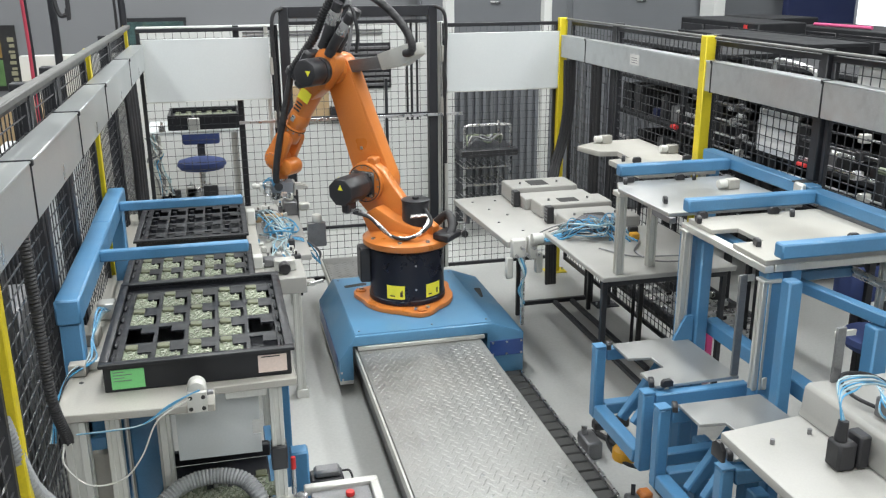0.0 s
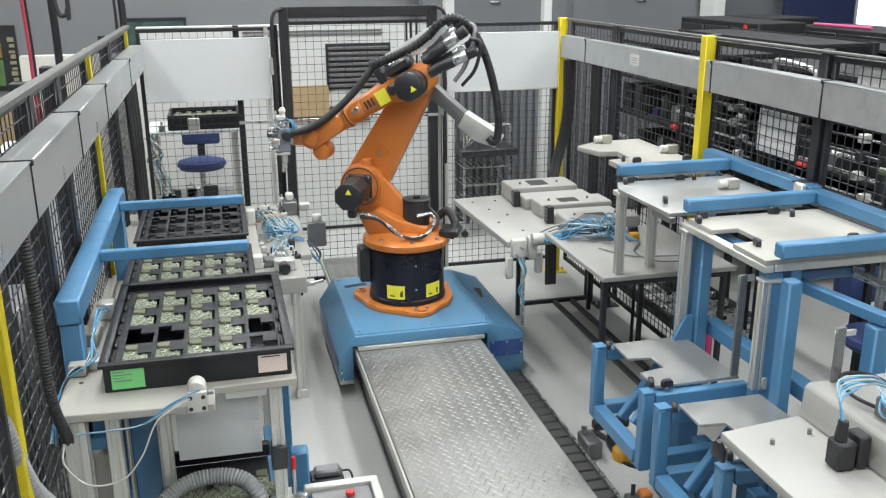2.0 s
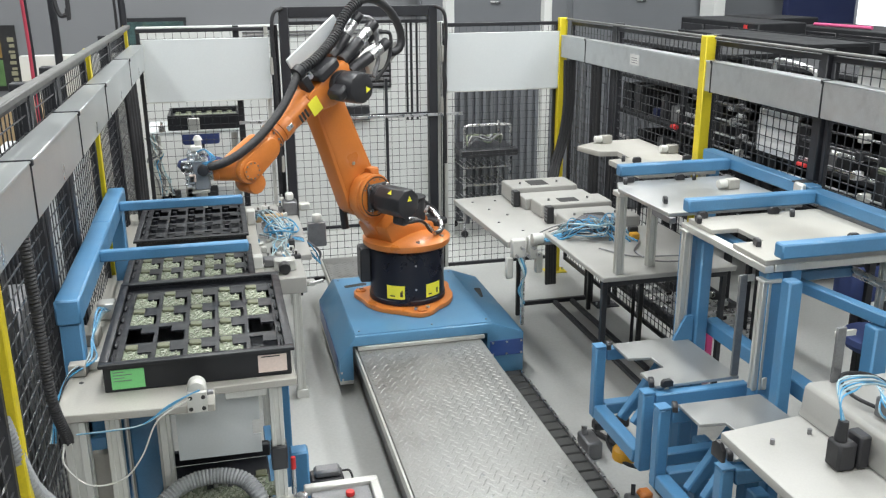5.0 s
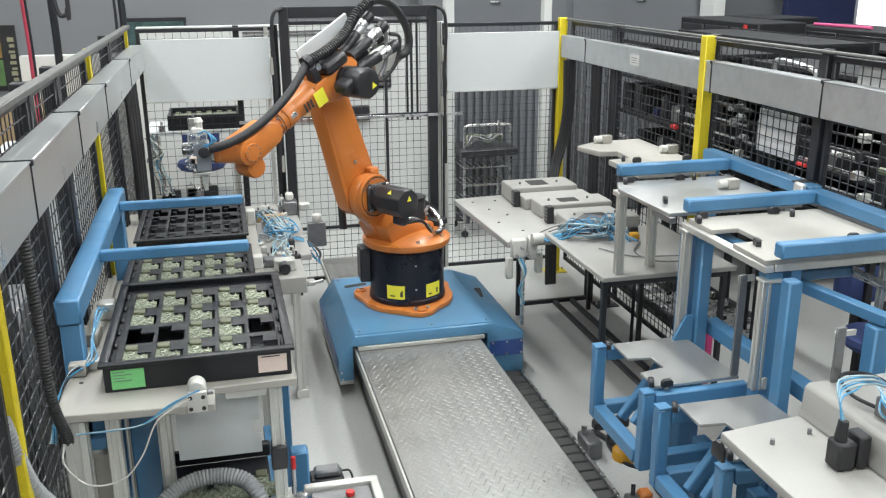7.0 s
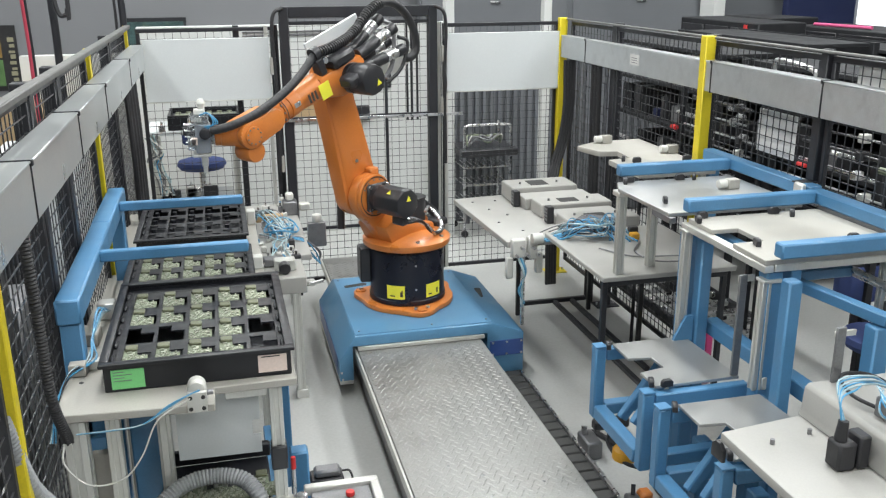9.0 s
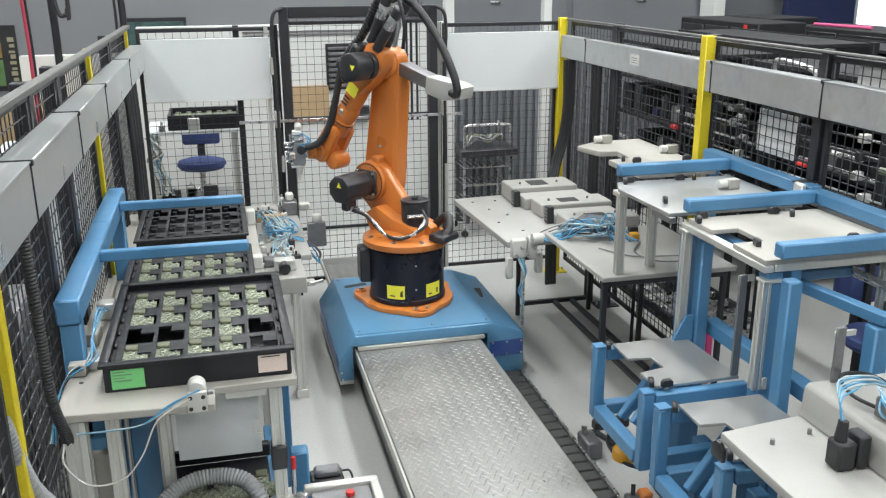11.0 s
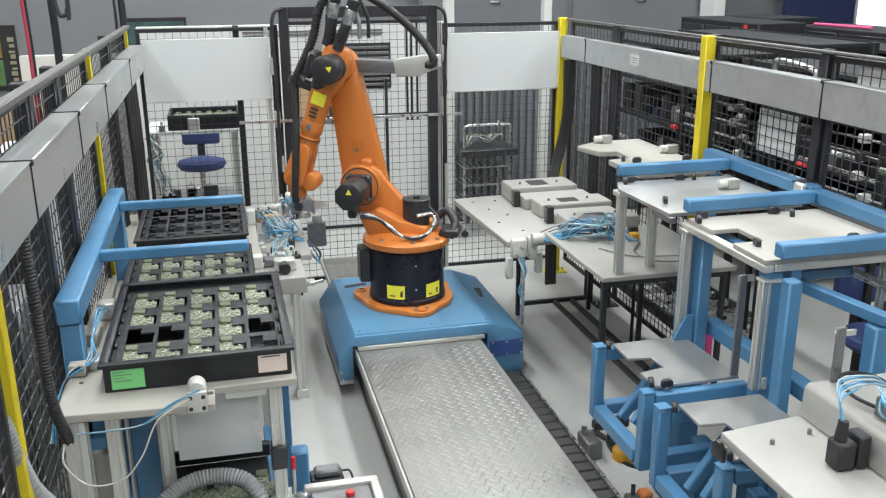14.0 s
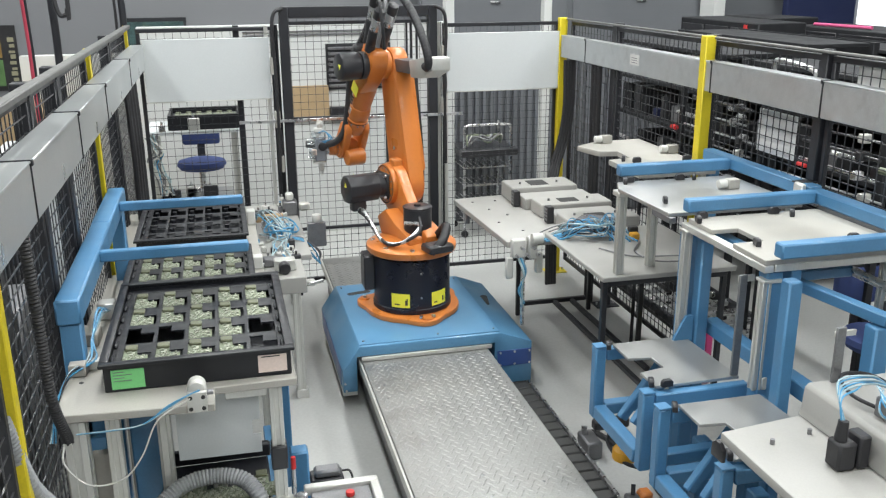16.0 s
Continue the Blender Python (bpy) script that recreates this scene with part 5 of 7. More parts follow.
lb = thing("blue_gantry", "light blue square-tube beam frame along the wire fence", "gantry frame", (-0.5, 3.4, 0))
part("long_beam", box(bm_new(), -0.535, 2.69, 1.17, -0.462, 3.61, 1.25, 0.006), BLUE, lb)
part("long_beam", box(bm_new(), -0.538, 3.614, 1.168, -0.465, 4.22, 1.248, 0.006), BLUE, lb)
part("upright", box(bm_new(), -0.53, 2.70, 0.0, -0.467, 2.76, 1.1695, 0.006), BLUE, lb)
part("upright", box(bm_new(), -0.53, 4.1, 0.0, -0.47, 4.16, 1.1675, 0.006), BLUE, lb)
part("cross_beam", box(bm_new(), -0.4645, 3.20, 1.205, 0.055, 3.235, 1.245, 0.005), BLUE, lb)
part("cross_beam", box(bm_new(), -0.4645, 3.93, 1.205, 0.055, 3.965, 1.243, 0.005), BLUE, lb)


def parts_tray(x0, x1, y0, y1, z0, z1, label):
    """A walled tray with a pocketed insert: pocket centres are returned."""
    t = thing("parts_tray", label, "parts tray", ((x0 + x1) / 2, (y0 + y1) / 2, z0), "parts trays")
    w = 0.012
    zi = z1 - 0.024
    b = bm_new()
    box(b, x0 + 0.015, y0 + 0.015, z0, x1 - 0.015, y1 - 0.015, z0 + 0.006, 0.002)
    for a in ((x0 + 0.012, y0 + 0.012, x1 - 0.012, y0 + 0.012 + w), (x0 + 0.012, y1 - 0.012 - w, x1 - 0.012, y1 - 0.012), (x0 + 0.012, y0 + 0.012 + w, x0 + 0.012 + w, y1 - 0.012 - w), (x1 - 0.012 - w, y0 + 0.012 + w, x1 - 0.012, y1 - 0.012 - w)):
        part("tray_wall", box(bm_new(), a[0], a[1], z0, a[2], a[3], z1 - 0.012, 0.003), TRAY, t)
    part("tray_floor", b, TRAY, t)
    b = bm_new()
    for a in ((x0, y0, x1, y0 + 0.03), (x0, y1 - 0.03, x1, y1), (x0, y0 + 0.03, x0 + 0.028, y1 - 0.03), (x1 - 0.028, y0 + 0.03, x1, y1 - 0.03)):
        box(b, *a[:2], z1 - 0.012, *a[2:], z1, 0.004, seg=2)
    part("rim", b, TRAY, t)
    # insert: strips round five by four pockets, each pocket with a narrower wing
    ix0, ix1, iy0, iy1 = x0 + 0.045, x1 - 0.045, y0 + 0.035, y1 - 0.075
    cw, ch = (ix1 - ix0) / 5, (iy1 - iy0) / 4
    b = bm_new()
    box(b, x0 + 0.026, y0 + 0.026, zi - 0.004, ix0, y1 - 0.026, zi, 0.001)
    box(b, ix1 + 0.0002, y0 + 0.026, zi - 0.004, x1 - 0.026, y1 - 0.026, zi, 0.001)
    box(b, ix0 + 0.0002, iy1, zi - 0.004, ix1 - 0.0002, y1 - 0.026, zi, 0.001)
    box(b, ix0 + 0.0002, y0 + 0.026, zi - 0.004, ix1 - 0.0002, iy0, zi, 0.001)
    cells = []
    for i in range(5):
        for j in range(4):
            cx, cy = ix0 + i * cw, iy0 + j * ch
            m = 0.012
            box(b, cx, cy, zi - 0.004, cx + m, cy + ch, zi, 0)
            box(b, cx + m, cy, zi - 0.004, cx + cw, cy + m, zi, 0)
            box(b, cx + m, cy + ch - 0.018, zi - 0.004, cx + cw, cy + ch, zi, 0)
            box(b, cx + cw * 0.56, cy + ch * 0.60, zi - 0.004, cx + cw, cy + ch - 0.018, zi, 0)
            cells.append((cx + m, cy + m, cw * 0.88 - m, ch - 0.03, j, i))
    part("insert", b, TRAY, t, "pocketed insert sheet")
    for k in range(6):
        yy = y0 + 0.09 + k * (y1 - y0 - 0.2) / 5
        for xx, s_ in ((x0 + 0.026, 1), (x1 - 0.026, -1)):
            part("side_rib", box(bm_new(), min(xx, xx + s_ * 0.012), yy - 0.025, zi + 0.0005, max(xx, xx + s_ * 0.012), yy + 0.025, z1 - 0.014, 0.004), TRAY, t)
    return t, cells, zi


board_proto = thing("circuit_board", "pale green circuit board with dark connector in tray pocket", "circuit board", (0, 0, 0), "boards in the trays")


def board_meshes(w, h):
    b = prism(bm_new(), [(0, 0), (w, 0), (w, h * 0.52), (w * 0.60, h * 0.52), (w * 0.60, h * 0.86), (0, h * 0.86)], -0.012, -0.004, "z", 0.001, seg=1)
    part("substrate", b, BOARD_GREEN, board_proto, local=True)
    b = box(bm_new(), w * 0.05, h * 0.74, -0.004, w * 0.56, h * 0.98, 0.006, 0.003)
    part("connector", b, mat("olive_connector", (0.16, 0.17, 0.11), 0.4, 0.2, 0.2, 40), board_proto, "olive metal connector", local=True)
    b = bm_new()
    rr = random.Random(4)
    for k in range(64):
        x, y = rr.uniform(0.05, 0.93) * w, rr.uniform(0.05, 0.48) * h
        s_ = rr.uniform(0.001, 0.0034)
        box(b, x - s_, y - s_, -0.004, x + s_, y + s_, rr.uniform(-0.002, 0.002), 0)
    for k in range(6):
        x, y = rr.uniform(0.08, 0.5) * w, rr.uniform(0.5, 0.7) * h
        box(b, x - 0.004, y - 0.004, -0.004, x + 0.004, y + 0.004, 0.0, 0)
    part("solder_side", b, mat("pale_solder", (0.42, 0.44, 0.36), 0.35, 0.4, 0.2, 90), board_proto, "pale soldered surface", local=True)


board_meshes(0.072, 0.142)
board_proto.location = (-0.20, 2.42, 0.70)
t1, cells1, zi1 = parts_tray(-0.405, 0.155, 2.495, 3.235, 1.0205, 1.112, "black plastic parts tray filled with circuit boards")
t2_, cells2, zi2 = parts_tray(-0.47, 0.085, 3.50, 4.24, 0.8405, 0.932, "black plastic parts tray filled with circuit boards")
t3_, cells3, zi3 = parts_tray(-0.475, 0.08, 4.41, 5.2, 0.8405, 0.932, "empty black plastic parts tray")
first = True
for cells, zi, skip in ((cells1, zi1, {(1, 0), (1, 1), (1, 4), (0, 4)}), (cells2, zi2, set())):
    for x, y, w, h, j, i in cells:
        if (j, i) in skip:
            continue
        if first:
            board_proto.location = (x, y, zi)
            first = False
        else:
            copy_thing(board_proto, pose(x, y, zi))
for x, y, w, h, j, i in cells3:
    b = cyl(bm_new(), (x + w * 0.3, y + h * 0.45, zi3 - 0.02), (x + w * 0.3, y + h * 0.45, zi3 + 0.004), 0.012, seg=10)
    part("pocket_stud", b, TRAY, t3_)
lab = part("paper_label", box(bm_new(), -0.372, 2.505, 1.03, -0.28, 2.5075, 1.09, 0), GREEN_LABEL, t1, "green paper label")
for k in range(4):
    part("print_bar", box(bm_new(), -0.366, 2.5036, 1.082 - k * 0.009, -0.335 + (k % 2) * 0.02, 2.5049, 1.0838 - k * 0.009, 0), GUN, lab)
lab = part("paper_label", box(bm_new(), 0.045, 2.505, 1.035, 0.13, 2.5075, 1.09, 0), PINK_LABEL, t1, "torn pale pink label")
part("print_bar", box(bm_new(), 0.055, 2.5036, 1.084, 0.11, 2.5049, 1.087, 0), INK_AND_SHADE, lab)
# light barrier on the table's front edge
kb = thing("light_sensor", "white dome light sensor on drilled aluminium block", "sensor", (-0.13, 2.40, 1.02))
part("block", box(bm_new(), -0.16, 2.36, 1.0, -0.105, 2.364, 1.0605, 0.001), ALU, kb)
part("block", box(bm_new(), -0.16, 2.3645, 1.0205, -0.105, 2.42, 1.06, 0.004), ALU, kb)
part("dome", cyl(bm_new(), (-0.132, 2.372, 1.0605), (-0.132, 2.43, 1.0605), 0.026, seg=22, bevel=0.01), WHITE_PLASTIC, kb, "white plastic dome")
for dx in (-0.15, -0.115):
    for dz in (1.012, 1.046):
        # drilled holes shown as dark discs, their inner shade in the colour
        part("hole", cyl(bm_new(), (dx, 2.3605, dz), (dx, 2.358, dz), 0.006, seg=10), INK_AND_SHADE, kb)
part("fitting", cyl(bm_new(), (-0.105, 2.39, 1.045), (-0.088, 2.39, 1.045), 0.008, seg=10), GUN, kb)
for k in range(3):
    part("air_tube", tube(bm_new(), [(-0.11, 2.385, 1.055 + k * 0.004), (-0.15, 2.355, 1.06), (-0.21, 2.345, 1.03 + k * 0.004), (-0.28, 2.345, 0.99), (-0.36, 2.36, 0.975), (-0.46, 2.37, 0.97)], 0.0024, 6), TUBE if k else TUBE_PALE, kb, "thin blue air tube")
part("cable", tube(bm_new(), [(-0.15, 2.35, 1.05), (-0.24, 2.34, 1.0), (-0.29, 2.335, 0.90), (-0.35, 2.34, 0.83), (-0.44, 2.35, 0.82), (-0.50, 2.37, 0.88), (-0.50, 2.40, 0.93)], 0.0026, 6), WHITE_PLASTIC, kb, "thin white cable")
# blocks and tubes between the tray and the blue beam
for x, y, z, w, d, h, m_ in ((-0.475, 2.92, 1.0205, 0.05, 0.09, 0.045, TOP), (-0.44, 3.14, 1.0205, 0.04, 0.06, 0.06, ALU), (-0.475, 2.66, 1.0205, 0.03, 0.04, 0.04, TOP), (-0.43, 2.70, 1.0205, 0.02, 0.035, 0.03, ALU)):
    solo("clamp_block", box(bm_new(), x - w / 2 - 0.02, y - d / 2, z, x + w / 2, y + d / 2, z + h, 0.004), m_, "small pale clamp block bolted to worktop", "clamp block", "clamp blocks")
tb = thing("tube_bundle", "loose bundle of thin blue air tubes beside tray", "tube bundle", (-0.49, 2.9, 1.02))
for k in range(9):
    o = [random.uniform(-0.015, 0.015) for _ in range(4)]
    part("air_tube", tube(bm_new(), [(-0.44 + o[0], 3.1, 1.06), (-0.455 + o[1], 3.0, 1.09 + o[2]), (-0.462, 2.85 + o[0] * 3, 1.06 + o[3]), (-0.45 + o[2], 2.7, 1.05), (-0.50, 2.60 + o[1], 1.05 + o[0]), (-0.525, 2.5, 1.0 + o[3]), (-0.53 + o[2] * 0.5, 2.41, 0.93)], 0.0024, 6), (TUBE, TUBE, TUBE_PALE, MOTOR)[k % 4], tb, "thin air tube")

# lower tray, grey hose and control panel in the near corner
lt1 = thing("parts_tray", "black lower parts tray with circuit boards on stand", "parts tray", (-0.1, 2.5, 0.55))
part("shell", box(bm_new(), -0.28, 2.25, 0.56, 0.06, 2.78, 0.60, 0.006), TRAY, lt1)
part("rim", box(bm_new(), -0.29, 2.77, 0.6005, 0.07, 2.80, 0.65, 0.006), TRAY, lt1)
part("stand", box(bm_new(), -0.2, 2.4, 0.0, 0.0, 2.7, 0.559, 0.01), GUN, lt1)
for k in range(5):
    copy_thing(board_proto, pose(-0.25 + k * 0.065, 2.52, 0.613))
for x in (-0.12, -0.09):
    solo("cable_tie", box(bm_new(), x, 2.6, 0.601, x + 0.014, 2.62, 0.64, 0.003), WHITE_PLASTIC, "white plastic clip on black tray", "clip", "clips")
solo("corrugated_hose", tube(bm_new(), [(-0.40, 2.30, 0.50), (-0.31, 2.45, 0.61), (-0.22, 2.53, 0.665), (-0.12, 2.55, 0.68), (-0.03, 2.53, 0.67), (0.02, 2.48, 0.63), (0.025, 2.46, 0.5601)], 0.027, 12, 8, 0.004, 0.011), GREY_HOSE, "thick grey corrugated cable hose", "hose")
cp = thing("control_panel", "aluminium-framed control panel with red button", "control panel", (0.2, 2.3, 0))
part("frame", box(bm_new(), 0.16, 2.52, 0.58, 0.40, 2.55, 0.61, 0.004), ALU, cp)
part("frame", box(bm_new(), 0.37, 2.0, 0.58, 0.40, 2.5195, 0.61, 0.004), ALU, cp)
part("frame", box(bm_new(), -0.04, 2.49, 0.575, 0.159, 2.52, 0.60, 0.004), ALU, cp)
part("face", box(bm_new(), 0.18, 2.0, 0.57, 0.369, 2.5195, 0.595, 0.003), GUN, cp, "dark panel face")
part("face", box(bm_new(), -0.04, 2.0, 0.56, 0.178, 2.489, 0.588, 0.003), BOARD, cp, "white panel face")
part("button", cyl(bm_new(), (0.30, 2.47, 0.595), (0.30, 2.47, 0.612), 0.014, seg=18, bevel=0.004), RED, cp, "red push button")
part("knob", cyl(bm_new(), (0.15, 2.48, 0.588), (0.15, 2.48, 0.62), 0.017, seg=16, bevel=0.004), STEEL, cp)
part("pedestal", box(bm_new(), 0.0, 2.0, 0.0, 0.36, 2.45, 0.559, 0.006), GUN, cp)
sv = thing("servo_drive", "black servo actuator on blue frame post", "actuator", (0.24, 2.78, 0.4))
part("body", box(bm_new(), 0.195, 2.70, 0.48, 0.31, 2.78, 0.52, 0.006), MOTOR, sv)
part("cover", box(bm_new(), 0.21, 2.71, 0.5205, 0.30, 2.76, 0.55, 0.008), GUN, sv)
part("lever", bar(bm_new(), (0.24, 2.70, 0.45), (0.30, 2.69, 0.50), 0.006, 0.006), STEEL, sv)
part("cable", tube(bm_new(), [(0.31, 2.75, 0.52), (0.335, 2.74, 0.52), (0.34, 2.72, 0.48), (0.30, 2.72, 0.42)], 0.004, 6), RUBBER, sv)
part("bracket", box(bm_new(), 0.1905, 2.69, 0.42, 0.20, 2.73, 0.50, 0.002), BLUE, sv)

# pneumatic bench left of the robot
pb = thing("pneumatic_bench", "white bench with pneumatic grippers on aluminium legs", "bench", (0.25, 5.1, 0))
part("block", box(bm_new(), 0.06, 4.38, 0.60, 0.355, 4.75, 0.688, 0.005), WHITE_BOX, pb)
part("top", box(bm_new(), 0.09, 4.76, 0.655, 0.42, 5.95, 0.688, 0.004), WHITE_BOX, pb)
for x, y in ((0.30, 4.41), (0.12, 4.5), (0.38, 5.85), (0.14, 5.85)):
    part("leg", profile_post(bm_new(), x, y, 0, 0.5995 if y < 4.7 else 0.6545, 0.022), ALU, pb)
part("foot", box(bm_new(), 0.27, 4.385, 0.0, 0.335, 4.44, 0.05, 0.004), ALU, pb)
part("rod_clamp", box(bm_new(), 0.356, 4.42, 0.62, 0.40, 4.46, 0.65, 0.004), ALU, pb)
part("rod_clamp", cyl(bm_new(), (0.37, 4.40, 0.64), (0.44, 4.38, 0.66), 0.01, seg=10), STEEL, pb)
sol = thing("solenoid_valve", "black and silver solenoid valve block on white bench", "valve", (0.25, 4.47, 0.688))
part("coil", cyl(bm_new(), (0.25, 4.43, 0.72), (0.25, 4.49, 0.72), 0.03, seg=18, bevel=0.004), MOTOR, sol)
part("body", box(bm_new(), 0.20, 4.492, 0.6885, 0.31, 4.56, 0.75, 0.006), ALU, sol)
part("body", box(bm_new(), 0.15, 4.58, 0.6885, 0.26, 4.66, 0.73, 0.006), GUN, sol)
part("rod", cyl(bm_new(), (0.15, 4.55, 0.72), (0.10, 4.53, 0.72), 0.008, seg=10), STEEL, sol)
gp = thing("bench_gripper", "grey pneumatic gripper with white dome sensors on bench", "gripper", (0.38, 5.6, 0.688))
part("body", box(bm_new(), 0.33, 5.62, 0.6885, 0.42, 5.72, 0.78, 0.008), GUN, gp)
part("jaw", box(bm_new(), 0.35, 5.64, 0.7805, 0.40, 5.70, 0.83, 0.01), WHITE_PLASTIC, gp)
part("jaw", box(bm_new(), 0.43, 5.60, 0.72, 0.50, 5.66, 0.77, 0.01), ALU, gp)
part("plate", box(bm_new(), 0.44, 5.18, 0.60, 0.55, 5.22, 0.75, 0.005), GUN, gp)
part("dome", cyl(bm_new(), (0.50, 5.2, 0.7505), (0.50, 5.2, 0.80), 0.03, seg=18, bevel=0.01), WHITE_PLASTIC, gp, "white dome sensor")
part("arm", box(bm_new(), 0.15, 5.5, 0.6885, 0.32, 5.55, 0.73, 0.004), CARD, gp)
part("finger", box(bm_new(), 0.10, 5.05, 0.6885, 0.14, 5.10, 0.80, 0.006), GUN, gp)
tc = thing("tube_coil", "coil of thin blue air tubes lying on white bench", "tube coil", (0.27, 5.2, 0.688))
for k in range(7):
    cx, cy, rr_ = 0.27 + random.uniform(-0.03, 0.03), 5.2 + random.uniform(-0.06, 0.06), random.uniform(0.06, 0.11)
    pts = [(cx + rr_ * math.cos(a), cy + 1.5 * rr_ * math.sin(a), 0.70 + 0.02 * k * 0.5 + 0.02 * math.sin(a * 2 + k)) for a in [2 * math.pi * i / 9 for i in range(10)]]
    part("air_tube", tube(bm_new(), pts, 0.005, 6, 4), TUBE if k % 3 else TUBE_PALE, tc, "blue air tube loop")
for k in range(5):
    o = random.uniform(-0.04, 0.04)
    part("air_tube", tube(bm_new(), [(0.30 + o, 5.1, 0.70), (0.40, 5.05 + o, 0.69), (0.46 + o, 5.1, 0.60), (0.50, 5.12 + o, 0.52)], 0.004, 6), GUN if k % 2 else TUBE, tc, "thin tube")
for k in range(5):
    solo("cable_clip", box(bm_new(), 0.10 + 0.05 * k, 4.82 + 0.03 * (k % 2), 0.6885, 0.13 + 0.05 * k, 4.86 + 0.03 * (k % 2), 0.72, 0.004), (GUN, ALU, MOTOR, WHITE_PLASTIC, ALU)[k], "small fitting block on white bench", "fitting", "bench fittings")

# small pneumatic fittings crowding the bench
rb = random.Random(9)
for k in range(26):
    x, y = rb.uniform(0.11, 0.34), rb.uniform(4.64, 5.9)
    w, d, h = rb.uniform(0.012, 0.035), rb.uniform(0.015, 0.05), rb.uniform(0.015, 0.06)
    ft = thing("bench_fitting", "small pneumatic fitting bolted to white bench", "fitting", (x, y, 0.689), "bench fittings")
    part("body", box(bm_new(), x - w, y - d / 2, 0.689, x + w, y + d / 2, 0.689 + h, 0.004), rb.choice((GUN, ALU, MOTOR, ALU, STEEL, WHITE_PLASTIC)), ft)
    part("nipple", cyl(bm_new(), (x, y, 0.689 + h), (x, y, 0.689 + h + 0.02), 0.006, seg=8), rb.choice((STEEL, TUBE, MOTOR)), ft)
for k in range(8):
    o = [rb.uniform(-0.06, 0.06) for _ in range(5)]
    solo("air_line", tube(bm_new(), [(0.14 + o[0], 5.5 + o[1], 0.72), (0.22 + o[2], 5.3, 0.76 + abs(o[3])), (0.30 + o[4], 5.05, 0.73), (0.27 + o[1], 4.85 + o[2], 0.74), (0.24 + o[3], 4.64, 0.72)], 0.0035, 6), rb.choice((TUBE, TUBE_PALE, GUN)), "thin loose air line across white bench", "air line", "air lines")


# ---- behind the back fence
bt = thing("back_table", "aluminium-framed bench behind the back fence", "bench", (-0.2, 6.6, 0))
part("tabletop", box(bm_new(), -0.53, 6.45, 1.105, 0.12, 6.95, 1.13, 0.003), BOARD, bt)
for x, y in ((-0.49, 6.5), (0.07, 6.5), (-0.49, 6.9), (0.07, 6.9)):
    part("leg", profile_post(bm_new(), x, y, 0, 1.1045, 0.022), ALU, bt)
part("lower_shelf", box(bm_new(), -0.46, 6.5, 0.62, 0.04, 6.8, 0.64, 0.003), TOP_GREY, bt)
bx = thing("parts_tray", "black parts tray with boards on back bench", "parts tray", (-0.13, 6.6, 1.13), "parts trays")
b = bm_new()
for a in ((-0.38, 6.48, 0.12, 6.50), (-0.38, 6.88, 0.12, 6.90), (-0.38, 6.50, -0.36, 6.88), (0.10, 6.50, 0.12, 6.88)):
    box(b, a[0], a[1], 1.131, a[2], a[3], 1.235, 0.004)
part("wall", b, TRAY, bx)
part("insert", box(bm_new(), -0.36, 6.50, 1.185, 0.10, 6.88, 1.195, 0.001), TRAY, bx)
for k in range(6):
    copy_thing(board_proto, pose(-0.34 + k * 0.073, 6.53, 1.208))
    copy_thing(board_proto, pose(-0.34 + k * 0.073, 6.68, 1.208))


def office_chair(x, y, h, label):
    """A swivel chair with its seat at height h."""
    c = thing("office_chair", label, "office chair", (x, y, 0), "office chairs")
    part("seat", spin(bm_new(), [(0.05, 0.0), (0.165, 0.01), (0.188, 0.04), (0.178, 0.068), (0.13, 0.082), (0.02, 0.087)], 28, pose(x, y - 0.05, h)), CHAIR_BLUE, c)
    part("backrest", box(bm_new(), x - 0.14, y + 0.13, h + 0.16, x + 0.15, y + 0.18, h + 0.35, 0.025, seg=2), CHAIR_BLUE, c)
    part("stem", box(bm_new(), x - 0.03, y + 0.14, h + 0.02, x + 0.03, y + 0.16, h + 0.17, 0.005), MOTOR, c)
    part("gas_lift", cyl(bm_new(), (x, y - 0.03, 0.10), (x, y - 0.03, h), 0.025, seg=14), STEEL, c)
    for k in range(5):
        a = 2 * math.pi * k / 5
        u, v = x + 0.27 * math.cos(a), y - 0.03 + 0.27 * math.sin(a)
        part("leg", bar(bm_new(), (x, y - 0.03, 0.12), (u, v, 0.05), 0.014, 0.014), MOTOR, c)
        part("castor", cyl(bm_new(), (u, v - 0.015, 0.025), (u, v + 0.015, 0.025), 0.025, seg=12), MOTOR, c)


office_chair(-0.19, 7.15, 0.72, "navy upholstered swivel chair behind the back fence")
office_chair(3.02, 3.42, 0.42, "low navy upholstered swivel chair outside the docking tables")
rb = random.Random(21)
for k in range(12):
    o = [rb.uniform(-0.05, 0.05) for _ in range(6)]
    solo("air_line", tube(bm_new(), [(-0.50 + o[0], 6.42, 1.10 + o[1]), (-0.47 + o[2], 6.40 + o[3] * 0.3, 1.0), (-0.49 + o[4], 6.41, 0.9 + o[5]), (-0.44 + o[1], 6.42, 0.8), (-0.42 + o[3], 6.43, 0.68)], 0.006, 6), rb.choice((TUBE_PALE, WHITE_PLASTIC, TUBE, GUN)), "loose air line hanging on the back bench", "air line", "back bench lines")
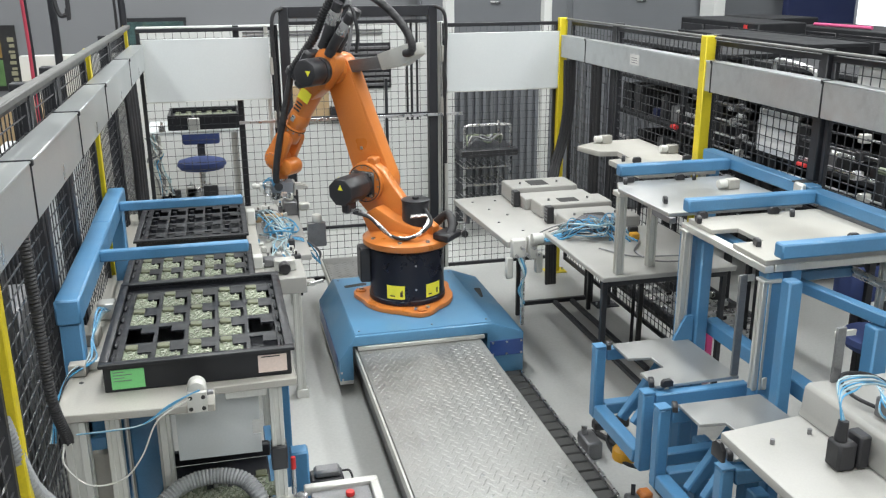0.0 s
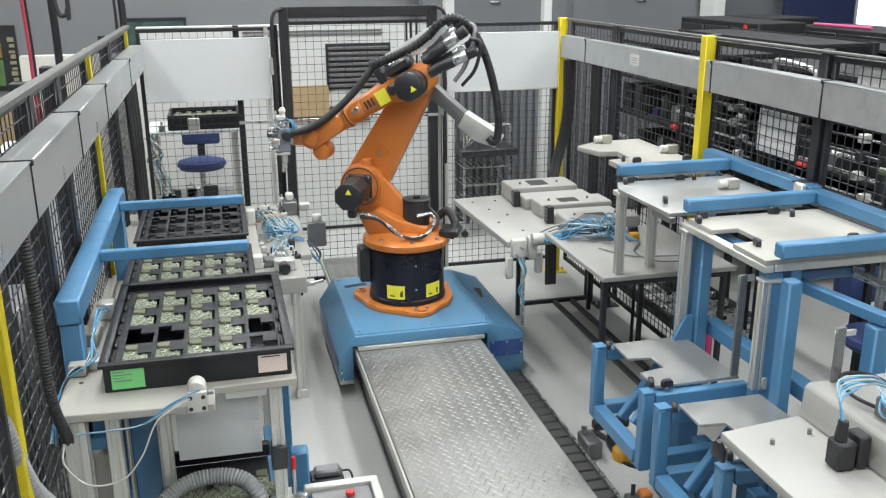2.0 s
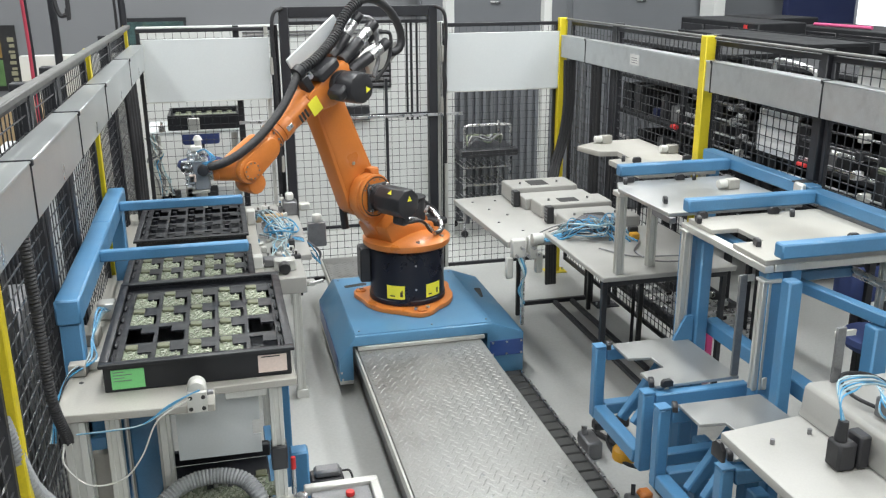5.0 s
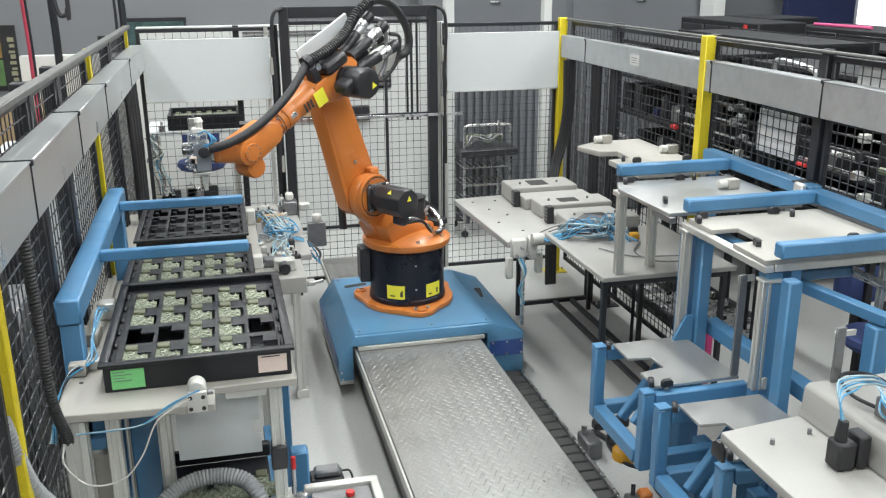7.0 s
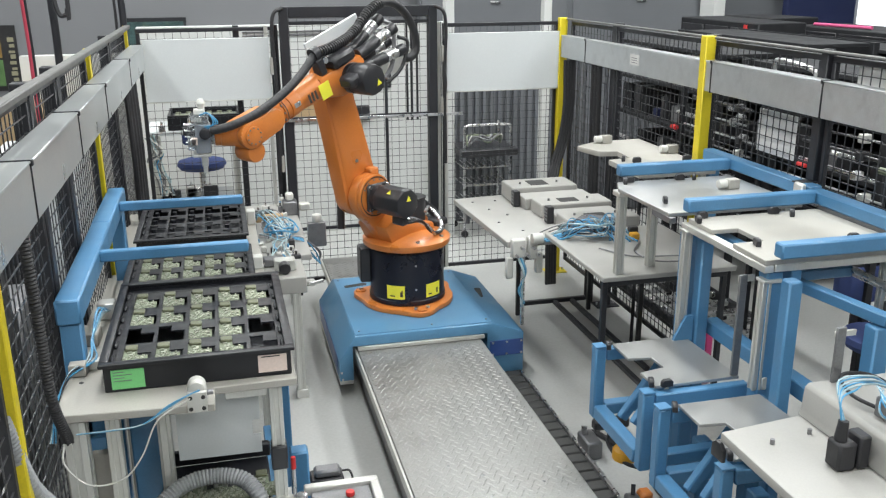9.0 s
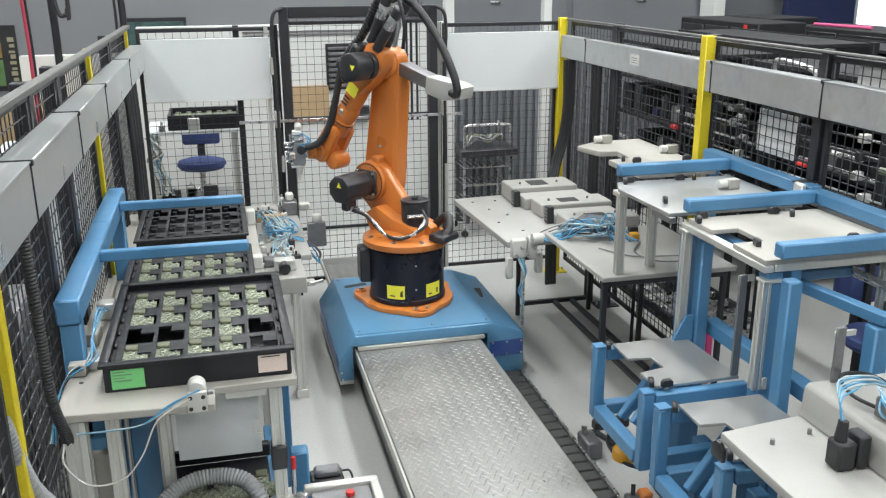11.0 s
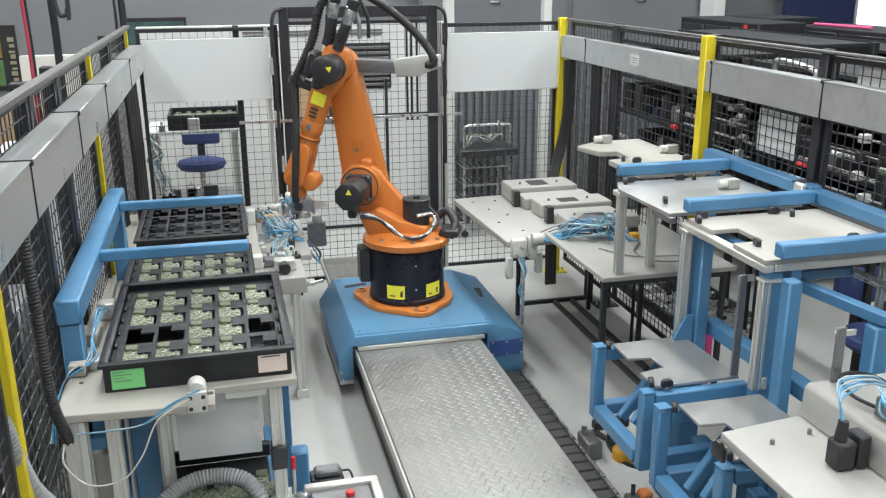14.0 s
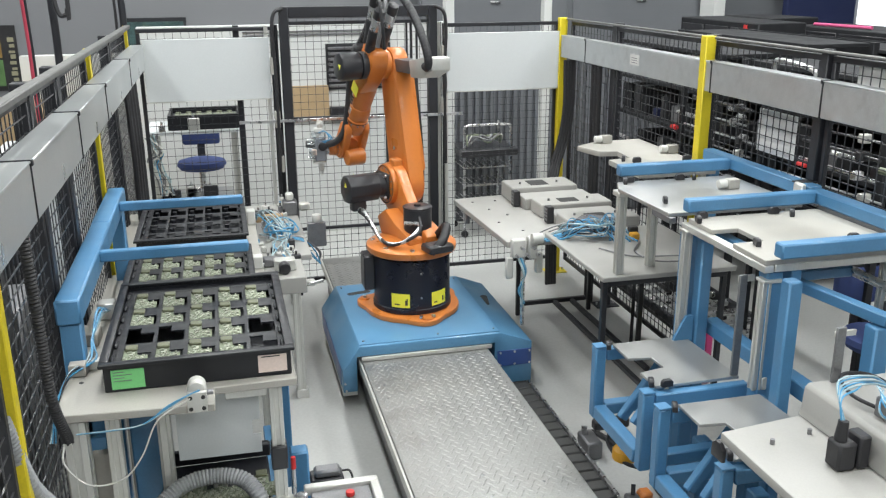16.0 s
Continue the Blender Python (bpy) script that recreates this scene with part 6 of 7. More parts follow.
for k in range(9):
    x, z = rb.uniform(-0.45, 0.05), rb.choice((0.641, 1.131))
    w, h = rb.uniform(0.02, 0.05), rb.uniform(0.03, 0.09)
    y = 6.52 if z < 1 else 6.462
    ft = thing("bench_fitting", "small pale fixture on the back bench", "fitting", (x, y, z), "back bench fittings")
    part("body", box(bm_new(), x - w, y - 0.012, z, x + w, y + 0.012, z + h, 0.004), rb.choice((WHITE_PLASTIC, ALU, STEEL, MOTOR)), ft)
    part("stud", cyl(bm_new(), (x, y, z + h), (x, y, z + h + 0.025), 0.008, seg=8), STEEL, ft)
t = thing("grille_panel", "dark slatted vent grille on white partition", "vent grille", (1.14, 7.59, 1.25))
part("frame", box(bm_new(), 0.87, 7.585, 1.24, 1.42, 7.598, 1.62, 0.003), BLACK_STEEL, t)
for k in range(8):
    part("slat", box(bm_new(), 0.89, 7.565, 1.262 + k * 0.044, 1.40, 7.584, 1.286 + k * 0.044, 0.003), GUN, t)
solo("wood_panel", box(bm_new(), 0.56, 7.575, 0.98, 0.88, 7.5985, 1.28, 0.003), CARD, "tan chipboard panel on white partition", "panel")
t = thing("monitor_bar", "black flat box on white partition", "equipment box", (1.03, 7.59, 0.98))
part("housing", box(bm_new(), 0.885, 7.54, 0.98, 1.22, 7.5985, 1.10, 0.006), MOTOR, t)
for z in (1.69, 1.72):
    solo("wall_rail", box(bm_new(), 0.2, 7.585, z, 1.35, 7.598, z + 0.012, 0.002), GUN, "thin dark rail on white partition", "rail", "wall rails")
for x in (1.24, 1.27, 1.31):
    solo("door_track", box(bm_new(), x, 6.06, 1.2, x + 0.014, 6.075, 1.86, 0.002), BLACK_STEEL, "black vertical door track", "door track", "door tracks")
solo("door_latch_rail", box(bm_new(), 0.1, 5.975, 1.235, 1.62, 5.985, 1.255, 0.002), STEEL, "thin steel latch rail across back fence", "latch rail")
for x, z in ((0.34, 1.55), (0.35, 1.2), (1.49, 1.6), (1.49, 1.25), (0.36, 0.9)):
    t = thing("door_switch", "beige safety switch on door post", "safety switch", (x, 5.99, z), "door switches")
    part("body", box(bm_new(), x - 0.018, 5.975, z, x + 0.018, 6.02, z + 0.11, 0.004), TOP, t)
    part("cable", tube(bm_new(), [(x, 5.98, z + 0.11), (x + 0.01, 5.975, z + 0.2), (x, 5.98, z + 0.3)], 0.007, 6), RUBBER, t)
for s_, x in ((1, 0.37), (-1, 1.475)):
    solo("door_cable", tube(bm_new(), [(x + 0.05 * s_, 5.985, 1.97), (x - 0.01 * s_, 5.975, 1.93), (x - 0.025 * s_, 5.975, 1.8), (x - 0.015 * s_, 5.98, 1.5), (x - 0.02 * s_, 5.98, 0.9)], 0.012, 8), RUBBER, "black cable running down door post", "cable", "door cables")
for x, m_ in ((0.31, ALU), (1.47, ALU), (1.52, ALU)):
    solo("profile_strip", box(bm_new(), x - 0.012, 6.055, 0.1, x + 0.012, 6.078, 1.86, 0.002), m_, "pale aluminium strip beside door", "profile strip", "profile strips")
# wire trolley behind the ribbed partition's front
wt = thing("wire_trolley", "black and chrome wire trolley holding cable spools", "trolley", (2.14, 7.3, 0))
for x in (1.94, 2.34):
    for y in (7.1, 7.45):
        part("upright", cyl(bm_new(), (x, y, 0.06), (x, y, 0.94), 0.012, seg=8), STEEL, wt)
        part("castor", cyl(bm_new(), (x, y - 0.012, 0.03), (x, y + 0.012, 0.03), 0.03, seg=12), MOTOR, wt)
for z in (0.15, 0.3, 0.45, 0.6):
    b = bm_new()
    for k in range(9):
        box(b, 1.94 + k * 0.05 - 0.003, 7.1, z, 1.94 + k * 0.05 + 0.003, 7.45, z + 0.006, 0)
    box(b, 1.94, 7.095, z - 0.004, 2.34, 7.105, z + 0.012, 0)
    part("wire_shelf", b, STEEL, wt)
part("tray", box(bm_new(), 1.90, 7.06, 0.70, 2.40, 7.5, 0.76, 0.008), MOTOR, wt)
part("handle", tube(bm_new(), [(1.94, 7.1, 0.92), (1.96, 7.1, 0.96), (2.14, 7.1, 0.965), (2.32, 7.1, 0.96), (2.34, 7.1, 0.92)], 0.012, 8), STEEL, wt)
for k in range(6):
    o = [random.uniform(-0.06, 0.06) for _ in range(4)]
    part("cable", tube(bm_new(), [(1.98, 7.15, 0.78), (2.06 + o[0], 7.2 + o[1], 0.86), (2.16, 7.18 + o[2], 0.80 + abs(o[0])), (2.24 + o[3], 7.2, 0.86), (2.3, 7.25, 0.78)], 0.008, 6), (GUN, WHITE_PLASTIC, BOARD_GREEN)[k % 3], wt)


# corner cable looms
for k in range(4):
    solo("cable_loom", tube(bm_new(), [(2.32 + 0.022 * k, 5.86, 1.60), (2.325 + 0.02 * k, 5.86, 1.3), (2.30 + 0.02 * k, 5.86, 1.08), (2.24 + 0.018 * k, 5.84, 0.88), (2.20 + 0.02 * k, 5.8, 0.70), (2.2 + 0.02 * k, 5.78, 0.0)], 0.014, 8), RUBBER, "thick black cable loom hanging in fence corner", "cable loom", "cable looms")
for k in range(3):
    solo("cable_loom", tube(bm_new(), [(2.375, 5.5 - 0.05 * k, 1.6), (2.37, 5.48 - 0.05 * k, 1.2), (2.372, 5.45 - 0.04 * k, 0.6), (2.37, 5.45 - 0.04 * k, 0.0)], 0.016, 8), RUBBER, "thick black cable loom hanging by fence", "cable loom", "cable looms")
for k in range(4):
    y = 5.6 - 0.16 * k
    solo("cable_loom", tube(bm_new(), [(-0.50, y, 1.60), (-0.49, y - 0.03, 1.25), (-0.495, y + 0.02, 0.9), (-0.49, y, 0.0)], 0.016, 8), RUBBER, "thick black cable loom hanging by fence", "cable loom", "cable looms")
solo("corrugated_hose", tube(bm_new(), [(-0.505, 2.30, 1.6), (-0.50, 2.31, 1.3), (-0.50, 2.33, 1.1), (-0.49, 2.40, 0.95), (-0.495, 2.46, 0.88)], 0.016, 10, 8, 0.003, 0.01), RUBBER, "black corrugated hose hanging from cable duct", "hose")
solo("corrugated_hose", tube(bm_new(), [(-0.575, 2.13, 1.15), (-0.55, 2.2, 0.93), (-0.51, 2.3, 0.76), (-0.47, 2.38, 0.5), (-0.45, 2.42, 0.0)], 0.022, 10, 8, 0.003, 0.012), GREY_HOSE, "grey corrugated hose running down fence post", "hose")
for p_ in ([(-0.525, 3.0, 1.15), (-0.50, 2.9, 1.10), (-0.51, 2.75, 1.12)],):
    solo("red_cable", tube(bm_new(), p_, 0.004, 6), RED, "thin red cable on the fence", "cable")

# sheets of paper on the fence
for y0, y1, z0, z1, m_ in ((3.41, 3.70, 1.37, 1.567, PAPER), (2.84, 3.06, 1.64, 1.83, PAPER)):
    solo("paper_sheet", box(bm_new(), 2.446, y0, z0, 2.4485, y1, z1, 0), m_, "white paper sheet fixed to wire fence", "paper sheet", "paper sheets")
t = thing("duct_label", "small white printed label on cable duct", "label", (2.344, 4.85, 1.68))
part("sheet", box(bm_new(), 2.3425, 4.78, 1.66, 2.3445, 4.90, 1.72, 0), PAPER, t)
for k in range(3):
    part("print_bar", box(bm_new(), 2.3415, 4.80, 1.672 + k * 0.013, 2.3422, 4.88, 1.676 + k * 0.013, 0), GUN, t)


# equipment racks beyond the right fence
HOSE_RED = mat("faded_red_hose", (0.5, 0.06, 0.1), 0.5)
def rack(y0, y1, x0=2.95, x1=3.45, top=1.82, seed=1, low=0.1):
    rr = random.Random(seed)
    t = thing("equipment_rack", "black steel equipment rack full of tubes and fittings behind fence", "rack", ((x0 + x1) / 2, (y0 + y1) / 2, 0), "equipment racks")
    for x in (x0, x1):
        for y in (y0, y1):
            part("upright", box(bm_new(), x - 0.02, y - 0.02, 0, x + 0.02, y + 0.02, top, 0.003), RACK_BLACK, t)
    # Black sheet added behind the shelves so the view past the rack stays dark.
    part("back_panel", box(bm_new(), x1 + 0.021, y0 - 0.02, low, x1 + 0.03, y1 + 0.02, top, 0.002), RACK_BLACK, t)
    for z in (0.15, 0.5, 0.85, 1.15, 1.42, top - 0.03):
        if z < low:
            continue
        part("shelf", box(bm_new(), x0 + 0.021, y0 + 0.021, z, x1 - 0.021, y1 - 0.021, z + 0.025, 0.003), RACK_BLACK, t)
    for z in (0.175, 0.525, 0.875, 1.175, 1.445):
        if z < low:
            continue
        y = y0 + 0.05
        while y < y1 - 0.12:
            w = rr.uniform(0.05, 0.16)
            h = rr.uniform(0.06, 0.2)
            m_ = rr.choice((MOTOR, RACK_BLACK, RACK_BLACK, NAVY, MOTOR, RACK_BLACK, MOTOR, GUN))
            part("module", box(bm_new(), x0 + 0.02 + rr.uniform(0, 0.1), y, z, x1 - 0.05, y + w, z + (h if m_ is not RED else 0.05), 0.006), m_, t)
            y += w + rr.uniform(0.01, 0.08)
        if rr.random() < 0.8:
            yy = rr.uniform(y0 + 0.1, y1 - 0.3)
            part("pipe", cyl(bm_new(), (x0 - 0.03, yy, z + 0.12), (x0 - 0.03, yy + rr.uniform(0.15, 0.3), z + 0.12), 0.014, seg=10), STEEL, t)
    for k in range(4):
        part("lamp_dot", cyl(bm_new(), (x0 - 0.021, y0 + 0.06 + 0.2 * k, top - 0.12), (x0 - 0.026, y0 + 0.06 + 0.2 * k, top - 0.12), 0.008, seg=8), (PAPER, RED, BOARD_GREEN, PAPER)[k], t)
    return t


rack(4.9, 6.4, top=1.70, seed=1, low=0.8)
# extra rack, added as a dark backdrop behind the fence
rack(3.55, 4.8, 3.05, 3.5, 1.68, 7, 0.8)
rack(4.9, 6.9, 4.4, 4.9, 1.66, 2)
rack(5.2, 6.9, 3.75, 4.25, 1.72, 4)
t = thing("equipment_cabinet", "tall black equipment cabinet behind the racks", "cabinet", (5.5, 6.3, 0), "cabinets")
part("body", box(bm_new(), 5.2, 4.9, 0, 5.8, 7.5, 1.70, 0.01), RACK_BLACK, t)
for k in range(4):
    part("door", box(bm_new(), 5.19, 4.93 + k * 0.64, 0.1, 5.1995, 5.53 + k * 0.64, 1.66, 0.004), MOTOR, t)
t = thing("equipment_cabinet", "black equipment cabinet with small red lamp", "cabinet", (4.8, 7.2, 0), "cabinets")
part("body", box(bm_new(), 4.98, 7.52, 0, 5.5, 8.3, 1.76, 0.01), RACK_BLACK, t)
part("body", box(bm_new(), 4.5, 6.95, 0, 4.97, 8.3, 1.75, 0.01), RACK_BLACK, t)
for k in range(3):
    part("door", box(bm_new(), 4.49, 6.98 + k * 0.44, 0.1, 4.4995, 7.38 + k * 0.44, 1.70, 0.004), MOTOR, t)
part("signal_lamp", box(bm_new(), 4.478, 7.1, 1.66, 4.489, 7.15, 1.73, 0.002), RED, t, "small red lamp")
rp = random.Random(31)
for y0, y1 in ((4.3, 5.2), (3.1, 4.2), (2.0, 3.0)):
    t = thing("pipe_rack", "dark rack of horizontal steel tubes beyond wire fence", "pipe rack", (2.8, (y0 + y1) / 2, 0), "pipe racks")
    for y in (y0, y1):
        part("upright", box(bm_new(), 2.86, y - 0.015, 0, 2.89, y + 0.015, 1.66, 0.003), RACK_BLACK, t)
    for k in range(9):
        z = 0.85 + k * 0.085 + rp.uniform(-0.02, 0.02)
        a0, a1 = rp.uniform(y0, y0 + 0.3), rp.uniform(y1 - 0.4, y1)
        part("tube", cyl(bm_new(), (2.85, a0, z), (2.85, a1, z + rp.uniform(-0.02, 0.02)), rp.choice((0.006, 0.009, 0.013)), seg=8), rp.choice((STEEL, GUN, MOTOR, GALV)), t)
        part("clamp", box(bm_new(), 2.825, a0 + 0.1, z - 0.02, 2.875, a0 + 0.14, z + 0.022, 0.004), rp.choice((STEEL, MOTOR, ALU, HOSE_RED)), t)
    # Small bright cylinders added as stand-ins for glints among the dark tubes.
    for k in range(10):
        y, z = rp.uniform(y0, y1), rp.uniform(0.85, 1.6)
        part("fitting", cyl(bm_new(), (2.83, y, z), (2.83, y + rp.uniform(0.03, 0.07), z), rp.uniform(0.008, 0.018), seg=8), rp.choice((STEEL, STEEL, ALU, RED, BOARD_GREEN)), t)
    if y0 > 3 and y0 < 4:
        part("handle", tube(bm_new(), [(2.84, 4.2, 1.62), (2.84, 4.2, 1.71), (2.84, 4.15, 1.735), (2.84, 3.9, 1.715), (2.84, 3.86, 1.68), (2.84, 3.86, 1.55)], 0.014, 10, 5), STEEL, t, "bright bent tube handle")
solo("pink_tube", cyl(bm_new(), (5.3, 7.3, 1.715), (5.35, 6.6, 1.715), 0.014, seg=8), mat("pink_plastic", (0.7, 0.12, 0.28), 0.4), "pink plastic tube lying on black cabinet", "tube")
t = thing("bent_pipe", "bent pale plastic pipe behind the fence", "pipe", (2.65, 2.95, 0))
part("pipe", tube(bm_new(), [(2.6, 3.2, 1.1), (2.6, 3.17, 1.19), (2.6, 3.1, 1.21), (2.6, 2.95, 1.2), (2.6, 2.88, 1.16), (2.6, 2.88, 0.0)], 0.018, 8, 5), WHITE_PLASTIC, t)

# left background: pipes, hoses and a poster beyond the fence
# Made-up white box that gives the hanging hoses somewhere to end.
solo("pump_housing", box(bm_new(), -1.25, 5.05, 0, -0.8, 5.6, 1.26, 0.02), BOARD, "white box added under the hose ends beyond wire fence", "machine housing")
for x, y, r, m_, l in ((-1.0, 5.35, 0.010, HOSE_RED, "red hose hanging from the hall roof"), (-0.975, 5.30, 0.007, BLACK_STEEL, "thin black cable hanging from the hall roof"), (-0.99, 6.2, 0.024, BLACK_STEEL, "black steel pipe rising to the hall roof"), (-0.80, 8.6, 0.03, BLACK_STEEL, "black steel pipe rising to the hall roof"), (-0.86, 8.6, 0.012, RUBBER, "black cable hanging from the hall roof")):
    solo("drop_pipe", tube(bm_new(), [(x - 0.08, y, 6.0), (x - 0.04, y, 3.0), (x, y, 2.0), (x, y + 0.01, 1.5), (x, y, 1.2601 if y < 6 else 0.0)], r, 10), m_, l, "pipe", "drop pipes")
solo("drop_cable", tube(bm_new(), [(-0.965, 6.1, 2.25), (-0.955, 6.1, 2.02), (-0.935, 6.1, 1.945), (-0.91, 6.1, 1.94), (-0.888, 6.1, 1.98), (-0.88, 6.1, 2.3), (-0.88, 6.1, 6.0)], 0.014, 8), RUBBER, "black cable loop hanging by pipe", "cable")
t = thing("poster", "dark poster with yellow lettering on the hall wall", "poster", (-2.2, 9.98, 1.05))
part("sheet", box(bm_new(), -2.9, 9.975, 1.05, -1.97, 9.995, 1.70, 0.002), mat("poster_dark", (0.022, 0.022, 0.024), 0.5, 0, 0.6, 5), t)
POSTER_YELLOW = mat("poster_yellow", (0.30, 0.285, 0.19), 0.6)
for k in range(9):
    part("print_bar", box(bm_new(), -2.055 + 0.012 * (k % 2), 9.968, 1.09 + k * 0.056, -1.995, 9.9745, 1.115 + k * 0.056 + 0.009 * (k % 3), 0.001), POSTER_YELLOW, t, "yellow lettering bars")
part("print_patch", box(bm_new(), -2.5, 9.968, 1.1, -2.12, 9.9745, 1.36, 0.001), mat("poster_green", (0.1, 0.2, 0.07), 0.5, 0, 0.4, 8), t)
part("print_patch", box(bm_new(), -2.4, 9.968, 1.38, -2.12, 9.9745, 1.58, 0.001), mat("poster_ochre", (0.24, 0.15, 0.04), 0.5, 0, 0.4, 8), t)
t = thing("picture_frame", "dark framed landscape picture on back wall", "picture", (-0.6, 9.98, 1.4))
part("frame", box(bm_new(), -0.95, 9.97, 1.42, -0.30, 9.995, 1.75, 0.004), BLACK_STEEL, t)
part("face", box(bm_new(), -0.92, 9.963, 1.45, -0.33, 9.969, 1.71, 0.002), mat("picture_print", (0.05, 0.10, 0.10), 0.4, 0, 0.6, 7, dirt=(0.10, 0.14, 0.05), dirt_amount=0.9), t)
solo("warm_crate", box(bm_new(), -1.9, 7.0, 0, -1.1, 7.8, 1.25, 0.02), CARD, "brown cardboard crate beyond wire fence", "crate")
solo("grey_cabinet", box(bm_new(), -2.4, 5.2, 0, -1.5, 6.6, 1.5, 0.02), GALV, "grey sheet-metal cabinet beyond wire fence", "cabinet")
for k in range(5):
    solo("machine_part", box(bm_new(), -1.35 + 0.03 * k, 2.3 + k * 0.45, 0, -0.85, 2.65 + k * 0.45, 0.9 + 0.12 * (k % 3), 0.02), (MOTOR, RACK_BLACK, MOTOR, GUN, RACK_BLACK)[k], "dark boxy machine housing beyond wire fence", "machine housing", "machine housings")


# ---- what moves
POSES = [  # seconds, turn of the column, lean of the upper arm, rise of the forearm, tool azimuth, tool rise
    (0.0, 137.0, 20.8, -57.3, 185, -86), (0.3, 137.6, 18.5, -57.5, 185, -80), (0.5, 140.0, 11.5, -57.6, 185, -58), (0.8, 145.0, -3.5, -50.5, 183, -12),
    (1.0, 148.9, -13.1, -44.3, 180, 0), (1.5, 153.4, -27.5, -33.1, 180, 0), (1.8, 155.3, -29.3, -31.0, 180, 0), (2.0, 155.6, -29.5, -30.8, 180, 0),
    (2.6, 155.6, -29.5, -30.8, 180, 0), (2.8, 156.6, -29.5, -30.8, 180, 0), (3.0, 164.8, -27.8, -31.6, 180, 0), (3.2, 182.0, -18.0, -33.5, 180, 0), (3.5, 204.6, 0.9, -34.7, 180, 0),
    (3.8, 213.0, 14.0, -28.5, 180, 0), (4.0, 214.6, 18.6, -26.8, 180, -2), (4.3, 214.6, 19.0, -26.8, 180, -2), (5.0, 214.5, 23.0, -33.0, 180, -2), (5.8, 213.5, 23.0, -36.5, 180, -2), (6.3, 213.2, 20.6, -34.2, 180, -2), (6.5, 213.2, 19.2, -31.0, 180, -2),
    (6.7, 214.0, 18.7, -27.6, 180, -2), (7.0, 214.3, 18.7, -27.0, 180, -2), (7.5, 214.4, 18.7, -26.8, 180, -2), (7.75, 214.7, 21.5, -30.8, 180, -2), (8.0, 214.9, 24.7, -35.3, 180, -4), (8.4, 215.0, 24.6, -35.0, 180, -4),
    (8.6, 214.7, 22.0, -31.0, 180, -3), (9.0, 213.8, 14.9, -21.3, 180, 0), (9.3, 212.5, 13.8, -21.0, 180, 0), (9.8, 195.0, 6.0, -28.0, 180, 0), (10.4, 155.0, -8.0, -42.0, 180, 0), (10.9, 130.0, -6.5, -54.0, 178, 0),
    (11.3, 124.8, -4.7, -57.6, 176, 0), (11.5, 124.6, -4.5, -57.6, 176, 0), (11.75, 122.5, 1.0, -62.5, 176, 0), (12.0, 120.5, 6.2, -67.7, 176, 0), (12.2, 120.8, 5.0, -66.5, 176, 0), (12.5, 122.9, -2.5, -60.5, 176, 0), (12.75, 127.5, -3.2, -58.2, 178, 4),
    (13.0, 138.1, -2.2, -57.4, 184, 10), (13.12, 144.5, -1.0, -58.5, 188, -35), (13.25, 151.0, 0.6, -60.0, 190, -80), (13.5, 155.8, 2.1, -62.0, 190, -88), (13.75, 155.9, 6.5, -66.5, 190, -88), (14.0, 155.9, 10.0, -70.5, 190, -88),
    (14.2, 155.8, 6.5, -66.5, 190, -88), (14.5, 155.7, 1.8, -61.4, 190, -88), (15.0, 155.8, 0.6, -60.0, 190, -88), (15.2, 153.0, 0.4, -59.0, 190, -75), (15.35, 146.0, 1.2, -57.6, 186, -25), (15.5, 134.3, 3.3, -56.1, 182, 20),
    (15.7, 121.5, 6.2, -56.0, 178, 12), (16.0, 106.2, 11.7, -56.2, 176, 0)]
SLIDE = [(0.0, 0.0), (15.2, 0.0), (15.35, -0.012), (15.5, -0.039), (15.75, -0.09), (16.0, -0.138)]


def joints(t):
    """Joint values at t by monotone cubic steps between the rows."""
    P = POSES
    i = max(k for k in range(len(P)) if P[k][0] <= t + 1e-6)
    if i == len(P) - 1:
        return P[i][1:]
    h = P[i + 1][0] - P[i][0]
    s = (t - P[i][0]) / h

    def slope(k, c):
        if k in (0, len(P) - 1):
            return 0.0
        a = (P[k][c] - P[k - 1][c]) / (P[k][0] - P[k - 1][0])
        b = (P[k + 1][c] - P[k][c]) / (P[k + 1][0] - P[k][0])
        return 0.0 if a * b <= 0 else 2 * a * b / (a + b)
    out = []
    for c in range(1, 6):
        m0, m1 = slope(i, c) * h, slope(i + 1, c) * h
        out.append((2 * s ** 3 - 3 * s ** 2 + 1) * P[i][c] + (s ** 3 - 2 * s ** 2 + s) * m0 + (3 * s ** 2 - 2 * s ** 3) * P[i + 1][c] + (s ** 3 - s ** 2) * m1)
    return out


def links(t):
    """Poses of column, upper arm, forearm and wrist in the robot's own space."""
    turn, lean, rise, az, el = joints(t)
    col = pose(0, 0, 0, 0, 0, turn)
    upper = col @ pose(A1, 0, D1, 0, lean, 0)
    fore = col @ pose(A1 + L2 * math.sin(radians(lean)), 0, D1 + L2 * math.cos(radians(lean)), 0, -rise, 0)
    at = fore @ Vector((L3, 0, O3))
    tool = Matrix.Translation(at) @ pose(0, 0, 0, 0, 0, az) @ pose(0, 0, 0, 0, -el, 0)
    return col, upper, fore, tool


def bezier(a, b, c, d, n):
    return [(1 - t) ** 3 * a + 3 * t * (1 - t) ** 2 * b + 3 * t * t * (1 - t) * c + t ** 3 * d for t in [k / n for k in range(n + 1)]]


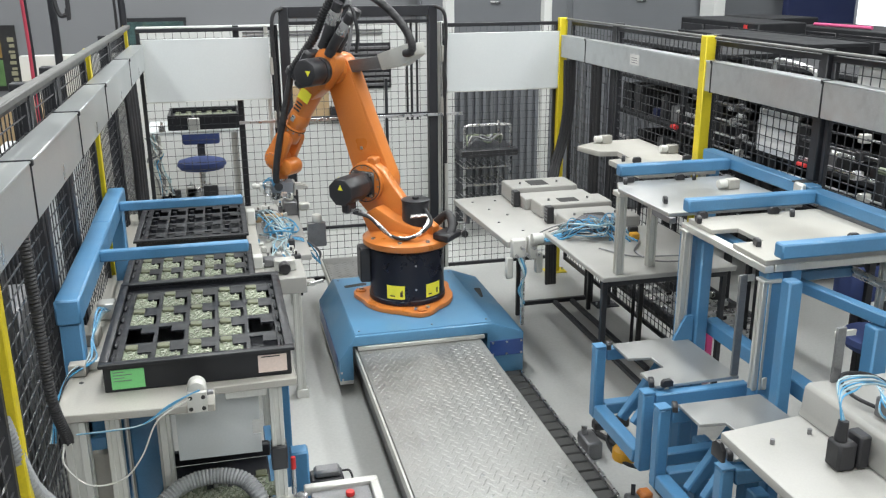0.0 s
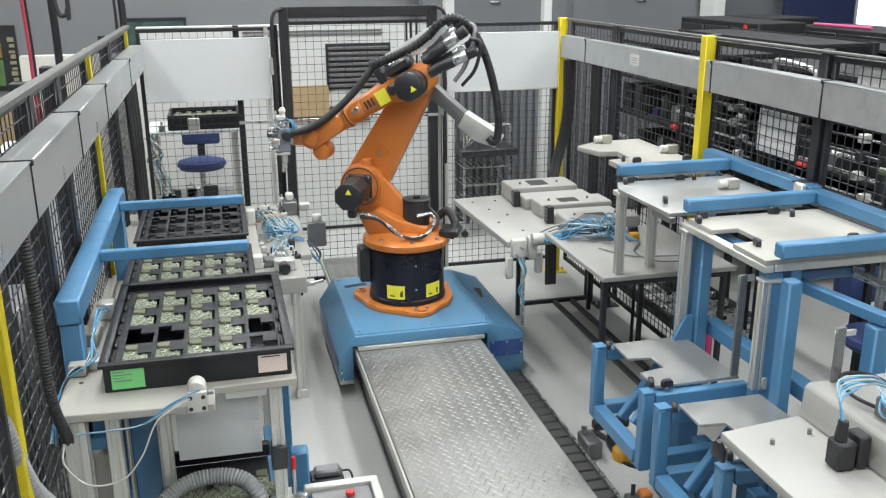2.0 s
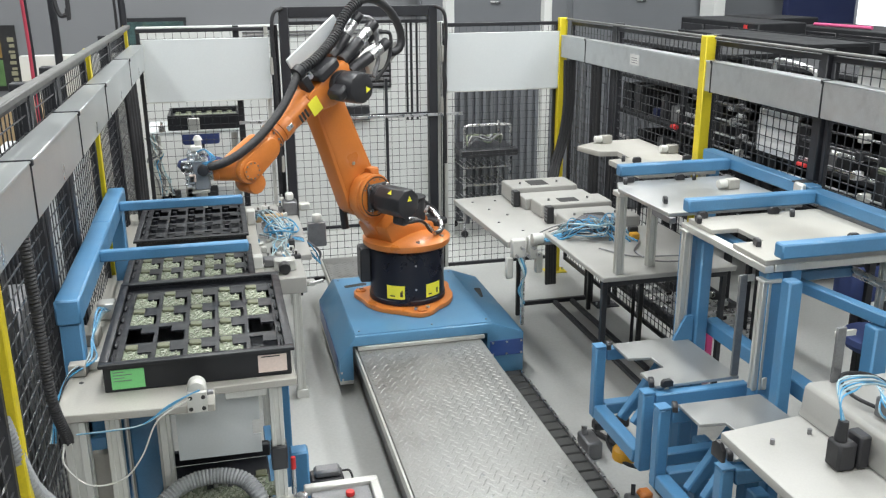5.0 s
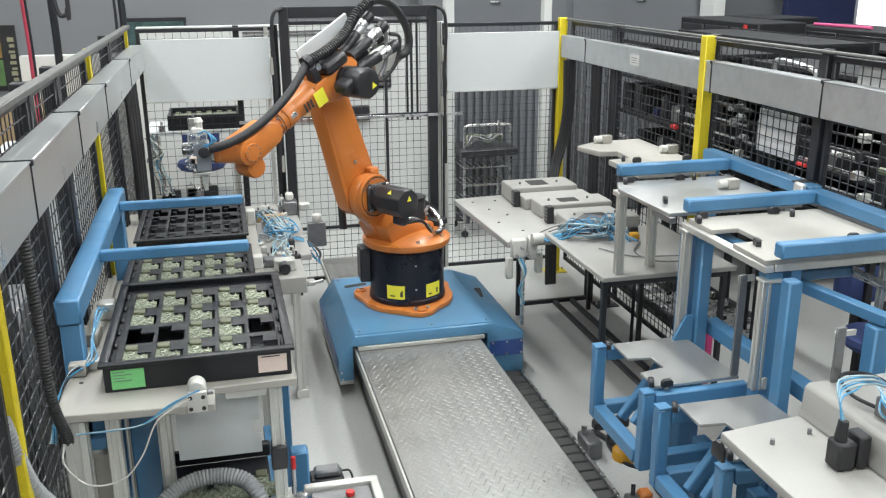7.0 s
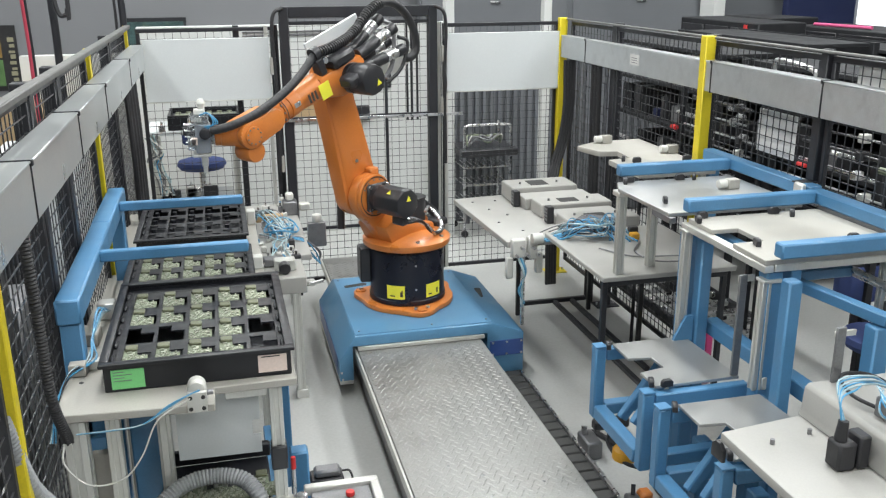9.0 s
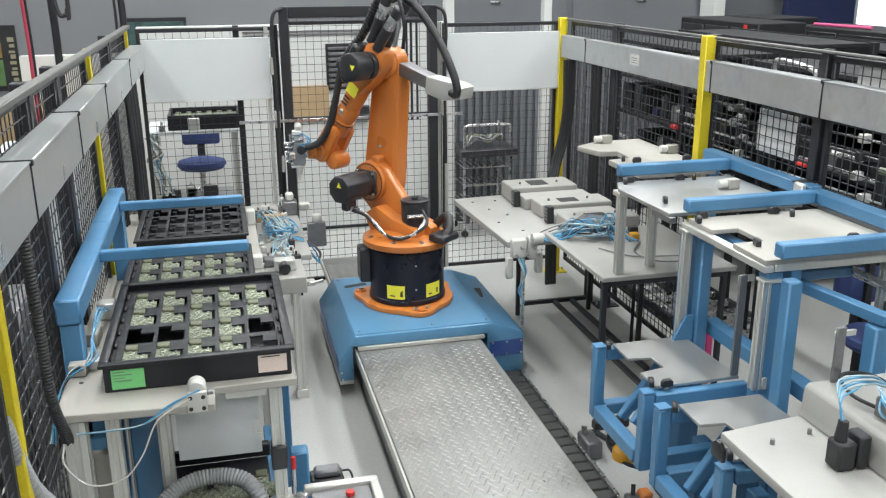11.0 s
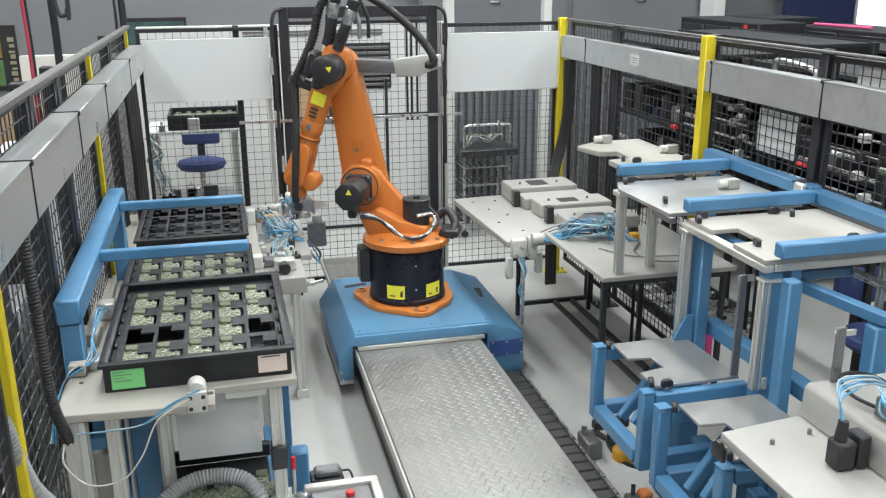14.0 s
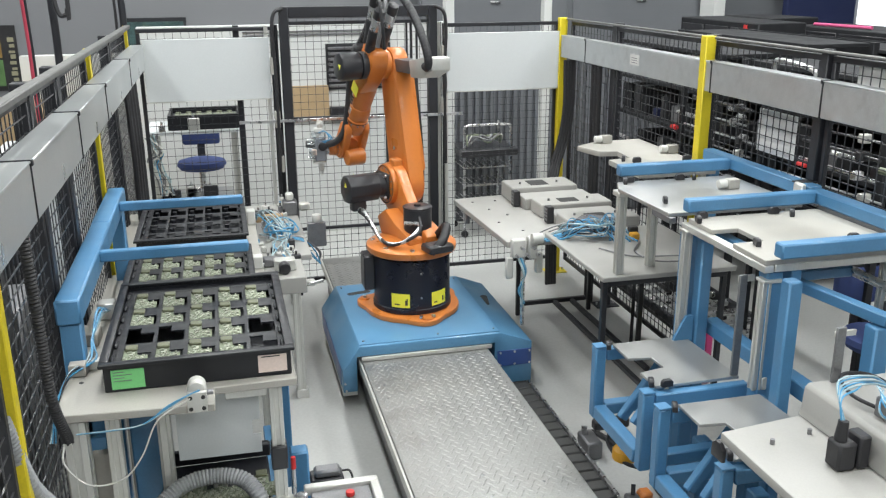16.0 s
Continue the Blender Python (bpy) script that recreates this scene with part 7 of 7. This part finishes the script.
def spread(path, side, count):
    """Poses at even steps along a path, z along it and y near to side."""
    run = [0.0]
    for p, q in zip(path, path[1:]):
        run.append(run[-1] + (q - p).length)
    out, i = [], 0
    for k in range(count):
        at = run[-1] * (k + 0.5) / count
        while run[i + 1] < at:
            i += 1
        z = (path[i + 1] - path[i]).normalized()
        p = path[i].lerp(path[i + 1], (at - run[i]) / (run[i + 1] - run[i]))
        x = side.cross(z).normalized()
        m = Matrix((x, z.cross(x), z)).transposed().to_4x4()
        m.translation = p
        out.append(m)
    return out


def hoses(l):
    """Poses of all hose lengths for one set of links."""
    col, upper, fore, tool = l
    side = col.to_3x3() @ Vector((0, 1, 0))
    back = smooth_path([fore @ Vector(p) for p in ((0.147, 0.03, 0.197), (0.04, 0.03, 0.18), (-0.09, 0.01, 0.17), (-0.19, -0.005, 0.18))], 8)
    out = ((back[-1] - back[-2]).normalized() + Vector((0, 0, 0.45))).normalized()
    end = upper @ Vector((-0.50, -0.045, 0.605))
    leave = upper.to_3x3() @ Vector((-0.9, 0.1, -0.3))
    rear = back + bezier(back[-1], back[-1] + out * 0.50, end + leave * 0.22, end, 40)[1:]
    rear_poses = spread(rear, side, len(RIBBED) + len(PLAIN))
    start, stop_ = fore @ Vector((0.147, 0.03, 0.197)), tool @ Vector((0.135, 0.07, 0.035))
    front = bezier(start, start + fore.to_3x3() @ Vector((0.22, 0.04, -0.10)), stop_ + tool.to_3x3() @ Vector((-0.15, 0.05, 0.02)), stop_, 40)
    return rear_poses + spread(front, side, len(FRONT))


def motions():
    times = [round(k * 0.1, 1) for k in range(161)]
    all_links = [links(t) for t in times]
    for ob, k in ((column, 0), (arm, 1), (forearm, 2), (wrist, 3), (gripper, 3)):
        walk(ob, [(t, l[k]) for t, l in zip(times, all_links)])
    lengths = [hoses(l) for l in all_links]
    for k, ob in enumerate(RIBBED + PLAIN + FRONT):
        walk(ob, [(t, m[k]) for t, m in zip(times, lengths)])
    for ob in (robot, cart):
        x, y, z = ob.location
        walk(ob, [(t, pose(x, y + s, z)) for t, s in SLIDE])


motions()
